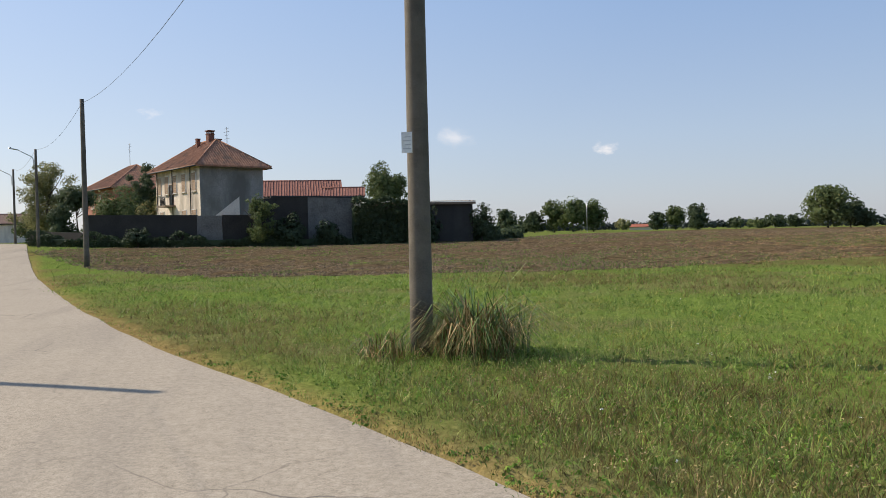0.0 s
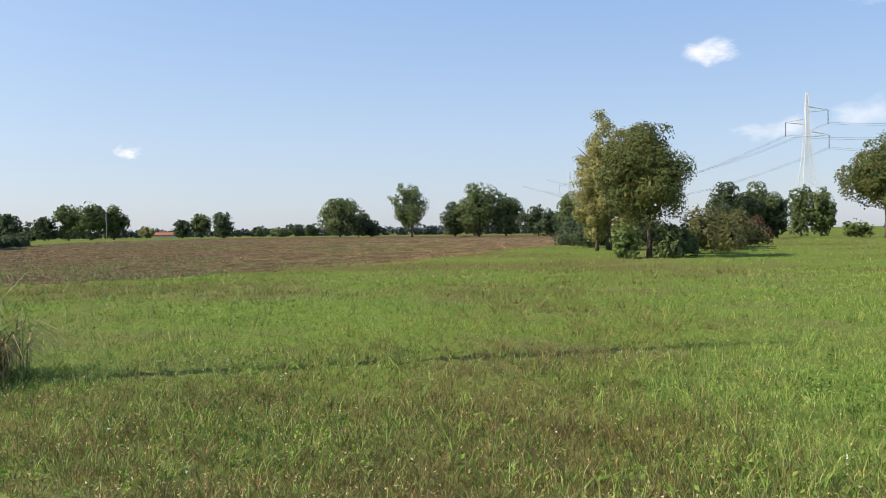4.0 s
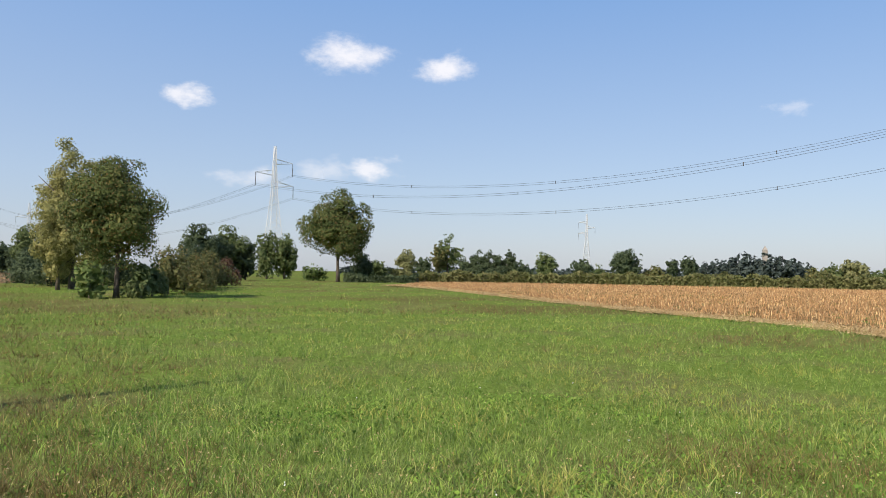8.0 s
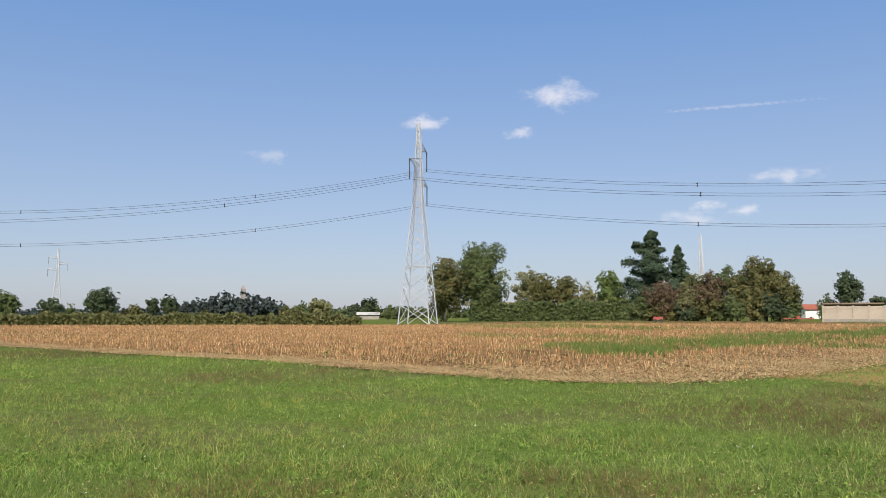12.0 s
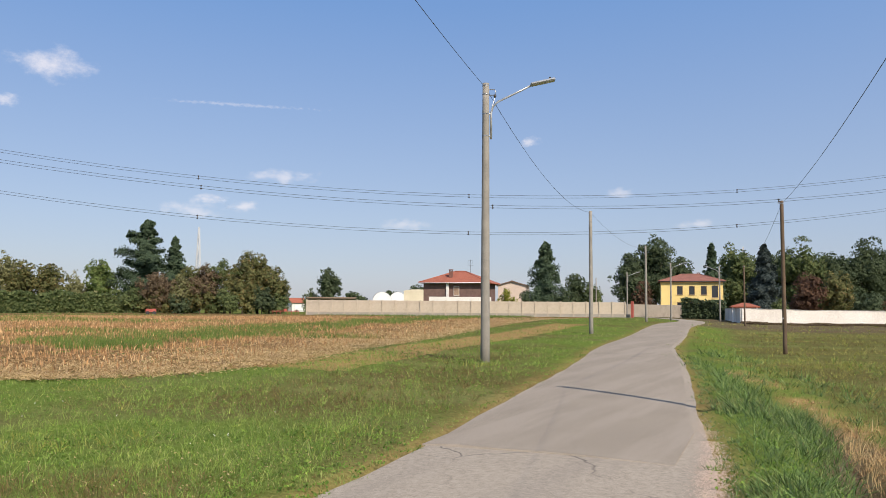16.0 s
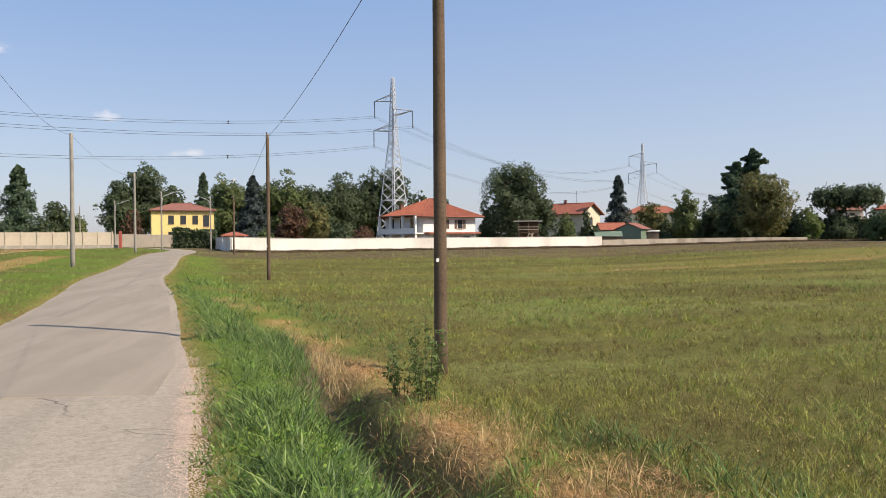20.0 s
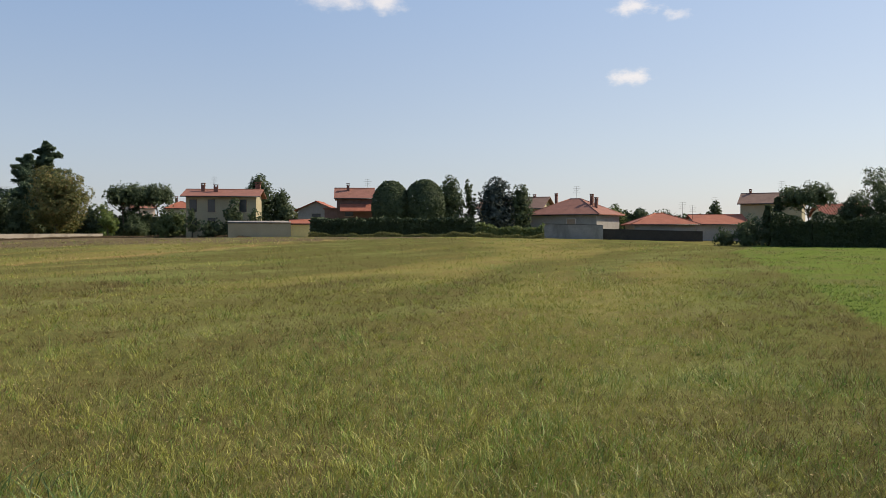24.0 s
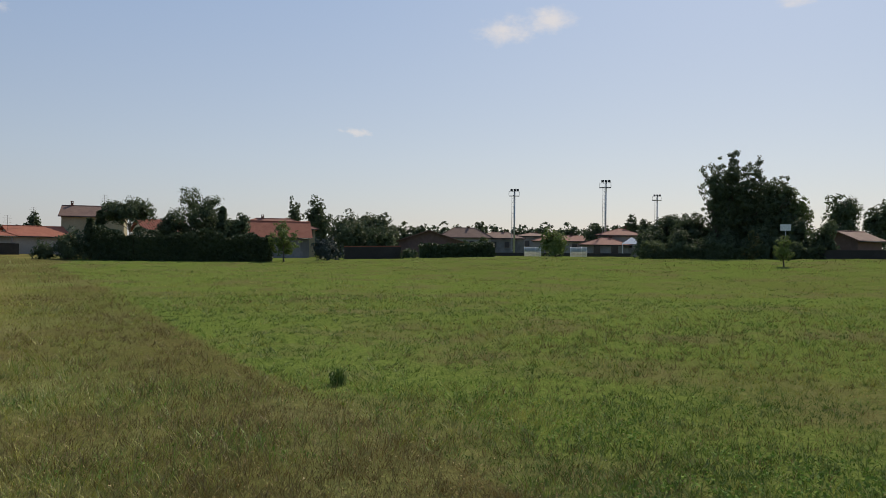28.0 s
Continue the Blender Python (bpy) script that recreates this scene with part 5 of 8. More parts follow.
# shed with corrugated roof
sx, sy = polar(12.6, 77)
shed = thing("shed", pose(sx, sy, gz(sx, sy), 0, 0, -12.6 + 6), "long low shed with corrugated fibre cement roof", "shed")
# wall colour lowered to the shade it stands in
part("wall", boxed(-5.1, 5.1, -1.8, 2.2, -0.6, 3.65), "render_shaded", shed)
bm = bmesh.new()
cols = 120
for j, y in ((0, -2.15), (1, 2.5)):
    for i in range(cols + 1):
        bm.verts.new((-5.4 + 10.8 * i / cols, y, 3.8 + 0.45 * j * 0.4 + 0.05 * math.sin(i * math.pi * 0.5)))
bm.verts.ensure_lookup_table()
for i in range(cols):
    bm.faces.new([bm.verts[k] for k in (i, i + 1, cols + 2 + i, cols + 1 + i)])
bmesh.ops.solidify(bm, geom=bm.faces[:], thickness=0.06)
part("corrugated_roof", bm, "fibre_cement", shed)
part("fascia", boxed(-5.35, 5.35, -2.1, -1.95, 3.5, 3.72), "timber_shed", shed)
# greenery on the shaded side, shade put into the leaf colour
hedge([(8.1, 73), (10, 73.3), (12.4, 74.2)], 3.7, 1.6, "leaf_dark_shaded", "thick dark ivy covering the shed wall", "ivy", 0.2, 0.25)
tree(13.6, 74, 3.4, 2.6, "bush", "leaf_dark_shaded", "shrub", "dark shrub against the shed wall")
tree(17.2, 76, 3.6, 3.2, "bush", "leaf_dark", "shrub", "dark shrub at the end of the shed")
hedge([(17.2, 78), (19.6, 88)], 0.9, 1.6, "leaf_dark", "low dark scrub at the field edge", "scrub", 0.2, 0.2)
hedge([(-12.4, 80), (-9.4, 75.5), (-4, 73), (2, 71.5), (8, 72.5)], 0.7, 1.4, "leaf_dark_shaded", "dark weeds along the farm wall", "weeds", 0.13, 0.28)
tree(3.6, 71.6, 2.9, 3.6, "bush", "leaf_dark_shaded", "shrub", "dark ivy and weeds against the farm wall")
tree(6.3, 72.4, 2.2, 3.0, "bush", "leaf_dark_shaded", "shrub", "dark ivy and weeds against the farm wall")
tree(-6.2, 72.6, 1.7, 2.6, "bush", "leaf_dark_shaded", "shrub", "dark weeds at the foot of the farm wall")
tree(1.5, 71.2, 4.3, 3.4, "loose", "leaf_green", "shrub", "straggly green shrub leaning over the wall", 0.5)
tree(-4.1, 75.4, 2.1, 1.2, "loose", "leaf_light", "shrub", "small bright shrub on the wall", 0.6)
tree(10.4, 102, 9.6, 5.8, "round", "leaf_green", "tree", "rounded green tree behind the shed")
tree(-5.7, 100, 9.0, 4.6, "loose", "leaf_dark", "palm", "dark palm-like tree beside the house", 2.0, 1.6)
tree(-9.8, 100, 6.6, 4.4, "umbrella", "leaf_dark", "palm", "slim palm tree with drooping crown")
tree(-7.4, 96, 6.3, 7.2, "bush", "leaf_green", "shrub", "dense green garden shrubs")
tree(-4.6, 92, 5.6, 5.6, "bush", "leaf_autumn", "shrub", "olive garden shrubs behind the wall")
tree(-11.6, 106, 9.4, 7.4, "loose", "leaf_pale", "willow", "airy pale willow tree", 1.2)
tree(-10.9, 98, 4.4, 4.0, "bush", "leaf_dark", "shrub", "dark green shrub behind the lane wall")
tree(-12.3, 118, 4.6, 5.0, "bush", "leaf_green", "shrub", "green shrub at the lane")
house("small dark lane-side building", -14.0, 165, 10, 9, 7, 3.4, 1.6, "gable", "plaster_old", "roof_brown", [], [], [], 0.3, "outbuilding")

# ---- far tree lines north and east
for i, (az, d, el, w, kind, mat) in enumerate([
        (18.8, 190, 1.5, 6, "round", "leaf_dark"), (20.0, 240, 1.0, 6, "bush", "leaf_dark"), (20.9, 235, 1.3, 7, "round", "leaf_dark"), (22.3, 235, 2.05, 8, "round", "leaf_green"),
        (23.6, 232, 2.15, 9, "round", "leaf_green"), (25.0, 236, 2.0, 8, "round", "leaf_green"), (27.0, 300, 0.65, 6, "round", "leaf_pale"), (29.3, 255, 1.05, 6, "round", "leaf_dark"),
        (30.5, 255, 1.45, 6, "round", "leaf_green"), (31.9, 250, 1.55, 7, "column", "leaf_dark"), (34.4, 280, 0.6, 6, "round", "leaf_dark"), (35.6, 300, 0.5, 7, "bush", "leaf_green"),
        (36.8, 300, 0.7, 9, "round", "leaf_dark"), (38.0, 290, 0.7, 6, "round", "leaf_dark"), (39.9, 215, 2.45, 11, "round", "leaf_green"), (42.0, 220, 0.9, 7, "round", "leaf_dark"),
        (41.2, 222, 1.6, 7, "round", "leaf_dark"), (44.95, 180, 3.35, 10, "loose", "leaf_green"), (49.7, 195, 3.4, 11, "round", "leaf_green"), (48.0, 198, 2.1, 8, "round", "leaf_dark"),
        (51.6, 197, 2.5, 9, "round", "leaf_green"), (53.9, 185, 1.75, 9, "round", "leaf_dark"), (55.0, 170, 1.3, 6, "round", "leaf_dark"), (56.2, 150, 2.6, 6, "round", "leaf_green"),
        (57.4, 140, 1.6, 6, "bush", "leaf_dark"), (66.4, 118, 3.05, 5, "round", "leaf_dark"), (67.4, 122, 2.3, 6, "round", "leaf_dark"), (68.6, 125, 2.95, 6, "round", "leaf_green"),
        (69.6, 125, 1.9, 4, "round", "leaf_dark"), (77.6, 128, 1.35, 3.6, "round", "leaf_dark"), (78.7, 132, 0.8, 3.5, "round", "leaf_green"), (80.7, 250, 1.6, 7, "round", "leaf_pale"),
        (81.9, 260, 1.05, 6, "round", "leaf_dark"), (83.6, 210, 2.7, 7.2, "loose", "leaf_green"), (90.5, 240, 1.5, 7, "round", "leaf_green"), (93.0, 280, 1.05, 8, "round", "leaf_dark"),
        (94.2, 290, 0.7, 6, "bush", "leaf_green"), (96.0, 230, 1.75, 9, "round", "leaf_dark"), (97.9, 235, 0.7, 7, "bush", "leaf_autumn"), (99.1, 380, 1.15, 6, "round", "leaf_dark"),
        (100.2, 380, 1.35, 8, "round", "leaf_dark"), (102.5, 250, 0.35, 6, "bush", "leaf_autumn"), (108.2, 300, 0.65, 9, "bush", "leaf_autumn"), (110.2, 330, 1.15, 11, "round", "leaf_pale"),
        (109.0, 330, 0.9, 8, "bush", "leaf_green"), (113.6, 330, 1.25, 8, "round", "leaf_dark"), (112.7, 350, 0.8, 7, "round", "leaf_dark"), (115.4, 300, 0.7, 7, "bush", "leaf_green")]):
    h = 1.6 + d * math.tan(radians(el)) - gz(*polar(az, d))
    tree(az, d, h, w, kind, mat, "tree", {"leaf_dark": "dark green tree on the far field edge", "leaf_pale": "pale grey-green tree in the distance",
                                          "leaf_autumn": "brownish shrub on the far field edge"}.get(mat, "green tree on the far field edge"), group="trees along the fields")


def woodland(name, az0, az1, d, els, mat, label, depth=14, size=None, dens=1.0):
    """A far belt of trees as one mass of foliage with an uneven top."""
    TREE_SEED[0] += 1
    rng = np.random.default_rng(TREE_SEED[0])
    size = size or 0.0024 * d
    mid = polar((az0 + az1) / 2, d)
    z0 = gz(*mid)
    ln = radians(az1 - az0) * d
    out = []
    k = max(3, int(ln / 3.2))
    for i in range(k):
        f = (i + rng.uniform(0.2, 0.8)) / k
        a = az0 + (az1 - az0) * f
        dd = d + rng.uniform(-depth / 2, depth / 2)
        h = max(2.0, (1.6 + d * math.tan(radians(np.interp(f, np.linspace(0, 1, len(els)), els))) - z0) * rng.uniform(0.8, 1.04))
        p, o, _ = crown_points("bush", h, max(7.5, h * 1.1), int(dens * 2.2 * h * max(7.5, h * 1.1) * 2.2 / size**2), rng, 0.0)
        x, y = polar(a, dd)
        out.append(np.concatenate([p + np.array([x, y, gz(x, y)]), o], 1))
    p, o = np.split(np.concatenate(out), 2, 1)
    return tagged(soup(name, leaves(p, size * 1.15, rng, tri=True, out=o), 3, mat), label, "woodland", kind="stuff")


# distant belts: haze is painted by the blue-grey leaf colour
woodland("far_trees", 18, 40, 420, [0.35, 0.4, 0.45, 0.4, 0.5], "leaf_blue_and_haze", "dark belt of distant trees")
woodland("far_trees", 40, 60, 400, [0.4, 0.5, 0.45, 0.5], "leaf_blue_and_haze", "dark belt of distant trees")
woodland("far_trees", 76, 101, 430, [0.35, 0.3, 0.4, 0.4, 0.5], "leaf_blue_and_haze", "dark belt of distant trees")
woodland("far_woods", 100.8, 107.6, 400, [0.9, 1.15, 1.6, 1.7, 1.4, 1.3, 1.1], "leaf_blue_and_haze", "wooded hillock in the distance")
woodland("far_trees", 107, 121, 420, [0.7, 0.6, 0.7, 0.5], "leaf_green", "belt of distant trees")
# low dark foliage added where the round tree's shadow band lies
hedge([(76.4, 118), (81.5, 116)], 0.9, 3, "leaf_dark", "dark hedge bank standing in for a shadow band", "hedge", 0.25, 0.15)
hedge([(79.5, 121), (84, 124), (88, 126), (96, 128), (104, 124), (113, 121)], 1.35, 3, "bank_grass", "rough grassy bank beyond the stubble", "bank", 0.3, 0.2)
for az, h, w in ((84.7, 4.6, 5.0), (85.5, 5.2, 5.5), (86.5, 6.2, 5.6), (87.3, 5.2, 5.0), (88.1, 6.0, 4.6), (88.9, 4.2, 4.0)):
    tree(az, 168, h, w, "loose", "leaf_dark", "shrub", "dark feathery shrub beyond the field bank", 0.1, 1.6, "shrubs beyond the bank")
    tree(az + 0.3, 167, h * 0.62, w * 0.9, "bush", "leaf_dark", "shrub", "dark feathery shrub beyond the field bank", group="shrubs beyond the bank")
tree(83.0, 208, 9.4, 4.8, "loose", "leaf_autumn", "tree", "brownish half of a pair of field trees", 2.2, 1.5)
tw = thing("tower", spot(105.0, 410), "slim stone bell tower above distant woods", "tower")
bm = boxed(-1.0, 1.0, -1.0, 1.0, 0, 14.2)
part("shaft", bm, "stone_far", tw)
bm = bmesh.new()
bmesh.ops.create_cone(bm, cap_ends=True, segments=4, radius1=1.5, radius2=0.05, depth=2.2, matrix=Matrix.Translation((0, 0, 15.3)) @ Matrix.Rotation(radians(45), 4, "Z"))
part("spire", bm, "stone_far", tw)
house("low pale farm shed far across the fields", 113.6, 300, facing(113.6), 8, 7, 1.6, 0.8, "gable", "plinth", "fibre_cement", [], [], [], 0.3, "outbuilding")
house("tiny white hut far across the fields", 104.7, 260, facing(104.7) + 20, 2.6, 2, 1.1, 0.5, "gable", "plaster_white", "fibre_cement", [], [], [], 0.1, "hut")
house("distant red-roofed house among trees", 28.2, 330, facing(28), 9, 6, 1.2, 0.9, "gable", "plaster_cream", "roof_red", [], [], [], 0.3)
ms = thing("mast", spot(24.55, 225), "thin grey metal mast", "mast")
bm = bmesh.new()
tube(bm, [(0, 0, -0.2), (0, 0, 8.6)], [0.09, 0.06], 6)
part("shaft", bm, "galvanised", ms)

# ---- trees at the meadow's end
tree(61.4, 46.5, 7.4, 5.0, "round", "leaf_olive", "tree", "broad tree turning brown at its edges", 1.9, 1.3, leaf=0.11)
tree(59.8, 45.8, 2.2, 1.7, "bush", "leaf_light", "shrub", "bright green shrub at the tree's foot", leaf=0.2)
tree(62.9, 46.5, 1.9, 2.0, "bush", "leaf_green", "shrub", "green undergrowth beside the trunk", leaf=0.16)
tree(58.7, 62, 10.2, 6.0, "loose", "leaf_poplar", "poplar", "pale yellowing tree with airy crown", 1.6, 2.6, leaf=0.13)
tree(57.9, 61, 6.2, 3.6, "round", "leaf_poplar", "poplar", "pale yellowing lower tree with dense crown", 0.8, leaf=0.13)
tree(59.9, 66, 9.2, 4.4, "loose", "leaf_poplar", "poplar", "pale silvery tree behind the broad tree", 1.0, leaf=0.18)
for az, d, h, w, mat in ((64.6, 53, 2.9, 3.0, "leaf_autumn"), (65.6, 58, 3.0, 3.6, "leaf_autumn"), (66.6, 64, 2.9, 3.8, "leaf_autumn"), (67.4, 72, 2.9, 3.6, "leaf_autumn"), (68.2, 80, 2.6, 3.4, "leaf_red"),
                         (63.6, 49, 2.2, 1.8, "leaf_green"), (66.0, 70, 3.6, 4.5, "leaf_dark"), (57.5, 70, 2.8, 4.0, "leaf_dark"), (56.3, 78, 3.0, 4.5, "leaf_dark"), (60.6, 75, 3.2, 5, "leaf_dark")):
    tree(az, d, h, w, "bush", mat, "shrub", "brownish bramble thicket at the meadow edge" if mat != "leaf_dark" else "dark thicket behind the trees")
tree(71.0, 148, 8.3, 4.6, "round", "leaf_green", "tree", "dense green tree below the pylon", 0.4)
tree(72.2, 148, 8.0, 4.8, "round", "leaf_green", "tree", "dense green tree below the pylon", 0.4)
tree(74.2, 130, 2.5, 4.5, "bush", "leaf_light", "shrub", "low light green shrubs")
tree(75.9, 118.5, 13.4, 10.3, "round", "leaf_olive", "tree", "large round chestnut tree with bare lower trunk", 3.6, 1.3)

# ---- trees east of the pylon
for az, d, el, w, kind, mat, lab in [
        (121.5, 172, 5.05, 13, "round", "leaf_green", "large round green tree"), (119.0, 168, 4.0, 8, "round", "leaf_autumn", "brownish tree beside the round one"),
        (124.9, 178, 3.35, 8, "loose", "leaf_pale", "thin pale tree"), (126.0, 176, 2.85, 6, "round", "leaf_autumn", "olive tree in a row"), (127.6, 176, 2.7, 7, "round", "leaf_autumn", "olive tree in a row"),
        (130.5, 180, 3.05, 7, "round", "leaf_light", "bright green round tree"), (133.3, 182, 5.75, 16, "cedar", "leaf_conifer", "dark spreading cedar"), (135.1, 184, 4.7, 10, "cone", "leaf_conifer", "dark blue-green conifer"),
        (134.6, 150, 2.0, 7, "round", "leaf_dry", "brownish broad tree"), (136.3, 150, 2.7, 7, "round", "leaf_autumn", "brownish broad tree"), (138.0, 150, 3.2, 7, "loose", "leaf_green", "olive broad tree"),
        (139.9, 150, 3.8, 7.5, "round", "leaf_autumn", "tall olive tree"), (141.4, 150, 2.9, 7, "round", "leaf_autumn", "brownish broad tree"), (129.2, 178, 2.2, 6, "loose", "leaf_pale", "thin pale tree"),
        (145.4, 210, 2.8, 6.5, "round", "leaf_dark", "dark round tree"), (144.3, 214, 1.4, 5, "bush", "leaf_green", "green shrubs"), (147.2, 260, 1.2, 8, "round", "leaf_dark", "dark distant tree"),
        (149.8, 250, 1.25, 9, "round", "leaf_dark", "dark trees behind the tents"), (151.7, 240, 1.7, 6, "round", "leaf_dark", "dark tree behind the house"),
        (160.7, 165, 4.75, 12, "cone", "leaf_conifer", "dark green fir"), (162.9, 190, 2.5, 6, "round", "leaf_dark", "green tree beside the fir"), (164.0, 190, 1.9, 5, "round", "leaf_green", "green garden tree"),
        (158.0, 138, 1.45, 4.4, "bush", "leaf_yellow", "yellow-green rounded shrub"), (159.4, 152, 1.3, 4, "bush", "leaf_dark", "dark garden shrub"), (161.8, 150, 1.4, 5, "bush", "leaf_dark", "dark garden shrubs"),
        (166.5, 200, 3.9, 9, "round", "leaf_dark", "large dark broadleaf tree"), (168.2, 204, 5.0, 12, "round", "leaf_dark", "very large dark broadleaf tree"), (169.9, 206, 3.6, 8, "round", "leaf_dark", "dark tree behind the yellow house"),
        (167.4, 180, 2.0, 6, "bush", "leaf_red", "reddish garden shrub"), (171.9, 205, 4.5, 8.5, "cone", "leaf_conifer", "dark spruce"), (173.4, 215, 4.4, 11, "round", "leaf_green", "tall green tree"),
        (175.2, 158, 4.4, 9, "cone", "leaf_blue_and_haze", "blue-grey spruce behind the wall"), (177.6, 205, 4.75, 11, "round", "leaf_green", "tall broadleaf tree"), (176.3, 210, 4.0, 9, "round", "leaf_dark", "dark broadleaf tree"),
        (179.6, 205, 3.7, 9, "round", "leaf_dark", "dark broadleaf tree"), (181.3, 210, 4.6, 11, "round", "leaf_dark", "tall dark tree"), (183.2, 215, 4.9, 10, "round", "leaf_dark", "tall dark tree"),
        (184.9, 215, 5.0, 9, "round", "leaf_dark", "tall dark tree by the pylon"), (177.7, 140, 2.4, 5.6, "round", "leaf_red", "purple-leaved tree above the wall"), (179.4, 142, 2.55, 5.4, "round", "leaf_autumn", "bronze-leaved tree above the wall"),
        (176.0, 135, 0.9, 3, "bush", "leaf_green", "bright green shrub above the wall"), (181.2, 150, 1.2, 8, "bush", "leaf_dark", "dark garden shrubs"), (182.6, 152, 0.9, 6, "bush", "leaf_red", "reddish garden hedge shrub"),
        (188.2, 230, 3.2, 6, "round", "leaf_dark", "dark pine behind the villa"), (193.4, 168, 5.1, 14, "round", "leaf_dark", "large spreading dark tree"), (195.3, 170, 3.2, 7, "round", "leaf_dark", "dark tree beside the large one"),
        (191.7, 172, 2.6, 5, "bush", "leaf_dark", "dark shrubs"), (197.0, 172, 1.7, 6, "bush", "leaf_green", "green garden shrubs"), (198.6, 174, 1.9, 5, "bush", "leaf_dark", "dark garden shrubs"),
        (200.6, 185, 4.2, 8.5, "cone", "leaf_blue_and_haze", "blue-grey spruce"), (202.8, 180, 2.3, 6.5, "round", "leaf_autumn", "brownish garden tree"), (205.1, 172, 3.15, 6.5, "round", "leaf_green", "green garden tree"),
        (206.7, 180, 2.4, 6, "loose", "leaf_dark", "dark airy tree"), (204.0, 178, 1.6, 5, "bush", "leaf_dark", "dark shrubs"), (209.3, 195, 5.7, 15, "cedar", "leaf_conifer", "tall dark cedar"), (208.2, 193, 4.9, 13, "cedar", "leaf_conifer", "dark cedar"),
        (209.9, 172, 4.15, 12, "round", "leaf_autumn", "broad brownish-green tree"), (207.6, 175, 2.2, 5, "bush", "leaf_dark", "dark shrubs"), (212.9, 168, 1.8, 4, "bush", "leaf_light", "light green bamboo clump"),
        (213.9, 182, 3.2, 8, "umbrella", "leaf_dark", "umbrella pine with flat crown"), (216.0, 182, 3.25, 8, "umbrella", "leaf_dark", "umbrella pine with flat crown"), (214.6, 176, 1.2, 6, "bush", "leaf_dark", "dark shrubs below the pines"), (213.0, 180, 1.6, 4, "bush", "leaf_dark", "dark tree below the pines"), (216.6, 180, 1.7, 4, "bush", "leaf_dark", "dark tree below the pines"), (217.4, 172, 1.5, 5, "bush", "leaf_green", "green shrubs below the pines"), (214.9, 183, 3.25, 8, "umbrella", "leaf_dark", "umbrella pine with flat crown"),
        (216.6, 150, 1.2, 5, "bush", "leaf_green", "green garden shrubs"), (218.2, 140, 1.6, 2.6, "loose", "leaf_dark", "small palm by the house"), (221.0, 138, 2.3, 4.6, "bush", "leaf_dark", "dark climbing shrub on the house"), (222.3, 138, 1.6, 3.0, "loose", "leaf_dark", "small palm by the house"), (219.6, 138, 0.9, 5, "bush", "leaf_dark", "dark garden shrubs by the house"),
        (222.7, 165, 3.9, 6.5, "column", "leaf_dark", "dark conifer behind the house"), (224.1, 165, 3.0, 5.5, "column", "leaf_dark", "dark conifer behind the house"), (225.4, 190, 1.6, 6, "round", "leaf_pale", "pale distant tree"),
        (235.95, 138, 3.95, 4.8, "column", "leaf_dark", "dark columnar cypress"), (237.25, 140, 3.65, 3.3, "loose", "leaf_dark", "dark slim tree"), (239.2, 140, 3.8, 6.6, "column", "leaf_blue_and_haze", "grey-green broad cypress"),
        (240.85, 141, 3.3, 4.6, "column", "leaf_dark", "dark cypress"), (247.3, 190, 1.9, 6, "round", "leaf_green", "tree between the houses"), (248.9, 200, 1.6, 8, "round", "leaf_dark", "dark tree between the houses"),
        (254.0, 230, 2.05, 5, "round", "leaf_dark", "dark distant tree"), (250.8, 220, 1.5, 10, "loose", "leaf_dark", "bare-topped distant trees")]:
    h = 1.6 + d * math.tan(radians(el)) - gz(*polar(az, d))
    tree(az, d, h, w, kind, mat, "shrub" if kind == "bush" else "tree", lab if len(lab.split()) > 3 else lab + " among the gardens", group="garden and field trees")
for az, el, w in ((231.75, 3.6, 6.4), (234.1, 3.7, 7.0)):
    h = 1.6 + 136 * math.tan(radians(el)) - gz(*polar(az, 136))
    tree(az, 136, h, w, "ball", "leaf_dark", "tree", "dense clipped round green tree", 0.5, 3.4, "clipped round trees", leaf=0.42)
hedge([(120.8, 168), (128, 172), (134, 168)], 3.6, 3, "leaf_green", "long green hedge behind the stubble", "hedge", 0.38, 0.25)
hedge([(169.9, 150), (172.6, 150)], 3.2, 2.6, "leaf_dark_shaded", "tall clipped dark hedge at the bend", "hedge", 0.33, 0.1)
hedge([(226.2, 124), (231, 122), (237.7, 121)], 2.6, 2.0, "leaf_dark_shaded", "tall clipped dark hedge", "hedge", 0.28, 0.06)
hedge([(237.7, 123), (242.5, 125)], 1.6, 1.4, "leaf_green", "low flowering hedge along the wall", "hedge", 0.28, 0.2)
hedge([(226.0, 120.5), (231, 118.6), (237.7, 118), (242.5, 122)], 0.4, 0.9, "bank_grass", "dry yellowish tufts along the hedge foot", "weeds", 0.13, 0.14, 0.7)
woodland("garden_thicket", 203, 218, 186, [1.5, 1.6, 1.8, 1.2], "leaf_dark", "dark mass of garden trees", 10, 0.45)
woodland("garden_thicket", 172.6, 186, 232, [3.0, 3.4, 3.6, 3.8], "leaf_dark", "dark wood behind the gardens", 20, 0.55)
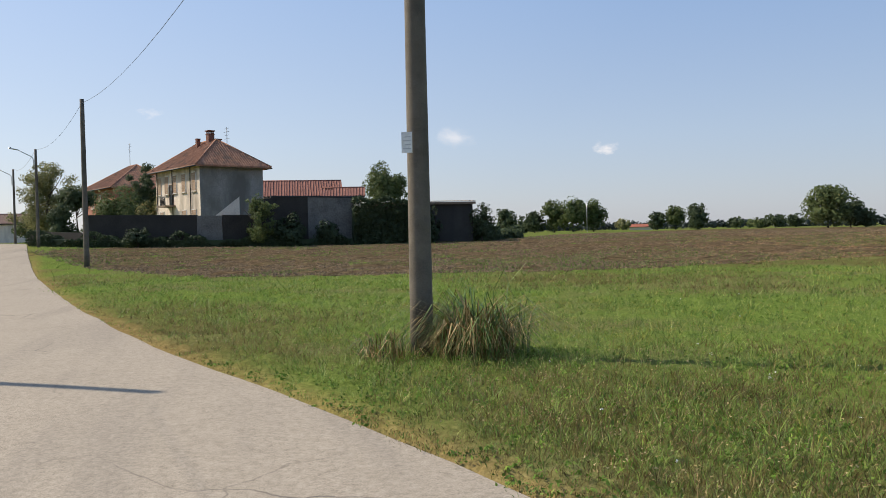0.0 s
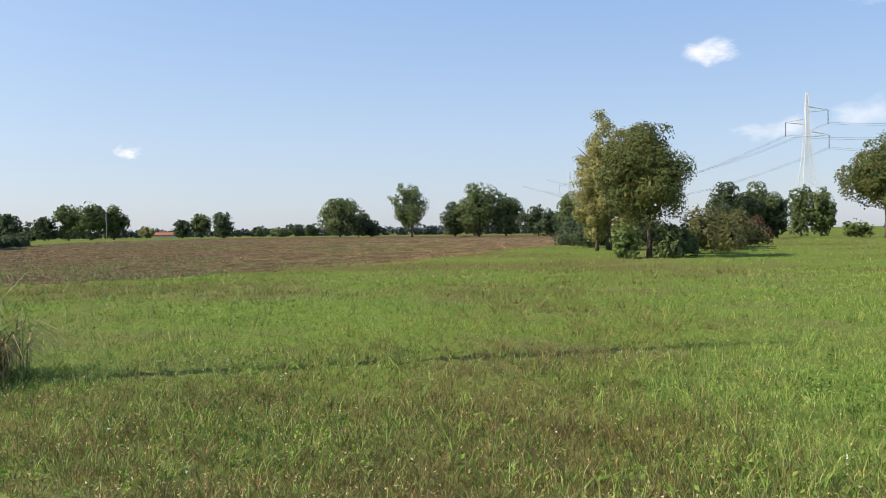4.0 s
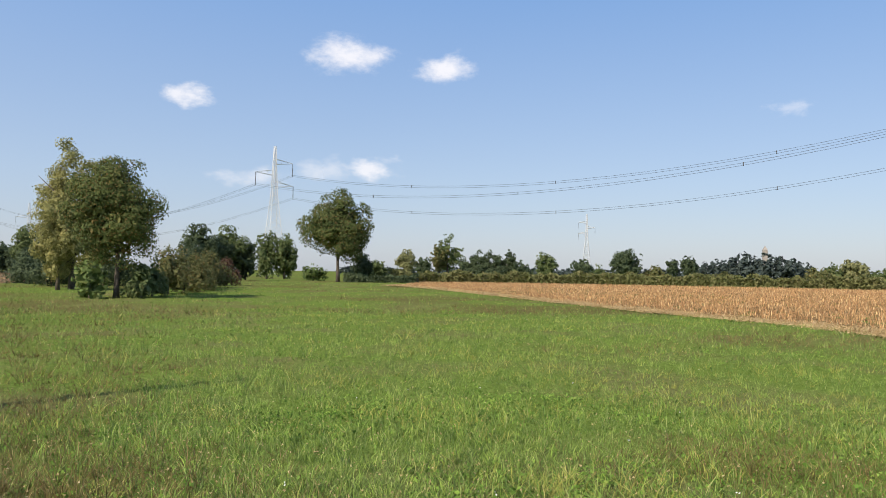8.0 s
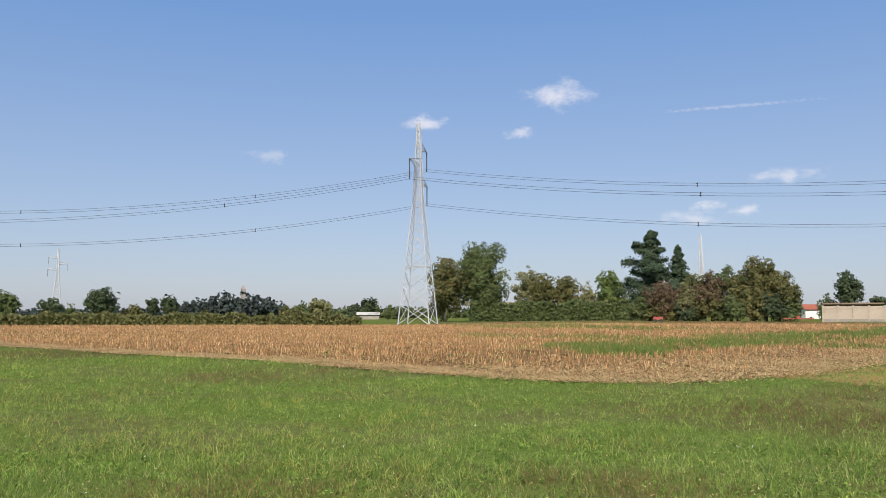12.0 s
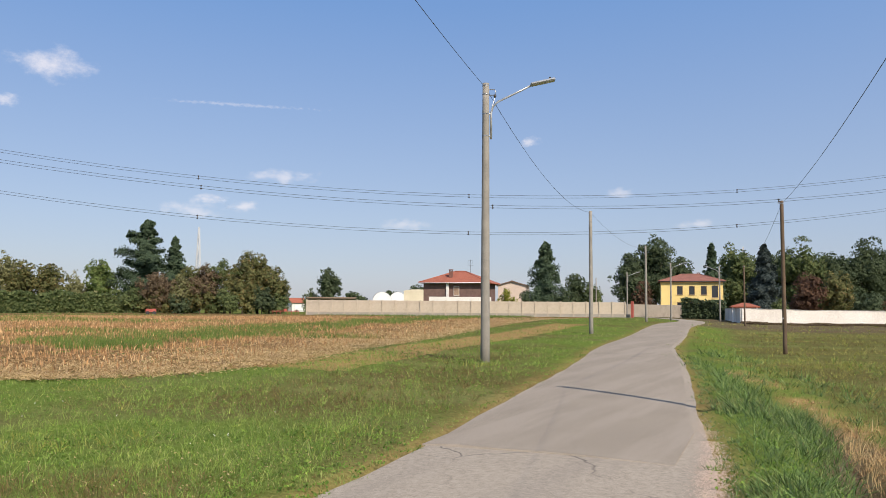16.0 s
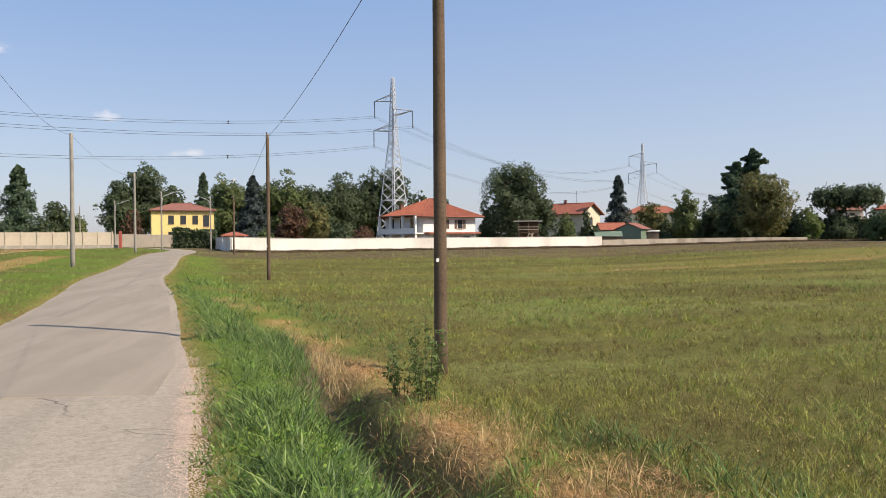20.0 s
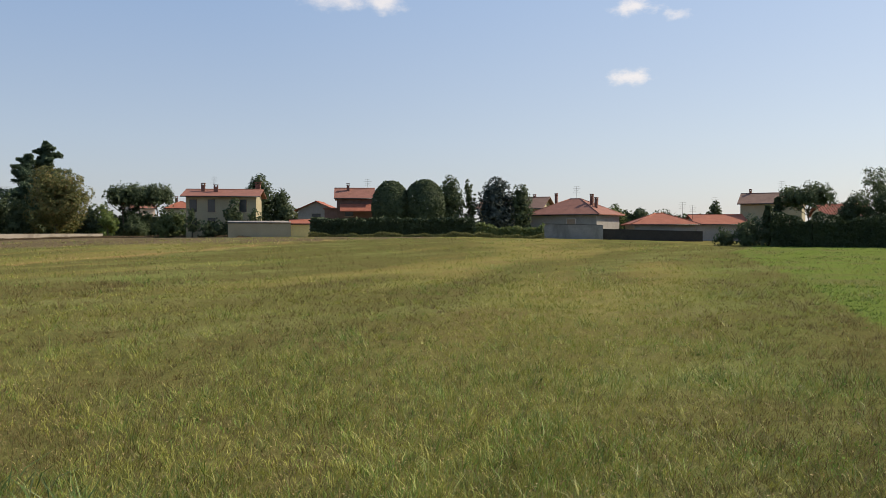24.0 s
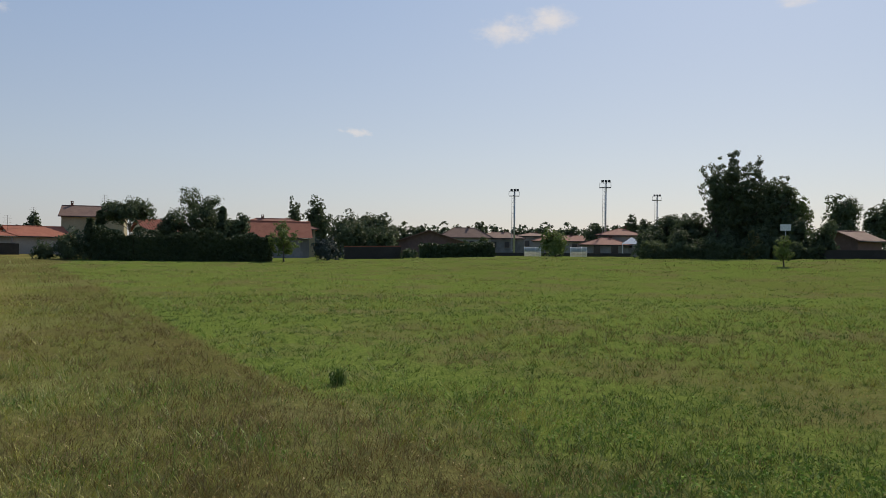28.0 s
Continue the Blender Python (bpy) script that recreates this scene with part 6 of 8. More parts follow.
for az, d, el, w, kind, mat in ((132.6, 148, 1.3, 6, "bush", "leaf_green"), (134.0, 147, 1.6, 6, "bush", "leaf_autumn"), (135.4, 146, 1.1, 5, "bush", "leaf_dark"), (136.8, 146, 1.7, 6, "bush", "leaf_autumn"),
                                (138.4, 145, 1.4, 6, "bush", "leaf_green"), (139.6, 146, 1.9, 6, "bush", "leaf_autumn"), (140.9, 146, 1.5, 5, "bush", "leaf_dark"), (142.1, 147, 1.0, 4, "bush", "leaf_green"),
                                (137.2, 147, 2.9, 7, "loose", "leaf_dry"), (133.8, 146, 2.3, 6, "loose", "leaf_dry"), (135.6, 146, 2.2, 5, "loose", "leaf_pale"), (138.8, 146, 2.6, 5, "loose", "leaf_autumn"), (140.6, 152, 3.4, 6, "loose", "leaf_green"), (142.2, 152, 1.9, 4, "loose", "leaf_dark")):
    tree(az, d, 1.6 + d * math.tan(radians(el)) - gz(*polar(az, d)), w, kind, mat, "shrub" if kind == "bush" else "tree", "olive and brownish tree of a thicket by the field", base=None if kind == "bush" else 1.0, group="thicket by the stubble field")
# overpass slab seen between the trees
ov = thing("overpass", spot(124.2, 205, facing(124.2)), "pale concrete road overpass behind trees", "bridge")
part("deck", boxed(-14, 8, -3, 3, 3.6, 4.5), "concrete_panel", ov)
for k in (-10, -2, 5):
    part("pier", boxed(k - 0.5, k + 0.5, -1, 1, -0.5, 3.6), "concrete_panel", ov)

# ---- houses beyond the lane
bh = house("brown brick house with orange hip roof and white base", 154.7, 152, facing(154.7) - 14, 11.5, 9.5, 6.1, 1.9, "hip", "brick_brown", "roof_red",
      [("s", 0.5, 4.4, 0.9, 1.5, "closed")], [(-1.0, -3.0, 6.2, 8.4, 0.6, 0.6)], [(1.5, 2, 7.5, 10.5)], 0.8, gutter="white_paint")
part("pillar", boxed(-1.35, -0.9, -5.15, -4.7, -0.5, 6.0), "plaster_white", bh)
wall_run("wall_base", [(152.5, 146.6), (156.9, 145.6)], [3.3, 3.3], 0.2, "plaster_white", "white rendered terrace wall below the brick house")
house("pale rendered house with low gable", 158.5, 190, facing(158.5) + 84, 9, 6.4, 6.6, 0.9, "gable", "plaster_pink", "roof_brown", [], [], [], 0.4)
house("yellow two-storey house with dull red roof", 170.5, 166, facing(170.5) + 3, 11.4, 8, 7.1, 1.3, "hip", "plaster_yellow", "roof_dull",
      [("s", u, z, 0.9, 1.5, "dark") for u in (-2.2, 0.0, 2.2) for z in (2.2, 5.3)] + [("s", 4.2, 5.1, 1.0, 2.1, "dark")], [(1.5, 0.5, 7.6, 8.9, 0.5, 0.5)], [], 0.5)
for az, r, d in ((149.2, 2.35, 205), (150.3, 2.1, 207)):
    tp = thing("polytunnel", spot(az, d, facing(az)), "white plastic greenhouse tunnel behind the panel wall", "greenhouse", "greenhouse tunnels")
    zc = 1.6 + d * math.tan(radians(1.17)) - gz(*polar(az, d)) - r
    prof = [(r, -0.3)] + [(r * math.cos(a), zc + r * math.sin(a)) for a in np.linspace(0, math.pi, 15)] + [(-r, -0.3)]
    bm = bmesh.new()
    rows_ = [[bm.verts.new((x, y, z)) for x, z in prof] for y in (-6, -3, 0, 3, 6)]
    for ra, rb in zip(rows_, rows_[1:]):
        for i in range(len(ra) - 1):
            bm.faces.new((ra[i], ra[i + 1], rb[i + 1], rb[i]))
    bm.faces.new(rows_[0])
    bm.faces.new(rows_[-1][::-1])
    part("cover", bm, "white_paint", tp)
    for y in (-6.02, 0, 6.02):
        bm = bmesh.new()
        tube(bm, [(x * 1.01, y, z) for x, z in prof], [0.05] * len(prof), 4)
        part("hoop", bm, "galvanised", tp)
st = thing("store", spot(151.65, 175, facing(151.65)), "cream rendered farm store with low curved roof", "outbuilding")
zt = 1.6 + 175 * math.tan(radians(1.36)) - gz(*polar(151.65, 175))
part("wall", boxed(-2.75, 2.75, -4, 4, -0.5, zt - 0.35), "plaster_cream", st)
bm = bmesh.new()
prof = [(-2.85, zt - 0.5)] + [(2.85 * math.sin(a), zt - 0.4 + 0.4 * math.cos(a)) for a in np.linspace(-1.3, 1.3, 9)] + [(2.85, zt - 0.5)]
ra, rb = ([bm.verts.new((x, y, z)) for x, z in prof] for y in (-4.1, 4.1))
for i in range(len(ra) - 1):
    bm.faces.new((ra[i], ra[i + 1], rb[i + 1], rb[i]))
bm.faces.new(ra)
bm.faces.new(rb[::-1])
part("roof", bm, "plaster_cream", st)
fs = thing("shed", spot(145.65, 139, facing(145.65)), "long low open shed with dark flat roof behind the wall", "shed")
for x in (-3.8, -1.3, 1.3, 3.8):
    part("post", boxed(x - 0.09, x + 0.09, -0.1, 0.1, -0.4, 2.75), "timber_shed", fs)
part("roof", boxed(-4.2, 4.2, -0.6, 3.6, 2.72, 2.95), "timber_shed", fs)
part("back_wall", boxed(-4.0, 4.0, 3.2, 3.4, -0.4, 2.72), "timber_shed", fs)
# white van half hidden in the yard
vn = thing("van", spot(143.6, 240, facing(143.6)), "white panel van parked in the far yard", "van")
bm = boxed(-2.2, 2.2, -0.9, 0.9, 0.35, 1.25, bevel=0.12)
box(bm, -2.15, 0.9, -0.85, 0.85, 1.2, 2.1, bevel=0.12)
part("body", bm, "white_paint", vn)
part("windscreen", boxed(0.88, 1.3, -0.7, 0.7, 1.28, 1.9), "window_glass", vn)
for x in (-1.4, 1.4):
    for y in (-0.85, 0.85):
        bm = bmesh.new()
        tube(bm, [(x, y - 0.1, 0.33), (x, y + 0.1, 0.33)], [0.33, 0.33], 14)
        part("wheel", bm, "dark_metal", vn)
# farm machinery left at the field's end
hw = thing("harrow", spot(142.5, 136, facing(142.5)), "low red farm harrow standing in the grass", "farm machine")
part("frame", boxed(-2.2, 2.2, -0.5, -0.38, 0.5, 0.62), "metal_red", hw)
part("beam", boxed(-2.2, 2.2, 0.38, 0.5, 0.5, 0.62), "metal_red", hw)
part("hitch", boxed(-0.25, 0.25, -1.2, -0.5, 0.5, 0.95), "metal_red", hw)
for x in (-2.0, -1.4, -0.8, -0.2, 0.4, 1.0, 1.6, 2.1):
    bm = bmesh.new()
    tube(bm, [(x, -0.44, 0.55), (x, -0.3, 0.3), (x, -0.42, -0.08)], [0.05, 0.045, 0.03], 5)
    part("tine", bm, "metal_red", hw)
tl = thing("trailer", spot(133.7, 128, facing(133.7)), "small orange-red trailer at the far field edge", "trailer")
part("body", boxed(-0.75, 0.75, -0.5, 0.5, 0.35, 0.85, bevel=0.05), "metal_red", tl)
for x in (-0.45, 0.45):
    bm = bmesh.new()
    tube(bm, [(x, -0.62, 0.25), (x, -0.5, 0.25)], [0.28, 0.28], 12)
    part("wheel", bm, "dark_metal", tl)
rp = thing("gatepost", spot(166.63, 129), "rust-red gate post at the end of the panel wall", "post")
part("shaft", boxed(-0.2, 0.2, -0.2, 0.2, -0.3, 2.5, bevel=0.03), "metal_red", rp)
house("small cottage with red roof far along the field", 143.2, 260, facing(143) + 30, 5, 4, 2.8, 1.2, "gable", "plaster_white", "roof_red", [], [], [], 0.3)
# white garden wall, villa and what stands behind it
wall_run("wall_white", [(172.7, 150), (173.7, 114), (186, 127), (199.45, 150)], [1.95, 1.95, 1.9, 1.9], 0.3, "plaster_wall", "long white rendered garden wall", 0.06, "fibre_cement")
wall_run("wall_grey", [(199.5, 150), (206, 158), (212.6, 166)], [1.3, 1.1, 0.75], 0.25, "concrete_panel", "low grey concrete garden wall")
hedge([(173.9, 111.5), (178, 115), (186, 124.4), (192, 134), (199.4, 146), (206, 153), (213, 161), (218, 150), (222, 130)], 0.16, 3.4, "leaf_dry", "brown dry weeds along the garden wall", "weeds", 0.12, 0.03)
vi = house("white villa with red hip roof and corner loggia", 187.45, 143, facing(187.45) + 36, 11.2, 11.6, 5.9, 2.8, "hip", "plaster_white", "roof_red",
           [("s", u, 4.2, 1.1, 1.5, "shutter") for u in (-1.4, 2.2)] + [("s", 0.6, 1.4, 1.6, 1.2, "dark"), ("s", 3.6, 1.5, 1.2, 1.1, "dark"), ("s", -3.4, 1.2, 1.2, 1.2, "dark"),
            ("w", -3.6, 4.1, 1.1, 2.1, "dark"), ("w", -0.4, 4.1, 1.1, 2.1, "dark"), ("w", 2.8, 4.1, 1.1, 2.1, "dark"), ("w", 0.4, 1.4, 1.3, 1.3, "dark")],
           [(1.6, 1.6, 7.2, 9.0, 0.8, 0.7), (-3.6, 3.6, 6.6, 8.0, 0.6, 0.6)], [(-1, 2, 7.6, 10.4)], 1.15, "villa", 0.34)
part("canopy", boxed(-5.4, 5.7, -7.2, -5.8, 2.6, 2.85), "roof_red", vi, "red tiled ground-floor canopy")
part("terrace_slab", boxed(-7.3, -5.6, -5.8, 5.8, 2.55, 2.8), "plaster_white", vi)
for v in (-5.5, -1.8, 1.9, 5.5):
    part("pillar", boxed(-7.2, -6.8, v - 0.2, v + 0.2, -0.5, 5.6), "plaster_white", vi)
part("parapet", boxed(-7.28, -7.16, -5.3, 5.3, 2.8, 3.55), "plaster_white", vi)
part("loggia_soffit", boxed(-7.3, -5.6, -5.8, 5.8, 5.6, 5.75), "timber_shed", vi)
cp = thing("carport", spot(173.9, 122, facing(173.9)), "small open shelter with red roof", "carport")
part("roof", quad_roof(3.6, 3, 2.2, 0.45, 0.2, "hip"), "roof_red", cp)
for sx_, sy_ in ((-1.6, -1.3), (1.6, -1.3), (-1.6, 1.3), (1.6, 1.3)):
    part("post", boxed(sx_ - 0.08, sx_ + 0.08, sy_ - 0.08, sy_ + 0.08, -0.3, 2.2), "white_paint", cp)
th = thing("treehouse", spot(194.4, 155, facing(194.4)), "raised wooden lookout hut with stairs and railing", "treehouse")
part("roof", boxed(-2.9, 2.6, -1.6, 1.6, 4.9, 5.05), "fibre_cement", th)
part("floor", boxed(-1.9, 1.9, -1.4, 1.4, 2.7, 2.85), "shutter_dark", th)
part("back_wall", boxed(-1.8, 1.8, 1.2, 1.3, 0.4, 4.9), "shutter_dark", th)
part("side_panel", boxed(-1.85, -1.75, -1.3, 1.2, 2.85, 4.9), "shutter_dark", th)
for x in (-1.8, 0, 1.8):
    for y in (-1.3, 1.2):
        part("post", boxed(x - 0.07, x + 0.07, y - 0.07, y + 0.07, -0.3, 4.9), "timber_shed", th)
for z in (3.3, 3.8):
    part("rail", boxed(-1.9, 1.9, -1.42, -1.34, z, z + 0.12), "timber_light", th)
for a, b in (((-1.2, -1.6, 0), (0.2, -1.5, 2.7)), ((-0.5, -1.6, 0), (0.9, -1.5, 2.7)), ((1.9, -1.5, 0.2), (0.4, -1.5, 2.6))):
    bm = bmesh.new()
    strut(bm, a, b, 0.16)
    part("stringer", bm, "timber_light", th)
house("cream two-storey house with red gables", 197.5, 192, facing(197.5) - 30, 9.5, 8.5, 7.4, 2.2, "gable", "plaster_cream", "roof_red",
      [("s", 1.5, 5.2, 1.2, 1.6, "dark"), ("e", 0, 5.4, 1.2, 1.6, "dark")], [(-2, 0, 8.6, 10.6)], [(1, 0, 9.4, 12.6)], 0.8)
house("low cottage with red tiled roof", 200.1, 178, facing(200) + 15, 5.5, 5, 3.3, 1.3, "gable", "plaster_pink", "roof_red", [], [], [], 0.3, "outbuilding")
house("garden shed with dark green roof", 199.9, 161, facing(200) + 5, 4.8, 3.2, 1.9, 0.7, "gable", "timber_shed", "metal_green", [], [], [], 0.25, "shed")
house("green boarded shed with red roof", 201.6, 166, facing(201) + 70, 5.4, 5.0, 3.2, 1.0, "gable", "metal_green", "roof_dull", [], [], [], 0.3, "shed")
house("small timber store with flat roof", 202.8, 167, facing(203), 3.0, 2.4, 2.5, 0.15, "gable", "timber_shed", "fibre_cement", [], [], [], 0.15, "shed")
house("long red-roofed building far behind trees", 202.9, 262, facing(203), 17, 9, 9.0, 2.0, "hip", "plaster_cream", "roof_red", [], [(-3, 0, 10, 11.8)], [], 0.6)
house("pink house glimpsed behind pines", 214.8, 215, facing(215) + 20, 6, 6, 7.0, 1.8, "gable", "plaster_pink", "roof_dull", [], [], [], 0.4)
house("red-roofed house behind the garden", 217.5, 190, facing(217.5), 6.5, 6, 6.2, 1.4, "hip", "plaster_cream", "roof_red", [], [(-1, 0, 7, 8.9, 0.6, 0.6)], [], 0.4)
for run, h in (([(186, 190), (193, 196), (200, 196)], 2.6), ([(200, 190), (206, 192), (212, 192), (218, 194)], 3.4), ([(222, 172), (228, 178)], 2.6), ([(236, 184), (242, 190), (249, 200)], 2.8), ([(268, 188), (276, 186), (284, 186)], 2.8), ([(284, 236), (290, 236), (297, 230)], 3.2)):
    hedge(run, h, 3.0, "leaf_dark", "dark garden hedge behind the houses", "hedge", 0.3, 0.5)
# ---- houses south-west
# backlit fronts: their shade is put into the plaster colours
house("cream two-storey house with low red roof", 220.35, 146, facing(220.35) - 9, 11.6, 8, 7.0, 1.1, "gable", "plaster_cream_shaded", "roof_dull",
           [("s", u, 5.3, 1.1, 2.0, "dark") for u in (-4.6, -1.6, 3.6)] + [("s", u, 2.2, 1.1, 2.0, "dark") for u in (-4.6, -1.6)], [(-3.4, -1.4, 7.2, 9.3, 0.6, 0.6), (-1.2, -1.8, 7.2, 9.0, 0.7, 0.6), (5.6, 0.6, 7.6, 9.6, 0.9, 0.7)], [(-2, 1, 7.9, 10.6)], 0.8)
house("long low grey rendered garage", 222.65, 132, facing(222.65), 9.6, 4, 2.2, 0.12, "gable", "plaster_cream_shaded", "plinth", [], [], [], 0.05, "garage")
house("small yellow lean-to with red roof", 225.4, 132, facing(225.4), 3.0, 3, 2.0, 0.5, "gable", "plaster_yellow", "roof_red", [], [], [], 0.2, "shed")
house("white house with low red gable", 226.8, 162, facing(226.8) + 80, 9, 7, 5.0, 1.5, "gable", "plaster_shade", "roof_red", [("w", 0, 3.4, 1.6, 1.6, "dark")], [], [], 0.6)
sr = house("dark brick house with stepped red roofs", 229.2, 150, facing(229.2), 6.4, 7, 6.9, 1.7, "gable", "brick_brown", "roof_dull", [("s", -1, 4.4, 1.4, 1.6, "dark")], [(-1.2, -1, 7.4, 9.6, 0.5, 0.5)], [(2.4, 0, 8.2, 10.5)], 0.5)
bm = boxed(-2.6, 3.4, -5.6, -3.4, 4.3, 4.5)
for v in bm.verts:
    v.co.z += (v.co.y + 5.6) * 0.62
part("lower_roof", bm, "roof_red", sr)
part("wing", boxed(-5.4, -3.2, -3.0, 2.0, -0.6, 4.9), "brick_brown", sr)
part("wing_roof", boxed(-5.7, -3.0, -3.4, 2.3, 4.9, 5.1), "roof_dull", sr)
house("cream house with many chimneys behind cypresses", 240.6, 172, facing(240.6) - 18, 13, 9, 6.0, 2.0, "gable", "plaster_cream_shaded", "roof_brown", [("s", 4, 4.0, 1.4, 1.6, "dark"), ("e", 0, 4, 1.4, 1.6, "dark")],
      [(-3, 0, 7.6, 9.2, 0.5, 0.5), (2, -1, 7.4, 9.1, 0.6, 0.6), (4, 0, 7.4, 8.8, 0.5, 0.5)], [(0, 1, 8, 10.6)], 0.9)
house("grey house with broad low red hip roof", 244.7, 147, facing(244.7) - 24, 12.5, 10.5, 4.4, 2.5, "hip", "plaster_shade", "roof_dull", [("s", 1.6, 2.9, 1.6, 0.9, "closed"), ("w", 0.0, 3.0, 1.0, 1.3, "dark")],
      [(-4.2, 1.0, 5.0, 8.2, 0.42, 0.42), (3.6, -1.0, 5.4, 7.8, 0.5, 0.5), (4.6, -1.4, 5.2, 7.2, 0.5, 0.5)], [(0, 0.6, 6.2, 9.4)], 0.8)
# low walls reuse the farm's concrete, whose colour has shade put into it
wall_run("wall_grey", [(237.7, 126), (242.5, 128)], [1.0, 1.0], 0.2, "concrete_shaded", "low dark garden wall")
wall_run("wall_front", [(242.5, 132), (246.6, 134)], [2.3, 2.3], 0.25, "plaster_grey", "grey rendered garden wall", 0.08, "dark_metal")
wall_run("wall_low", [(246.6, 136), (253.2, 142)], [1.7, 1.7], 0.25, "concrete_shaded", "dark low garden wall", 0.06, "dark_metal")
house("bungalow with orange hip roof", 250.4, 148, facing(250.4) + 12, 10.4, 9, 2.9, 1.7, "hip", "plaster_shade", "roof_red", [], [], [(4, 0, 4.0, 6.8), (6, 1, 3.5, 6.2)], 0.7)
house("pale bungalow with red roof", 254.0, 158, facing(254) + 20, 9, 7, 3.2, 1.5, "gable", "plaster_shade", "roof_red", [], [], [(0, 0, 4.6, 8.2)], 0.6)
house("tall house with tiled gable, walls in shade tone", 257.6, 164, facing(257.6) - 6, 10.5, 8, 7.0, 1.8, "gable", "plaster_cream_shaded", "roof_brown", [], [(-4, 0, 8, 9.8, 0.4, 0.4)], [(1.5, 0, 8.6, 11.2)], 0.5)
house("house with red pantile roof behind the hedge", 261.6, 140, facing(261.6) + 20, 7, 6, 4.2, 1.6, "gable", "plaster_cream", "roof_red", [], [], [], 0.4, ribs=0.4)
house("wide house with broad red roof", 269.0, 158, facing(269), 15.5, 9, 5.4, 1.7, "hip", "plaster_cream_shaded", "roof_dull", [("s", 6.8, 4.4, 0.8, 1.4, "dark")], [(-2, 0, 6.6, 8.0, 0.5, 0.5)], [], 0.6)
house("front wing with red tiled gable roof", 269.4, 140, facing(269.4) + 4, 9.5, 7, 3.6, 2.4, "gable", "plaster_grey", "roof_red", [], [], [], 0.5)
wall_run("wall_red", [(273.9, 118), (277.9, 119)], [1.75, 1.75], 0.25, "concrete_shaded", "dark garden wall with red tile coping", 0.14, "roof_red")
house("long low house with brown gable roof", 279.9, 150, facing(279.9) + 90, 9, 11, 2.8, 1.8, "gable", "brick_brown", "roof_brown", [], [], [], 0.7)
tree(254.7, 107, 2.3, 3.0, "bush", "leaf_dark", "shrub", "dark shrub before the uneven hedge", leaf=0.2)
tree(256.0, 106.5, 3.1, 3.0, "bush", "leaf_dark", "shrub", "tall dark shrub before the uneven hedge", leaf=0.2)
tree(257.3, 106, 4.9, 2.6, "cone", "leaf_dark", "tree", "dark conical tree at the hedge's end", leaf=0.2)
hedge([(257.6, 105), (260, 104), (264, 104), (268.9, 105)], 3.3, 2.6, "leaf_dark_shaded", "tall dense dark hedge with uneven top", "hedge", 0.2, 0.3)
hedge([(279.2, 122), (284.5, 124)], 1.9, 1.8, "leaf_dark_shaded", "clipped dark hedge beside the pitch", "hedge", 0.28, 0.06)
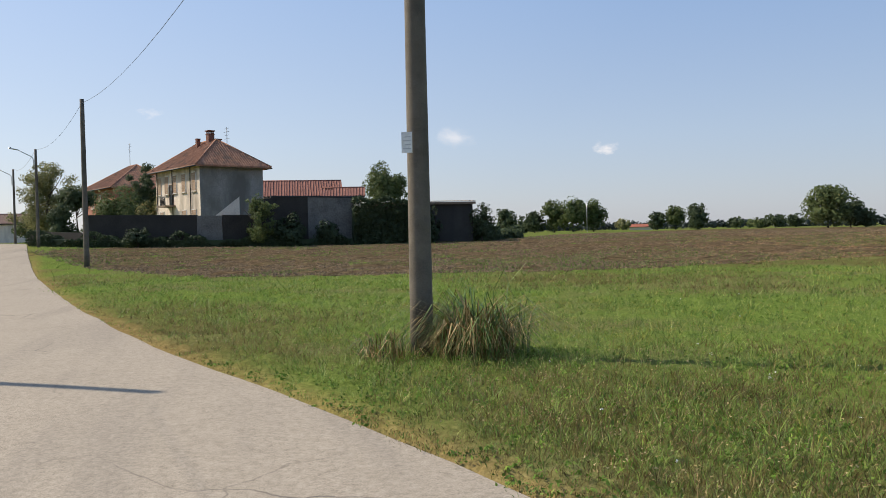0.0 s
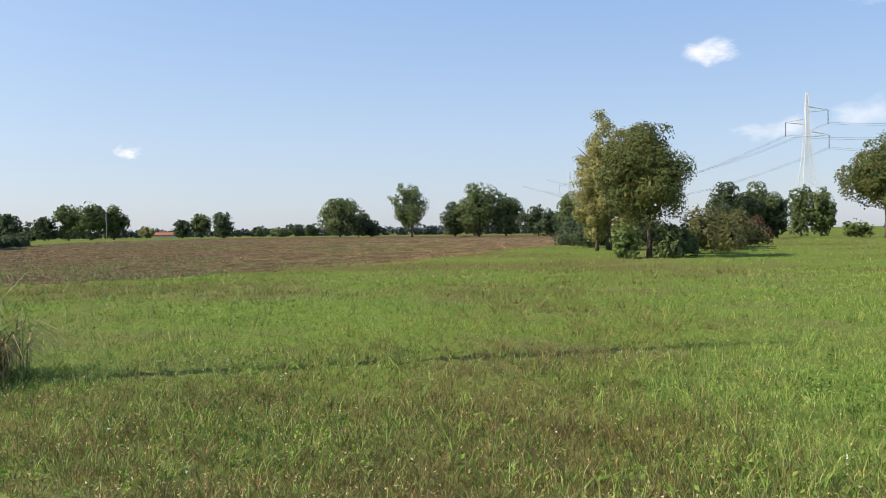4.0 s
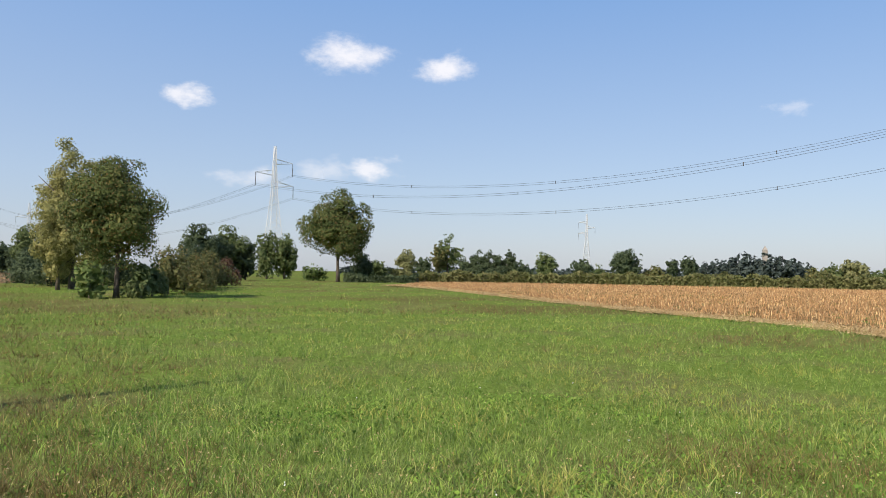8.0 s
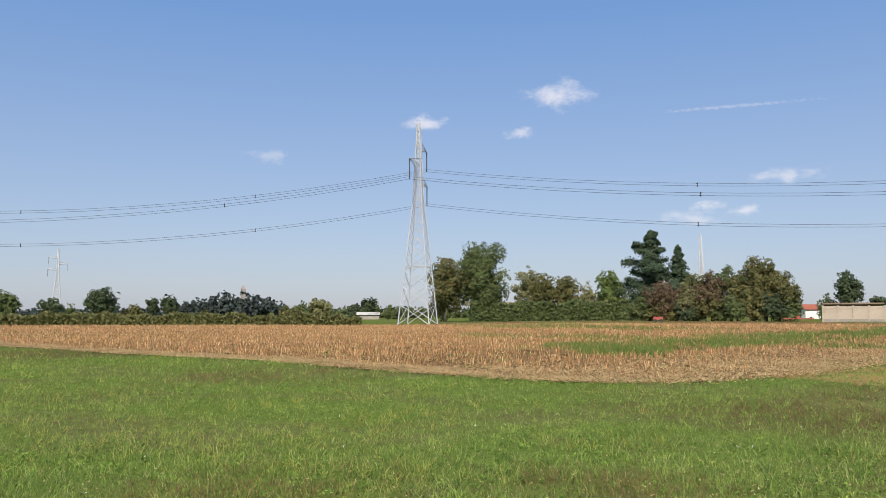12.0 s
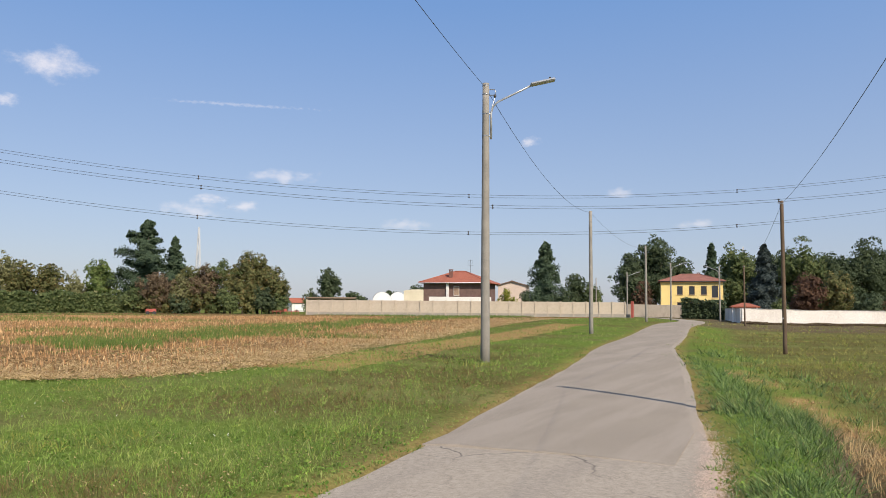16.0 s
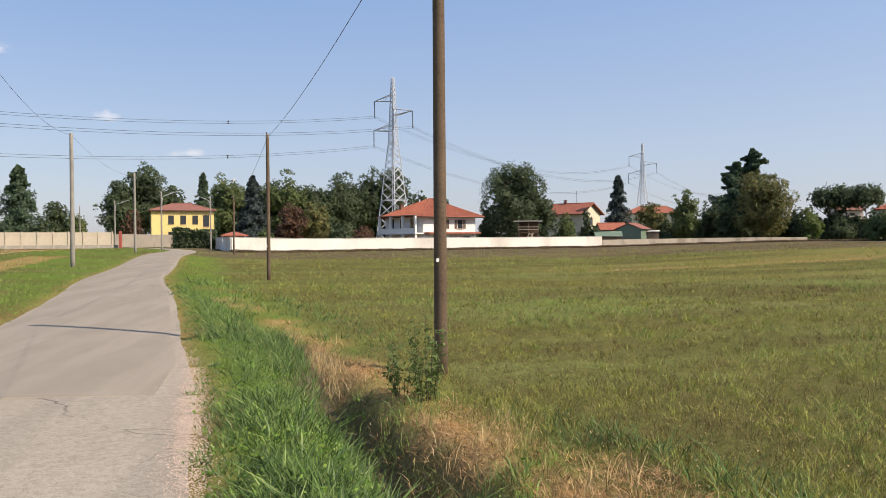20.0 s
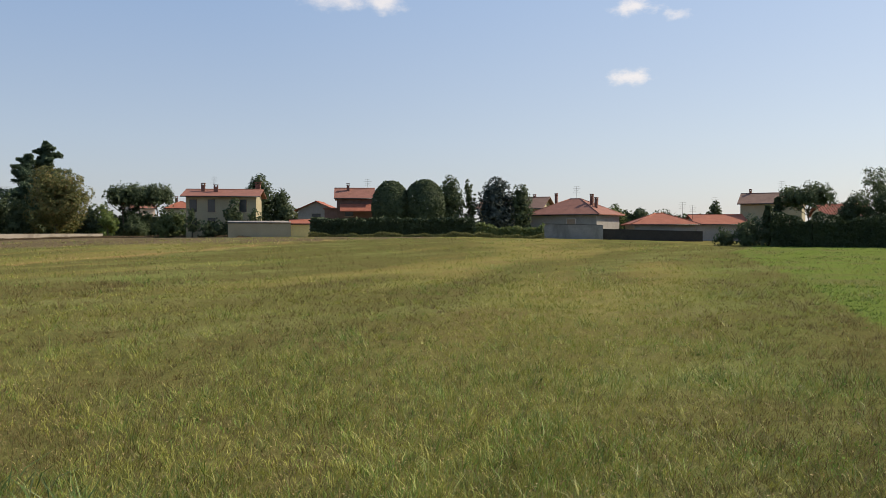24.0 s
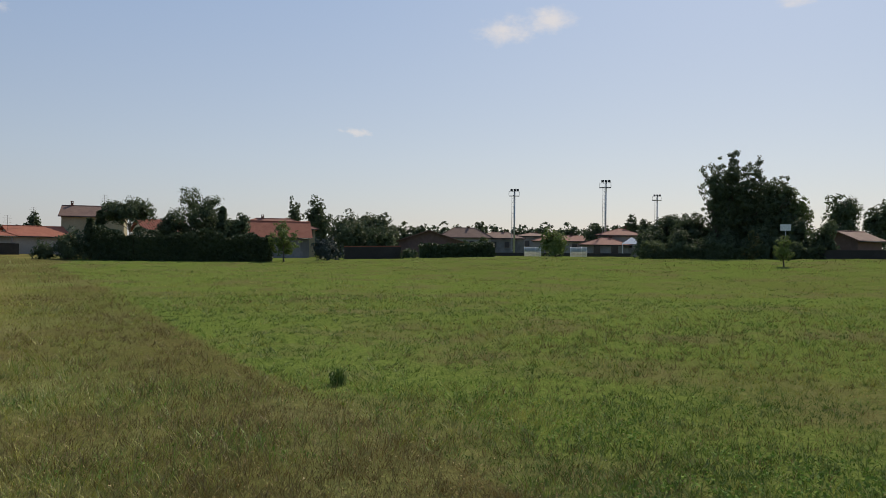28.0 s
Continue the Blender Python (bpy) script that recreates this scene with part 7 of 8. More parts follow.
for az, d, el, w, kind, mat, lab in [
        (259.7, 112, 3.2, 6.8, "umbrella", "leaf_dark", "dark open pine above the hedge"), (265.6, 112, 2.7, 3.6, "cone", "leaf_dark", "dark tree above the hedge"), (266.6, 111, 2.3, 4.2, "round", "leaf_dark", "dark tree above the hedge"), (257.9, 112, 2.2, 3.6, "cone", "leaf_dark", "small dark conifer"), (256.2, 110, 1.2, 3, "bush", "leaf_dark", "dark shrub"),
        (263.9, 116, 3.85, 8.0, "loose", "leaf_dark", "thin-leaved tree above the hedge"), (265.2, 116, 2.6, 4, "round", "leaf_dark", "dark tree above the hedge"), (262.2, 115, 2.2, 4, "round", "leaf_dark", "dark tree"),
        (269.75, 103, 1.8, 3.8, "loose", "leaf_light", "small yellowish fruit tree"), (272.7, 108, 0.85, 4.2, "bush", "leaf_blue_and_haze", "grey-green round shrub"), (270.4, 185, 3.5, 4.6, "round", "leaf_dark", "dark conifer behind houses"),
        (272.1, 182, 3.6, 6.4, "round", "leaf_dark", "dark round pine behind houses"), (274.4, 150, 2.7, 9, "round", "leaf_dark", "broad dense dark pine"), (276.2, 150, 2.55, 8.2, "round", "leaf_dark", "broad dense dark pine"), (275.3, 148, 2.2, 8, "round", "leaf_dark", "broad dense dark pine"),
        (274.4, 140, 1.9, 6, "bush", "leaf_dark", "dark shrubs below the pines"), (276.4, 140, 1.7, 6, "bush", "leaf_dark", "dark shrubs below the pines"), (278.5, 118, 0.1, 3, "bush", "leaf_dark", "dark round shrub"),
        (288.8, 128, 1.6, 5.4, "bush", "leaf_light", "yellowish green shrub by the sports field"), (296.2, 112, 2.6, 6, "round", "leaf_dark", "dark round tree"), (295.2, 108, 1.6, 4.4, "bush", "leaf_dark", "dark shrub mass"), (298.0, 108, 2.7, 6, "round", "leaf_dark", "dark round tree"),
        (299.6, 104, 6.1, 4.6, "loose", "leaf_dark", "tall airy poplar"), (300.6, 104, 6.75, 4.2, "loose", "leaf_dark", "tall airy poplar"), (301.9, 105, 6.2, 4.4, "loose", "leaf_dark", "tall airy poplar"), (300.0, 105, 5.2, 4.6, "loose", "leaf_dark", "tall airy poplar"), (301.2, 105, 5.6, 4.6, "loose", "leaf_dark", "tall airy poplar"), (300.6, 106, 4.4, 7, "round", "leaf_dark", "dark tree mass below the poplars"),
        (303.2, 106, 5.0, 5.4, "round", "leaf_dark", "dark broadleaf tree"), (304.3, 108, 4.3, 4.6, "round", "leaf_green", "dark broadleaf tree"), (297.4, 103, 1.6, 5, "bush", "leaf_dark", "dark shrubs"),
        (299.8, 101, 1.7, 6, "bush", "leaf_dark", "dark undergrowth"), (302.4, 100, 1.9, 5.6, "bush", "leaf_dark", "dark undergrowth"), (301.9, 98, 1.6, 2.8, "bush", "leaf_autumn", "olive shrub"), (304.6, 102, 2.4, 4, "bush", "leaf_dark", "dark undergrowth"),
        (303.7, 72, 1.25, 1.9, "loose", "leaf_light", "small yellowing sapling in the field"), (307.1, 150, 3.85, 6.4, "round", "leaf_dark", "round dark tree behind the hut"), (309.3, 140, 3.4, 5, "round", "leaf_dark", "dark tree"), (306.1, 100, 2.2, 3.4, "bush", "leaf_dark", "dark climbing shrub"),
        (291.8, 190, 2.0, 8, "round", "leaf_dark", "dark round tree behind the pitch"), (293.9, 190, 2.6, 4.6, "loose", "leaf_dark", "thin conifer"), (294.9, 190, 2.3, 5, "round", "leaf_dark", "round tree")]:
    h = 1.6 + d * math.tan(radians(el)) - gz(*polar(az, d))
    tree(az, d, max(0.8, h), w, kind, mat, "shrub" if kind == "bush" else "tree", lab if len(lab.split()) > 3 else lab + " among the gardens", group="garden and field trees")
woodland("far_trees", 276, 300, 330, [1.9, 2.0, 1.8, 2.0, 2.0, 1.9], "leaf_dark", "line of distant town trees", 20, 0.8)
woodland("far_trees", 243, 258, 300, [1.0, 1.1, 1.2, 1.0], "leaf_dark", "distant trees behind houses", 16, 0.7)
# this row is seen backlit; its plaster tones hold the shade
for az, d, L, ev, rs, wl, rf in ((282.4, 205, 13, 4.4, 2.2, "plaster_shade", "roof_brown"), (284.9, 210, 12, 4.2, 1.4, "plaster_grey", "roof_brown"), (287.2, 225, 9, 5.0, 0.8, "plaster_grey", "roof_brown"), (289.6, 200, 16, 3.4, 1.2, "plaster_shade", "roof_dull"),
                         (293.2, 165, 8.5, 4.1, 1.2, "plaster_shade", "roof_dull"), (292.2, 160, 9, 2.2, 1.2, "plaster_grey", "roof_dull")):
    house("town house with brown tiled roof beyond the sports field", az, d, facing(az), L, 8, ev, rs, "hip", wl, rf, [("s", -1.5, ev * 0.6, 1.1, 1.4, "dark"), ("s", 1.8, ev * 0.6, 1.1, 1.4, "dark")], [(1, 0, ev, ev + rs + 0.7, 0.5, 0.5)], [], 0.5)
wall_run("wall_pitch", [(284.4, 146), (294, 144)], [0.6, 0.6], 0.2, "concrete_shaded", "low dark wall at the sports field")
house("red brick hut with pale gable roof", 307.6, 115, facing(307.6) + 60, 5.5, 5, 2.2, 1.0, "gable", "brick_brown", "roof_brown", [], [], [], 0.5, "hut")
hedge([(295, 104), (299, 100), (303, 98), (306, 99)], 1.5, 3.0, "leaf_dark", "dark undergrowth below the poplars", "undergrowth", 0.2, 0.3)
wall_run("wall_dark", [(304.6, 98), (312, 98)], [1.0, 1.0], 0.25, "concrete_shaded", "dark wall in shade at the field edge")
for az, el in ((285.9, 4.3), (292.22, 4.93), (295.68, 3.95)):
    d = {285.9: 175, 292.22: 165, 295.68: 215}[az]
    H = 1.6 + d * math.tan(radians(el)) - gz(*polar(az, d))
    e = thing("floodlight_mast", spot(az, d, facing(az)), "tall floodlight mast of the sports field", "floodlight", "floodlight masts")
    bm = bmesh.new()
    tube(bm, [(0, 0, -0.2), (0, 0, H)], [0.2, 0.12], 8)
    part("shaft", bm, "galvanised", e)
    bm = bmesh.new()
    for s in (-0.62, -0.25):
        strut(bm, (s, 0.1, 1), (s, 0.1, H - 1), 0.05)
    for k in range(int(H / 0.8)):
        strut(bm, (-0.62, 0.1, 1 + 0.8 * k), (-0.25, 0.1, 1 + 0.8 * k), 0.035)
    part("ladder", bm, "galvanised", e)
    bm = bmesh.new()
    box(bm, -1.3, 1.0, -0.6, 0.6, H - 1.3, H - 1.2)
    for s in (-1.25, -0.2, 0.95):
        strut(bm, (s, -0.55, H - 1.2), (s, -0.55, H - 0.3), 0.05)
    strut(bm, (-1.3, -0.55, H - 0.35), (1.0, -0.55, H - 0.35), 0.05)
    part("platform", bm, "dark_metal", e)
    for s in (-0.7, 0.0, 0.6):
        part("floodlight", boxed(s - 0.26, s + 0.26, -0.35, 0.0, H - 0.2, H + 0.25, bevel=0.04), "dark_metal", e)
surface("clear_sheet", (0.5, 0.53, 0.5), (0.62, 0.64, 0.6), 1.0, 0.25, 12, 0.05, 0.002, spec=0.5)
for az in (287.2, 290.4):
    e = thing("dugout", spot(az, 140, facing(az)), "small arched players' shelter with a clear sheet cover", "shelter", "shelters at the pitch")
    arc = [(0.75 * math.cos(a) - 0.2, 0.55 + 1.05 * math.sin(a)) for a in np.linspace(0.25, math.pi, 9)] + [(-0.95, -0.1)]
    bm = bmesh.new()
    rows_ = [[bm.verts.new((x, -y, z)) for y, z in arc] for x in (-1.35, 1.35)]
    for k in range(len(arc) - 1):
        bm.faces.new((rows_[0][k], rows_[1][k], rows_[1][k + 1], rows_[0][k + 1]))
    bmesh.ops.solidify(bm, geom=bm.faces[:], thickness=0.02)
    part("cover", bm, "clear_sheet", e)
    for x in (-1.37, -0.45, 0.45, 1.37):
        bm = bmesh.new()
        tube(bm, [(x, -y * 1.02, z * 1.01) for y, z in arc], [0.045] * len(arc), 5)
        part("hoop", bm, "white_paint", e)
    part("bench", boxed(-1.2, 1.2, 0.3, 0.65, 0.38, 0.45), "timber_light", e)
gzb = thing("gazebo", spot(294.0, 150, facing(294.0)), "small white pointed canopy beside the pitch houses", "gazebo")
bm = bmesh.new()
bmesh.ops.create_cone(bm, cap_ends=True, segments=4, radius1=2.5, radius2=0.06, depth=1.2, matrix=Matrix.Translation((0, 0, 2.9)) @ Matrix.Rotation(radians(45), 4, "Z"))
part("canopy", bm, "white_paint", gzb)
for sx_ in (-1.6, 1.6):
    for sy_ in (-1.6, 1.6):
        part("post", boxed(sx_ - 0.04, sx_ + 0.04, sy_ - 0.04, sy_ + 0.04, -0.3, 2.4), "white_paint", gzb)
bb = thing("basketball_hoop", spot(303.8, 96, facing(303.8)), "white basketball backboard on a post", "basketball hoop")
part("backboard", boxed(-0.55, 0.55, -0.03, 0.03, 3.15, 3.85), "white_paint", bb)
bm = bmesh.new()
tube(bm, [(0, 0.1, -0.5), (0, 0.1, 3.5)], [0.06, 0.05], 6)
part("post", bm, "galvanised", bb)
rf_ = wall_run("wall_concrete_panels", [(143.95, 130), (166.6, 130)], [0.5, 0.5], 0.3, "plinth", "long wall of pale precast concrete panels")
# precast panels and posts on the plinth
a_, b_2 = Vector((*polar(143.95, 130), 0)), Vector((*polar(166.6, 130), 0))
ux = (b_2 - a_).normalized()
np_ = int((b_2 - a_).length / 2.0)
yaw = math.atan2(ux.y, ux.x)
mp = bpy.data.meshes.new("wall_panel")
bm = boxed(0.07, 1.93, -0.05, 0.05, 0.5, 2.35)
for z in (0.52, 0.985, 1.45, 1.915):
    box(bm, 0.07, 1.93, -0.058, 0.058, z, z + 0.44)
bm.to_mesh(mp)
bm.free()
mp.materials.append(MATS["concrete_panel"])
mq = bpy.data.meshes.new("wall_post")
bm = boxed(-0.09, 0.09, -0.16, 0.16, 0.0, 2.47)
bm.to_mesh(mq)
bm.free()
mq.materials.append(MATS["concrete_panel"])
inv = rf_.matrix_world.inverted()
for k in range(np_ + 1):
    p = a_ + ux * 2.0 * k
    for nm, dat in (("wall_panel", mp), ("wall_post", mq)):
        if nm == "wall_panel" and k == np_:
            continue
        o = new(nm, dat)
        o.parent = rf_
        o.matrix_local = inv @ (Matrix.Translation((p.x, p.y, gz(p.x, p.y))) @ Matrix.Rotation(yaw, 4, "Z"))
wall_run("wall_far", [(164.9, 163), (170.3, 160)], [2.4, 2.4], 0.25, "concrete_panel", "pale concrete wall along the side road")

# ---------------------------------------------------------------- clouds
def cloud(az, el, w, h, seed, dens=1.0, d=3000):
    """A small far cloud: a soft patch of sky, bright with scattered light."""
    m = bpy.data.materials.new("cloud")
    m.use_nodes = True
    nt = m.node_tree
    nt.nodes.clear()
    out = nt.nodes.new("ShaderNodeOutputMaterial")
    em, tr, mx = nt.nodes.new("ShaderNodeEmission"), nt.nodes.new("ShaderNodeBsdfTransparent"), nt.nodes.new("ShaderNodeMixShader")
    tc = nt.nodes.new("ShaderNodeTexCoord")
    mp = nt.nodes.new("ShaderNodeMapping")
    mp.inputs["Location"].default_value = (seed * 3.7, seed * 1.3, 0)
    mp.inputs["Scale"].default_value = (max(1.0, 0.62 * w / h), 1.0, 1.0)
    nz = nt.nodes.new("ShaderNodeTexNoise")
    nz.inputs["Scale"].default_value, nz.inputs["Detail"].default_value, nz.inputs["Roughness"].default_value = 2.3, 9, 0.62
    nt.links.new(tc.outputs["Generated"], mp.inputs["Vector"])
    nt.links.new(mp.outputs["Vector"], nz.inputs["Vector"])
    gr = nt.nodes.new("ShaderNodeTexGradient")
    gr.gradient_type = "SPHERICAL"
    m2 = nt.nodes.new("ShaderNodeMapping")
    m2.inputs["Location"].default_value = (-1, -1, 0)
    m2.inputs["Scale"].default_value = (2, 2, 0)
    nt.links.new(tc.outputs["Generated"], m2.inputs["Vector"])
    nt.links.new(m2.outputs["Vector"], gr.inputs["Vector"])
    ad = nt.nodes.new("ShaderNodeMath")
    ad.operation = "MULTIPLY_ADD"
    nt.links.new(nz.outputs["Fac"], ad.inputs[0])
    ad.inputs[1].default_value = 1.7
    nt.links.new(gr.outputs["Fac"], ad.inputs[2])
    rp = nt.nodes.new("ShaderNodeMapRange")
    rp.interpolation_type = "SMOOTHSTEP"
    for k, v in ((1, 1.2), (2, 1.9), (3, 0.0), (4, 0.86 * dens)):
        rp.inputs[k].default_value = v
    nt.links.new(ad.outputs[0], rp.inputs[0])
    em.inputs[0].default_value = (0.95, 0.94, 0.98, 1)
    em.inputs[1].default_value = 0.97
    nt.links.new(rp.outputs[0], mx.inputs[0])
    nt.links.new(tr.outputs[0], mx.inputs[1])
    nt.links.new(em.outputs[0], mx.inputs[2])
    nt.links.new(mx.outputs[0], out.inputs[0])
    c = Vector((d * math.cos(radians(el)) * math.sin(radians(az)), d * math.cos(radians(el)) * math.cos(radians(az)), d * math.sin(radians(el))))
    W2, H2 = d * math.tan(radians(w / 2)), d * math.tan(radians(h / 2))
    ob = part("cloud", ([(-W2, -H2, 0), (W2, -H2, 0), (W2, H2, 0), (-W2, H2, 0)], [(0, 1, 2, 3)]), m)
    ob.matrix_world = Matrix.Translation(c) @ (-c).to_track_quat("Z", "Y").to_matrix().to_4x4()
    return tagged(ob, "small white fair-weather cloud", "cloud", kind="structure")


for i, (az, el, w, h, dn) in enumerate([(15.6, 6.6, 4.2, 2.6, 0.6), (26.0, 5.6, 3.0, 1.2, 0.9), (-5.2, 8.3, 2.6, 0.9, 0.5), (76.6, 15.0, 11.0, 3.7, 1.0), (83.2, 14.5, 7.4, 3.4, 1.0), (65.8, 11.7, 6.0, 2.4, 0.9),
                                        (70.0, 6.4, 9.0, 2.2, 0.55), (74.6, 7.0, 7.0, 2.8, 0.55), (78.1, 7.3, 6.5, 2.4, 0.85), (127.2, 15.3, 8, 3.0, 1.0), (124.3, 12.8, 3, 1.4, 0.7), (136.0, 6.6, 5.6, 1.6, 0.6), (139.6, 7.0, 3.4, 1.3, 0.7), (117.5, 13.6, 5, 1.6, 0.8),
                                        (106.5, 11.0, 5, 1.6, 0.35), (142.0, 9.2, 7, 1.5, 0.6), (159.6, 11.8, 2.4, 1.2, 0.7), (171.0, 5.9, 4, 1.1, 0.5), (137.2, 7.4, 4, 1.1, 0.7), (166.0, 8.2, 3, 1, 0.5), (150.6, 6.0, 6, 1.2, 0.45), (152.0, 24.8, 2.8, 2.4, 0.7),
                                        (227.0, 16.5, 9, 3.4, 0.9), (231.5, 16.0, 5, 2.8, 0.9), (248.8, 15.2, 5.4, 1.9, 0.9), (248.4, 10.6, 5.8, 1.8, 0.9), (251.4, 14.5, 3.0, 1.3, 0.6), (274.6, 8.2, 4, 0.9, 0.8),
                                        (285.0, 15.3, 7, 3.2, 1.0), (288.6, 16.0, 6.5, 3.0, 1.0), (304.5, 16.3, 4, 1.8, 0.8), (139.0, 13.9, 17, 0.4, 0.3)]):
    cloud(az, el, w * 1.05, h * 1.2, i, min(1.0, dn * 0.9))


# ---------------------------------------------------------------- grass, stubble, clods
def scatter(n, r0, r1, az0=-25.0, az1=330.0, power=1.0):
    """Random places in a ring about the viewer, thinner outward."""
    r = r0 * (r1 / r0) ** (RNG.uniform(size=n) ** power)
    a = np.radians(RNG.uniform(az0, az1, n))
    return r * np.sin(a), r * np.cos(a), r


def blades(name, x, y, z, h, w, mat, label, lean=0.35, away=None, tri=True):
    """Grass blades as single bent slivers, one object. away: bearing in which each leans."""
    n = len(x)
    a = RNG.uniform(0, 2 * np.pi, n)
    b = RNG.uniform(0, 2 * np.pi, n) if away is None else away + RNG.normal(0, 0.6, n)
    ln = RNG.uniform(0.15, 1.0, n) * lean * h
    root = np.stack([x, y, z - 0.01], 1)
    sidev = np.stack([np.cos(a), np.sin(a), 0 * a], 1) * (w / 2)[:, None]
    tip = root + np.stack([np.cos(b) * ln, np.sin(b) * ln, h], 1)
    midp = root + np.stack([np.cos(b) * ln * 0.35, np.sin(b) * ln * 0.35, h * 0.62], 1)
    if tri:
        return tagged(soup(name, np.stack([root - sidev, root + sidev, tip], 1).reshape(-1, 3), 3, mat), label, "grass", kind="stuff")
    v = np.empty((n, 4, 3))
    v[:, 0], v[:, 1], v[:, 2], v[:, 3] = root - sidev, midp + sidev * 1.2, tip, midp - sidev * 0.8
    ob = soup(name, v.reshape(-1, 3), 4, mat)
    return tagged(ob, label, "grass", kind="stuff")


def ditch_past(x, y, s):
    _, i = near(x, y, DITCH_LINE)
    return s - side(DITCH_LINE[i, 0], DITCH_LINE[i, 1])


# what grows: material, blade height, width, lean, label
GROWTH = {
    "meadow_grass": ("blade_green", (0.045, 0.15), (0.0042, 0.0082), 1.1, "green meadow grass, uneven and unmown"),
    "meadow_weed": ("weed_leaf", None, (0.014, 0.03), 0.07, "small broad-leaved weeds in the meadow"),
    "seeding_grass": ("blade_brown", (0.04, 0.15), (0.003, 0.006), 1.3, "dry brown grass gone to seed"),
    "yellow_grass": ("blade_yellow", (0.04, 0.13), (0.005, 0.009), 1.3, "yellow-green bands of dry meadow grass"),
    "lush_grass": ("blade_lush", (0.035, 0.09), (0.006, 0.012), 1.4, "short lush green pasture grass"),
    "verge_grass": ("blade_verge", (0.07, 0.26), (0.006, 0.015), 1.7, "long lush arching grass on the ditch bank"),
    "verge_weed": ("weed_leaf", None, (0.012, 0.028), 0.17, "broad-leaved weeds on the ditch bank"),
    "straw": ("stalk_straw", (0.015, 0.06), (0.005, 0.011), 4.0, "cut dry straw strewn beside the ditch"),
    "straw_tuft": ("blade_straw", (0.06, 0.2), (0.004, 0.008), 1.0, "standing tufts of dry straw"),
    "edge_grass": ("blade_brown", (0.015, 0.045), (0.004, 0.008), 1.8, "short worn grass at the lane edge"),
}
KINDS = list(GROWTH)
# centre and half-widths of patches in the meadow
BARE = [(7.2, -2.1, 0.9, 1.0), (7.5, 5.6, 1.6, 1.2), (5.3, 3.3, 0.9, 0.8), (7.6, 8.6, 1.2, 1.3), (5.2, 6.8, 0.8, 1.0), (11.0, 6.5, 2.2, 1.2), (6.0, -5.1, 0.8, 0.7), (13.5, 9.5, 2.5, 1.2), (24.0, 13.0, 4.0, 2.0)]
LEAFY = [(17.0, 7.9, 1.2, 0.6), (19.6, 7.0, 1.2, 0.7), (14.0, 4.0, 1.0, 0.6), (9.0, 2.2, 0.8, 0.6), (10.5, 0.2, 1.0, 0.8)]
got = {k: [] for k in KINDS}
TUFT = 8
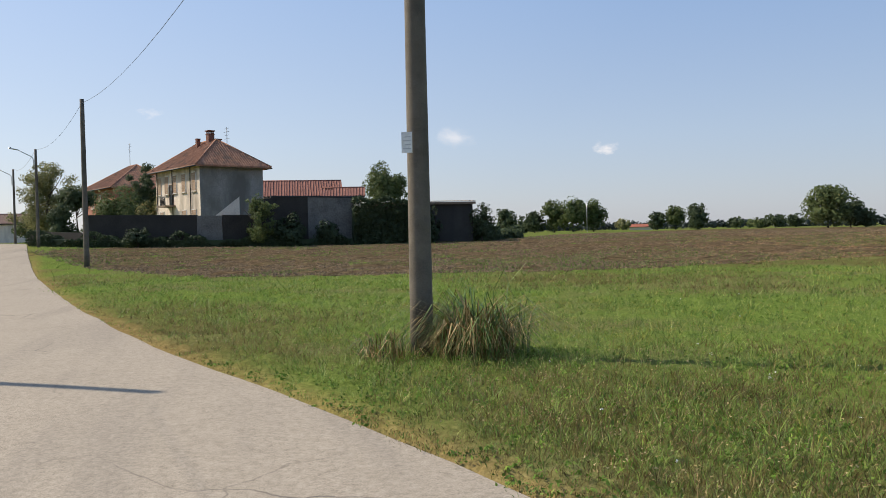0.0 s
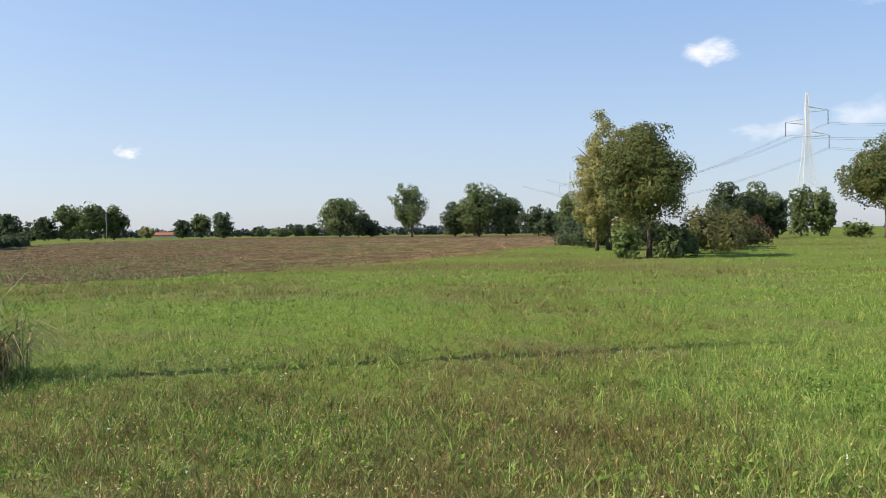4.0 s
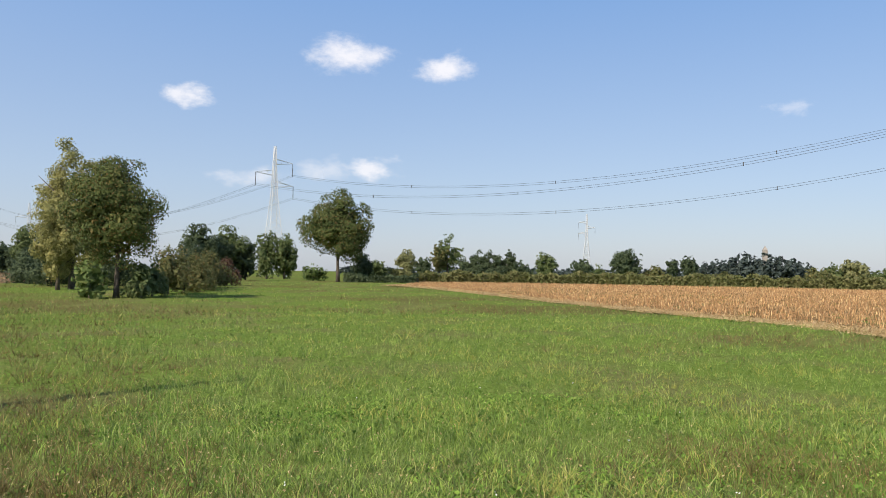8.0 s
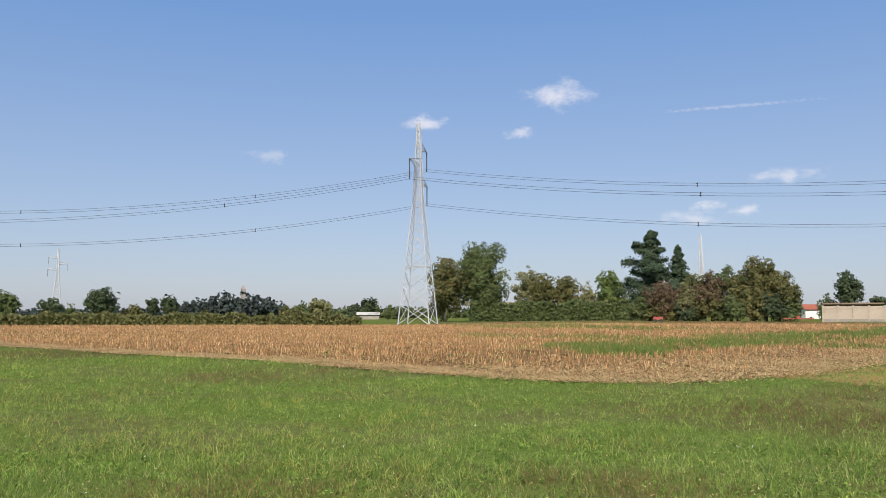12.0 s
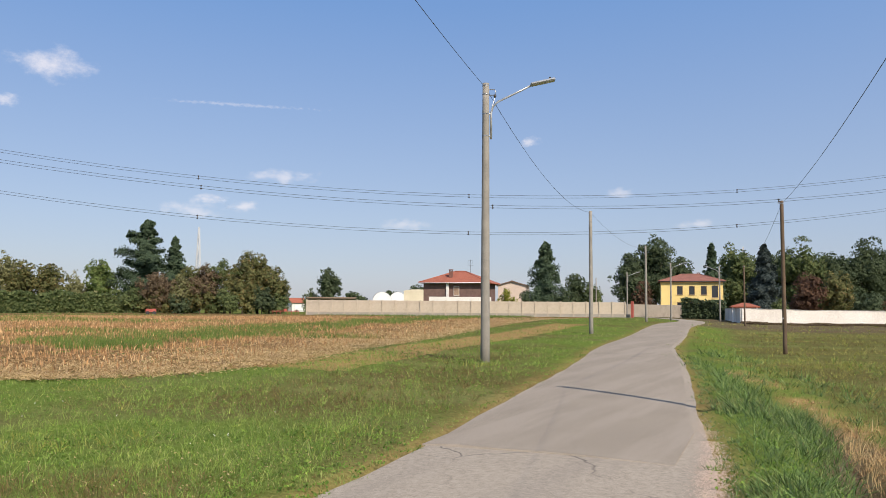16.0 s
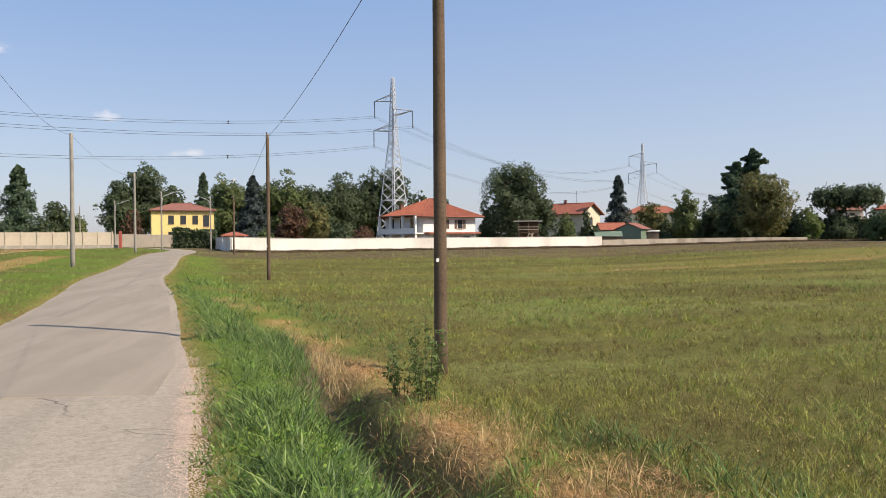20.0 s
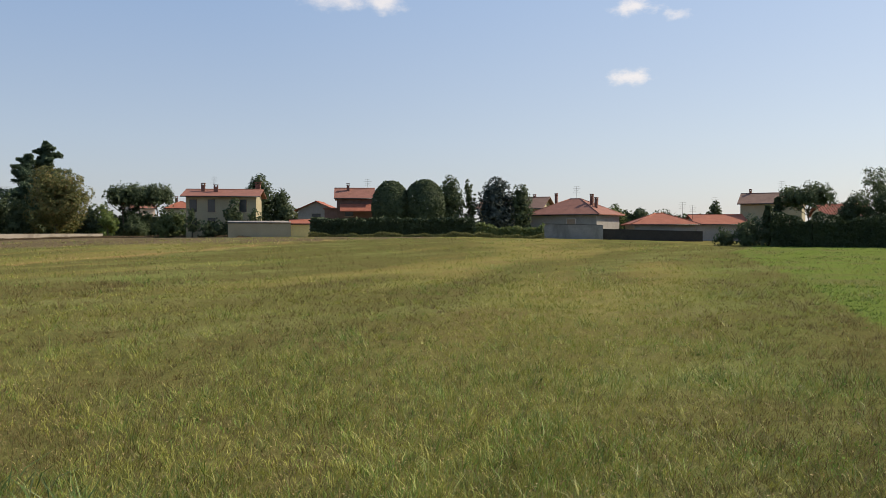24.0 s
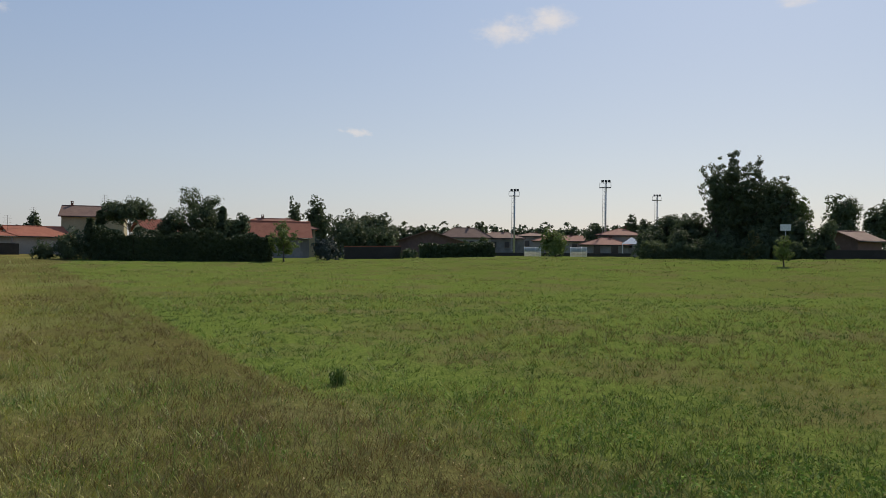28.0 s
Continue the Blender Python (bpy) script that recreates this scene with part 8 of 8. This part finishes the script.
for n, r0, r1 in ((600000, 3.2, 12), (430000, 12, 34), (190000, 34, 115)):
    x, y, r = scatter(n // TUFT, r0, r1, -18, 312)
    s = side(x, y)
    north = (s < -0.03 + 0.13 * patch_noise(x, y, 0.3, 7)) & ~inside(x, y, PLOUGH) & ~inside(x, y, STUBBLE)
    lush_ = (s > ROAD_W + 2) & inside(x, y, LUSH)
    past_ = ditch_past(x, y, s)
    far_bank = (s > ROAD_W + 0.04 + 0.1 * patch_noise(x, y, 0.35, 4))
    verge_ = far_bank & ~lush_ & (past_ < -0.22)
    strip = far_bank & ~lush_ & (past_ > 0.12) & (past_ < 1.0 + 0.6 * smooth01((y + 11) / 4) + 0.4 * patch_noise(x, y, 0.8, 2)) & (y < 4) & (y > -27)
    open_ = far_bank & ~lush_ & ~strip & (past_ > 0.5)
    p1, p2, p3 = patch_noise(x, y, 2.6), patch_noise(x, y, 0.55, 3), patch_noise(x, y, 7.0, 8)
    st_ = streak(x, y, 1)
    az_ = np.degrees(np.arctan2(x, y))
    wt = np.zeros((len(KINDS), x.size))

    def add(kind, where, weight):
        wt[KINDS.index(kind)] += np.where(where, np.clip(weight, 0, 5), 0)

    worn = np.clip(1 - np.abs(s + 0.25) / 0.55, 0, 1)
    # worn brownish patches and one broad-leaved one
    bare = sum(np.exp(-(((x - a) / w) ** 2 + ((y - b) / v) ** 2)) for a, b, w, v in BARE)
    leafy_ = sum(np.exp(-(((x - a) / w) ** 2 + ((y - b) / v) ** 2)) for a, b, w, v in LEAFY)
    add("seeding_grass", north, 3.0 * bare)
    add("meadow_weed", north, 4.0 * leafy_)
    add("meadow_grass", north, 1.0 - 0.6 * np.clip(bare + leafy_, 0, 1))
    add("meadow_weed", north, 0.7 + 1.4 * p2 + 0.5 * p3)
    add("seeding_grass", north, 0.12 + 2.4 * p1 + 1.5 * p3 - 0.9 * (az_ > 118) + 0.2 * (az_ < 75) + 1.5 * np.exp(-(((az_ - 50) / 9) ** 2)))
    add("yellow_grass", north, 0.15 + 0.7 * p2 - 0.5 * p1 - 0.3 * (az_ > 118))
    add("edge_grass", north, 4 * worn * (0.4 + p2))
    dry_ = smooth01(1 - (near(x, y, PASTURE_EDGE)[0] - 1.2) / 4)
    add("seeding_grass", open_, 0.75 - 3.0 * st_ * (1 - 0.7 * dry_) - 0.5 * p1 * (1 - 0.7 * dry_) + 1.2 * dry_)
    add("yellow_grass", open_, (0.85 + 5.0 * st_ + 0.9 * p2) * (1 - 0.9 * dry_))
    add("meadow_grass", open_, 0.1 + 0.8 * p1 + 0.6 * p2 + 0.4 * p3)
    add("meadow_weed", open_, 0.1 + 0.6 * p2 - 0.2)
    ridge = past_ridge(x, y)
    add("straw_tuft", open_ & (x < -4) & (x > -75), 2.0 * smooth01((-x - 8) / 14) * np.exp(-((ridge / 0.8) ** 2)))
    add("yellow_grass", open_ & (x < -2), 3.0 * np.exp(-(((ridge - 17) / 3.0) ** 2)))
    add("lush_grass", lush_, 0.9 + 0 * x)
    add("meadow_weed", lush_, 0.4 + 2.0 * p2 + 0.6 * p1)
    add("seeding_grass", lush_, 0.05 + 1.4 * p3 + 1.0 * p1 - 0.5 * p2)
    add("yellow_grass", lush_, 0.12 + 1.6 * patch_noise(x, y, 1.4, 14) + 0.8 * p2 + 0.3 * (r > 25))
    add("verge_grass", verge_, 1.0 + 0.5 * p2)
    add("verge_weed", verge_, 0.45 - 0.8 * p2)
    add("edge_grass", verge_, 3.0 * np.clip(1 - (s - ROAD_W) / 0.35, 0, 1))
    add("straw", strip, 1.1 + 2.2 * p2 + 0.8 * p1)
    add("straw_tuft", strip, 0.05 + 0.4 * p2)
    add("meadow_grass", strip, 0.5 - 1.5 * p2 - 0.8 * p1)
    add("seeding_grass", strip, 0.7 + 0.4 * p1)
    add("verge_weed", strip, 0.0 - 1.0 * p2)
    add("verge_grass", strip, 0.1 - 1.0 * p2)
    add("verge_grass", open_ & (past_ < 2.2) & (y < 2) & (y > -40), 0.7 + 1.4 * p1 + 0.5 * (y < -18))
    tot = wt.sum(0)
    pick = (np.cumsum(wt, 0) / np.maximum(tot, 1e-9) < RNG.uniform(size=x.size)).sum(0)
    ok = tot > 0.05
    tall = RNG.uniform(0.45, 1.5, x.size) * (1 + 0.45 * p2 + 0.2 * p1)
    tall = tall * np.where(verge_, np.clip((s - ROAD_W) / 0.7, 0.2, 1), 1) * np.where(north, np.clip(-s / 0.9, 0.35, 1), 1)
    for i, kind in enumerate(KINDS):
        k = ok & (pick == i)
        if k.any():
            got[kind].append(np.stack([x[k], y[k], r[k], np.clip(tall[k], 0.3, 1.8)], 1))

for kind, (mat, hs, ws, lean, label) in GROWTH.items():
    q = np.repeat(np.concatenate(got[kind]), TUFT, 0)
    x, y, r, tall = q.T
    a = RNG.uniform(0, 6.283, x.size)
    off = np.abs(RNG.normal(0, 0.055, x.size)) * np.maximum(1, r * 0.08) * np.where(r > 25, 2.2, 1.0)
    x, y = x + off * np.cos(a), y + off * np.sin(a)
    z, grow = lie(x, y), np.maximum(1, r * 0.082)
    close = r < 11
    w = RNG.uniform(*ws, x.size) * (grow if hs else np.minimum(grow, 2.6))
    if hs is None:
        c = np.stack([x, y, z + RNG.uniform(0.01, lean, x.size) * tall], 1)
        v = leaves(c, 1.0, RNG, 0.9, 1.5).reshape(-1, 4, 3)
        v = c[:, None] + (v - c[:, None]) * w[:, None, None]
        for k, near_by in ((close, True), (~close, False)):
            vv = v[k] if near_by else v[k][:, [0, 1, 2]] * 1.0
            tagged(soup(kind, vv.reshape(-1, 3), 4 if near_by else 3, mat), label, "weeds", kind="stuff")
        continue
    h = RNG.uniform(*hs, x.size) * tall * (1 + 0.004 * r)
    for k, tri_ in ((close, False), (~close, True)):
        if k.any():
            blades(kind, x[k], y[k], z[k], h[k], w[k] * (1.3 if tri_ else 1), mat, label, lean, a[k], tri_)

# straw standing and hanging along the ditch's cut bank
m_ = (DITCH_LINE[:, 1] > -15) & (DITCH_LINE[:, 1] < -2.5)
base_ = DITCH_LINE[m_][RNG.integers(0, m_.sum(), 4500)] + RNG.normal(0, 0.2, (4500, 2))
bx, by = base_.T
bp = ditch_past(bx, by, side(bx, by))
k = (bp > 0.12) & (bp < 0.55) & (patch_noise(bx, by, 0.7, 4) > -0.25)
bx, by = bx[k], by[k]
blades("hanging_straw", bx, by, lie(bx, by), RNG.uniform(0.08, 0.36, bx.size), RNG.uniform(0.004, 0.009, bx.size), "blade_straw", "dry straw hanging over the ditch bank", 0.8, None, False)
base_ = DITCH_LINE[m_][RNG.integers(0, m_.sum(), 6000)] + RNG.normal(0, 0.25, (6000, 2))
bx, by = base_.T
bp = ditch_past(bx, by, side(bx, by))
k = (np.abs(bp + 0.2) < 0.25) & (patch_noise(bx, by, 0.6, 9) > -0.4)
bx, by = bx[k], by[k]
blades("ditch_grass", bx, by, lie(bx, by), RNG.uniform(0.1, 0.34, bx.size), RNG.uniform(0.006, 0.013, bx.size), "blade_verge", "grass hanging into the ditch", 1.3, None, False)

# ripe seed heads over the grass
leafy("seed_head", (0.3, 0.22, 0.1), (0.5, 0.39, 0.19), (0.66, 0.56, 0.34), trans=0.3, spec=0.1)
x, y, r = scatter(70000, 4.0, 18, -18, 312)
s_ = side(x, y)
pasture_ = inside(x, y, LUSH)
keep_ = np.where(s_ < -0.4, 0.22 + 0.5 * patch_noise(x, y, 2.6), np.where(pasture_, 0.06, 0.45))
k = ((s_ < -0.4) | (ditch_past(x, y, s_) > 0.9)) & ((s_ < 0) | (s_ > ROAD_W)) & (RNG.uniform(size=x.size) < keep_) & ~inside(x, y, PLOUGH) & ~inside(x, y, STUBBLE)
x, y, r = x[k], y[k], r[k]
c = np.stack([x, y, lie(x, y) + RNG.uniform(0.08, 0.24, x.size)], 1)
tagged(soup("seed_heads", leaves(c, (0.011 * np.maximum(1, r * 0.075))[:, None], RNG, 0.0, 2.4, True), 3, "seed_head"), "pale ripe seed heads over the meadow grass", "grass", kind="stuff")

# small white flowers
x, y, r = scatter(120, 5, 30, 15, 160, 0.8)
k = (side(x, y) < -1.0) & ~inside(x, y, PLOUGH) & ~inside(x, y, STUBBLE) & (patch_noise(x, y, 3.0, 5) > 0.0)
x, y = np.concatenate([x[k], polar(36, 8.5)[0] + RNG.normal(0, 0.05, 4)]), np.concatenate([y[k], polar(36, 8.5)[1] + RNG.normal(0, 0.05, 4)])
c = np.repeat(np.stack([x, y, lie(x, y) + RNG.uniform(0.08, 0.2, x.size)], 1), 4, 0) + RNG.normal(0, 0.007, (x.size * 4, 3))
tagged(soup("wildflowers", leaves(c, 0.014, RNG, 1.5, 1.2), 4, "petal"), "small white wildflowers scattered in the meadow", "flowers", kind="stuff")

# maize stubble in rows, with a border of loose straw
def border(x, y):
    """Distance to the stubble field's outline."""
    ring = np.array(STUBBLE + STUBBLE[:1], float)
    line = np.concatenate([a + (b - a) * np.linspace(0, 1, max(2, int(np.hypot(*(b - a)) / 2.5)))[:-1, None] for a, b in zip(ring, ring[1:])])
    return near(x, y, np.concatenate([line, line[:1]]))[0]


ROW_AZ = radians(68.0)
c_, s_ = math.sin(ROW_AZ), math.cos(ROW_AZ)
u = RNG.uniform(-40, 160, 1100000)
k_ = np.round(RNG.uniform(-150, 60, u.size) / 0.75) * 0.75 + RNG.normal(0, 0.05, u.size)
x, y = 60 + u * c_ + k_ * s_ - 60 * 0.9, -20 + u * s_ - k_ * c_ - 10
west_ = x - np.interp(-y, [11, 18, 31, 61, 95, 125], [15, 14.3, 18, 25, 31, 33.5])
kk = inside(x, y, STUBBLE) & (RNG.uniform(size=u.size) < np.clip(48 / np.hypot(x, y), 0.16, 1)) & ((west_ > 7.0) | (RNG.uniform(size=u.size) < 0.35))
kk &= ~((west_ > 9) & (west_ < 14) & (y < -14)) | (RNG.uniform(size=u.size) < 0.4)
x, y = x[kk], y[kk]
kk = border(x, y) > 1.1 + 0.5 * patch_noise(x, y, 1.1, 6)
x, y = x[kk], y[kk]
rr = np.hypot(x, y)
hh = RNG.uniform(0.1, 0.33, x.size)
for k in (rr < 60, rr >= 60):
    blades("maize_stubble", x[k], y[k], lie(x[k], y[k]), hh[k], RNG.uniform(0.018, 0.036, k.sum()) * np.maximum(1, rr[k] * 0.026), "stalk_straw", "pale cut maize stalks in rows", 0.45, None, bool(rr[k].min() >= 60))
x, y, r = scatter(330000, 15, 125, 70, 170)
west_ = x - np.interp(-y, [11, 18, 31, 61, 95, 125], [15, 14.3, 18, 25, 31, 33.5])
k = inside(x, y, STUBBLE) & ((west_ < 8) | (RNG.uniform(size=x.size) < 0.42)) & ((west_ < 9) | (west_ > 14) | (y > -14) | (RNG.uniform(size=x.size) < 0.4))
x, y, r = x[k], y[k], r[k]
blades("maize_litter", x, y, lie(x, y) + 0.03, RNG.uniform(0.01, 0.07, x.size), RNG.uniform(0.016, 0.045, x.size) * np.maximum(1, r * 0.03), "stalk_straw", "dry maize leaves strewn on the soil", 5.0)
x, y, r = scatter(420000, 22, 120, 112, 169)
west_ = x - np.interp(-y, [11, 18, 31, 61, 95, 125], [15, 14.3, 18, 25, 31, 33.5])
band = (west_ > 8.5 + 2 * patch_noise(x, y, 2)) & (west_ < 15 + 4 * patch_noise(x, y, 3)) & (y < -21) & (patch_noise(x * 0.45 + y, y * 0.45 - x, 1.6, 5) > -0.25)
k = inside(x, y, STUBBLE) & ((band & (RNG.uniform(size=x.size) < 0.95)) | ((patch_noise(x * 0.3, y * 1.2, 4, 8) > 0.5) & (r > 36) & (RNG.uniform(size=x.size) < 0.4)))
x, y, r = x[k], y[k], r[k]
blades("stubble_weeds", x, y, lie(x, y), RNG.uniform(0.08, 0.42, x.size), RNG.uniform(0.014, 0.034, x.size) * np.maximum(1, r * 0.035), "blade_lush", "green weeds between the stubble rows", 0.9)

edge_ = np.array([(96, 16.5), (88.2, 16.3), (78.6, 11.5), (44, -1.4), (33.2, -5.5), (27.9, -8.2), (23.8, -9.2), (19.1, -10.5), (16, -11.8), (14.2, -13.7), (14.3, -18.2), (18, -31), (25, -60.6), (31, -95)], float)
edge_ = catmull(edge_, 0.4)
pick_ = RNG.choice(len(edge_), 130000, p=(lambda q: q / q.sum())(1 / np.hypot(*edge_.T) ** 0.7))
x, y = (edge_[pick_] + RNG.normal(0, 0.35, (pick_.size, 2))).T
deep_ = np.abs(RNG.normal(0, 1, x.size)) * np.where(y < -12, 3.2, 0.8)
x, y = x + deep_ * np.where(y < -12, 0.97, 0.35), y - deep_ * np.where(y < -12, 0.15, 0.94)
r = np.hypot(x, y)
blades("straw_border", x, y, lie(x, y) + 0.08, RNG.uniform(0.005, 0.05, x.size), RNG.uniform(0.03, 0.065, x.size) * np.maximum(1, r * 0.03), "blade_straw", "pale loose straw along the field border", 5.0)

# straw left on the sunny end of the ploughed field
x, y, r = scatter(110000, 34, 130, 22, 62)
k = inside(x, y, PLOUGH) & (RNG.uniform(size=x.size) < np.clip((np.degrees(np.arctan2(x, y)) - 26) / 18, 0, 1))
x, y, r = x[k], y[k], r[k]
blades("straw_litter", x, y, lie(x, y) + 0.04, RNG.uniform(0.02, 0.09, x.size), RNG.uniform(0.016, 0.04, x.size) * np.maximum(1, r * 0.03), "stalk_straw", "pale straw strewn over the ploughed soil", 4.0)

# clods of the ploughed field
x, y, r = scatter(64000, 27, 150, -15, 62)
k = inside(x, y, PLOUGH)
x, y, r = x[k], y[k], r[k]
n = len(x)
sz = RNG.uniform(0.025, 0.085, n) * np.maximum(1, r * 0.018)
z = lie(x, y) + 0.05
oct_ = np.array([(1, 0, 0), (0, 1, 0), (-1, 0, 0), (0, -1, 0), (0, 0, 0.75)])
pts = oct_[None] * sz[:, None, None] * RNG.uniform(0.6, 1.4, (n, 5, 1)) + np.stack([x, y, z], 1)[:, None]
tri = pts[:, [0, 1, 4, 1, 2, 4, 2, 3, 4, 3, 0, 4]]
tagged(soup("soil_clods", tri.reshape(-1, 3), 3, "clod"), "brown clods of turned soil", "soil", kind="stuff")
x, y, r = scatter(60000, 27, 110, -15, 45)
k = inside(x, y, PLOUGH) & (patch_noise(x, y, 5, 7) + 0.4 * patch_noise(x, y, 1.2, 3) > -0.1)
x, y, r = x[k], y[k], r[k]
blades("plough_weeds", x, y, lie(x, y) + 0.04, RNG.uniform(0.05, 0.16, x.size), RNG.uniform(0.02, 0.05, x.size) * np.maximum(1, r * 0.025), "blade_lush", "green weeds sprouting in the ploughed soil", 0.8)


# ---- tall dry clump at the pole and single weeds
def clump(x, y, n, h, spread, mats, label, name="grass_clump", droop=0.9, w=(0.008, 0.016)):
    e = thing(name, pose(x, y, gz(x, y)), label, "grass clump")
    for mat, share in mats:
        m = int(n * share)
        a, q = RNG.uniform(0, 6.28, m), np.sqrt(RNG.uniform(0, 1, m)) * spread
        b = a + RNG.normal(0, 0.7, m)
        hh = h * RNG.uniform(0.25, 1.0, m) * (1 - 0.45 * (q / spread) ** 2)
        ln = RNG.uniform(0.2, 1.0, m) * droop * hh
        root = np.stack([q * np.cos(a), q * np.sin(a), 0 * a - 0.03], 1)
        o = np.stack([np.cos(b), np.sin(b), 0 * b], 1)
        sd = np.stack([-np.sin(b), np.cos(b), 0 * b], 1) * (RNG.uniform(*w, m) / 2)[:, None]
        f3 = np.array([0, 0.32, 0.66, 1.0])
        z3 = np.array([0, 0.74, 0.96, 0.5])
        seg = []
        for i in range(3):
            p = root + o * (ln * f3[i] ** 1.5)[:, None] + np.array([0, 0, 1]) * (hh * z3[i])[:, None]
            q2 = root + o * (ln * f3[i + 1] ** 1.5)[:, None] + np.array([0, 0, 1]) * (hh * z3[i + 1])[:, None]
            k0, k1 = (1.0, 1.0, 0.7, 0.1)[i], (1.0, 1.0, 0.7, 0.1)[i + 1]
            seg.append(np.stack([p - sd * k0, p + sd * k0, q2 + sd * k1, q2 - sd * k1], 1))
        tagged(soup("blade_mass", np.concatenate(seg).reshape(-1, 3), 4, mat, e), kind="stuff")
    return e


clump(3.0, 10.1, 800, 0.95, 0.5, (("blade_straw", 0.16), ("blade_brown", 0.46), ("blade_verge", 0.38)), "tall half-dry reed clump at the pole's foot", "reed_clump", 1.9, (0.01, 0.022))
clump(3.25, 10.3, 90, 1.3, 0.65, (("blade_straw", 0.3), ("blade_verge", 0.7)), "tall half-dry reed clump at the pole's foot", "reed_clump", 0.75, (0.008, 0.016))
clump(1.95, 10.35, 170, 0.5, 0.42, (("blade_straw", 0.12), ("blade_brown", 0.6), ("blade_verge", 0.28)), "dry grass tuft beside the pole", "reed_clump", 1.9, (0.008, 0.018))


def sapling(x, y, h, stems, spread, label):
    """Thin upright stems with small narrow leaves all along them."""
    e = thing("shrub", pose(x, y, gz(x, y)), label, "shrub")
    bm = bmesh.new()
    cs = []
    for _ in range(stems):
        a, q = RNG.uniform(0, 6.28), RNG.uniform(0.1, 1) * spread
        hh = h * RNG.uniform(0.45, 1.0)
        p0, p1 = Vector((q * 0.4 * math.cos(a), q * 0.4 * math.sin(a), -0.05)), Vector((q * math.cos(a), q * math.sin(a), hh))
        tube(bm, [p0, p0.lerp(p1, 0.5) + Vector((0, 0, 0.04)), p1], [0.0038, 0.0028, 0.0015], 4)
        t = RNG.uniform(0.15, 1.0, int(60 * hh))
        cs.append(np.array(p0)[None] * (1 - t)[:, None] + np.array(p1)[None] * t[:, None] + RNG.normal(0, 0.03, (t.size, 3)))
    part("stems", bm, "bark", e).name = "stem"
    soup("foliage", leaves(np.concatenate(cs), 0.028, RNG, 0.3, 2.6), 4, "leaf_light", e)
    return e


sapling(-1.2, -9.55, 1.15, 15, 0.4, "spindly green shrub at the timber pole")
sapling(-0.95, -9.9, 0.7, 10, 0.35, "low green shrub at the timber pole's foot")
wx, wy = polar(273.7, 11.6)
clump(wx, wy, 120, 0.32, 0.11, (("blade_lush", 1.0),), "single dark green weed in the pasture", "weed", 0.7, (0.012, 0.024))
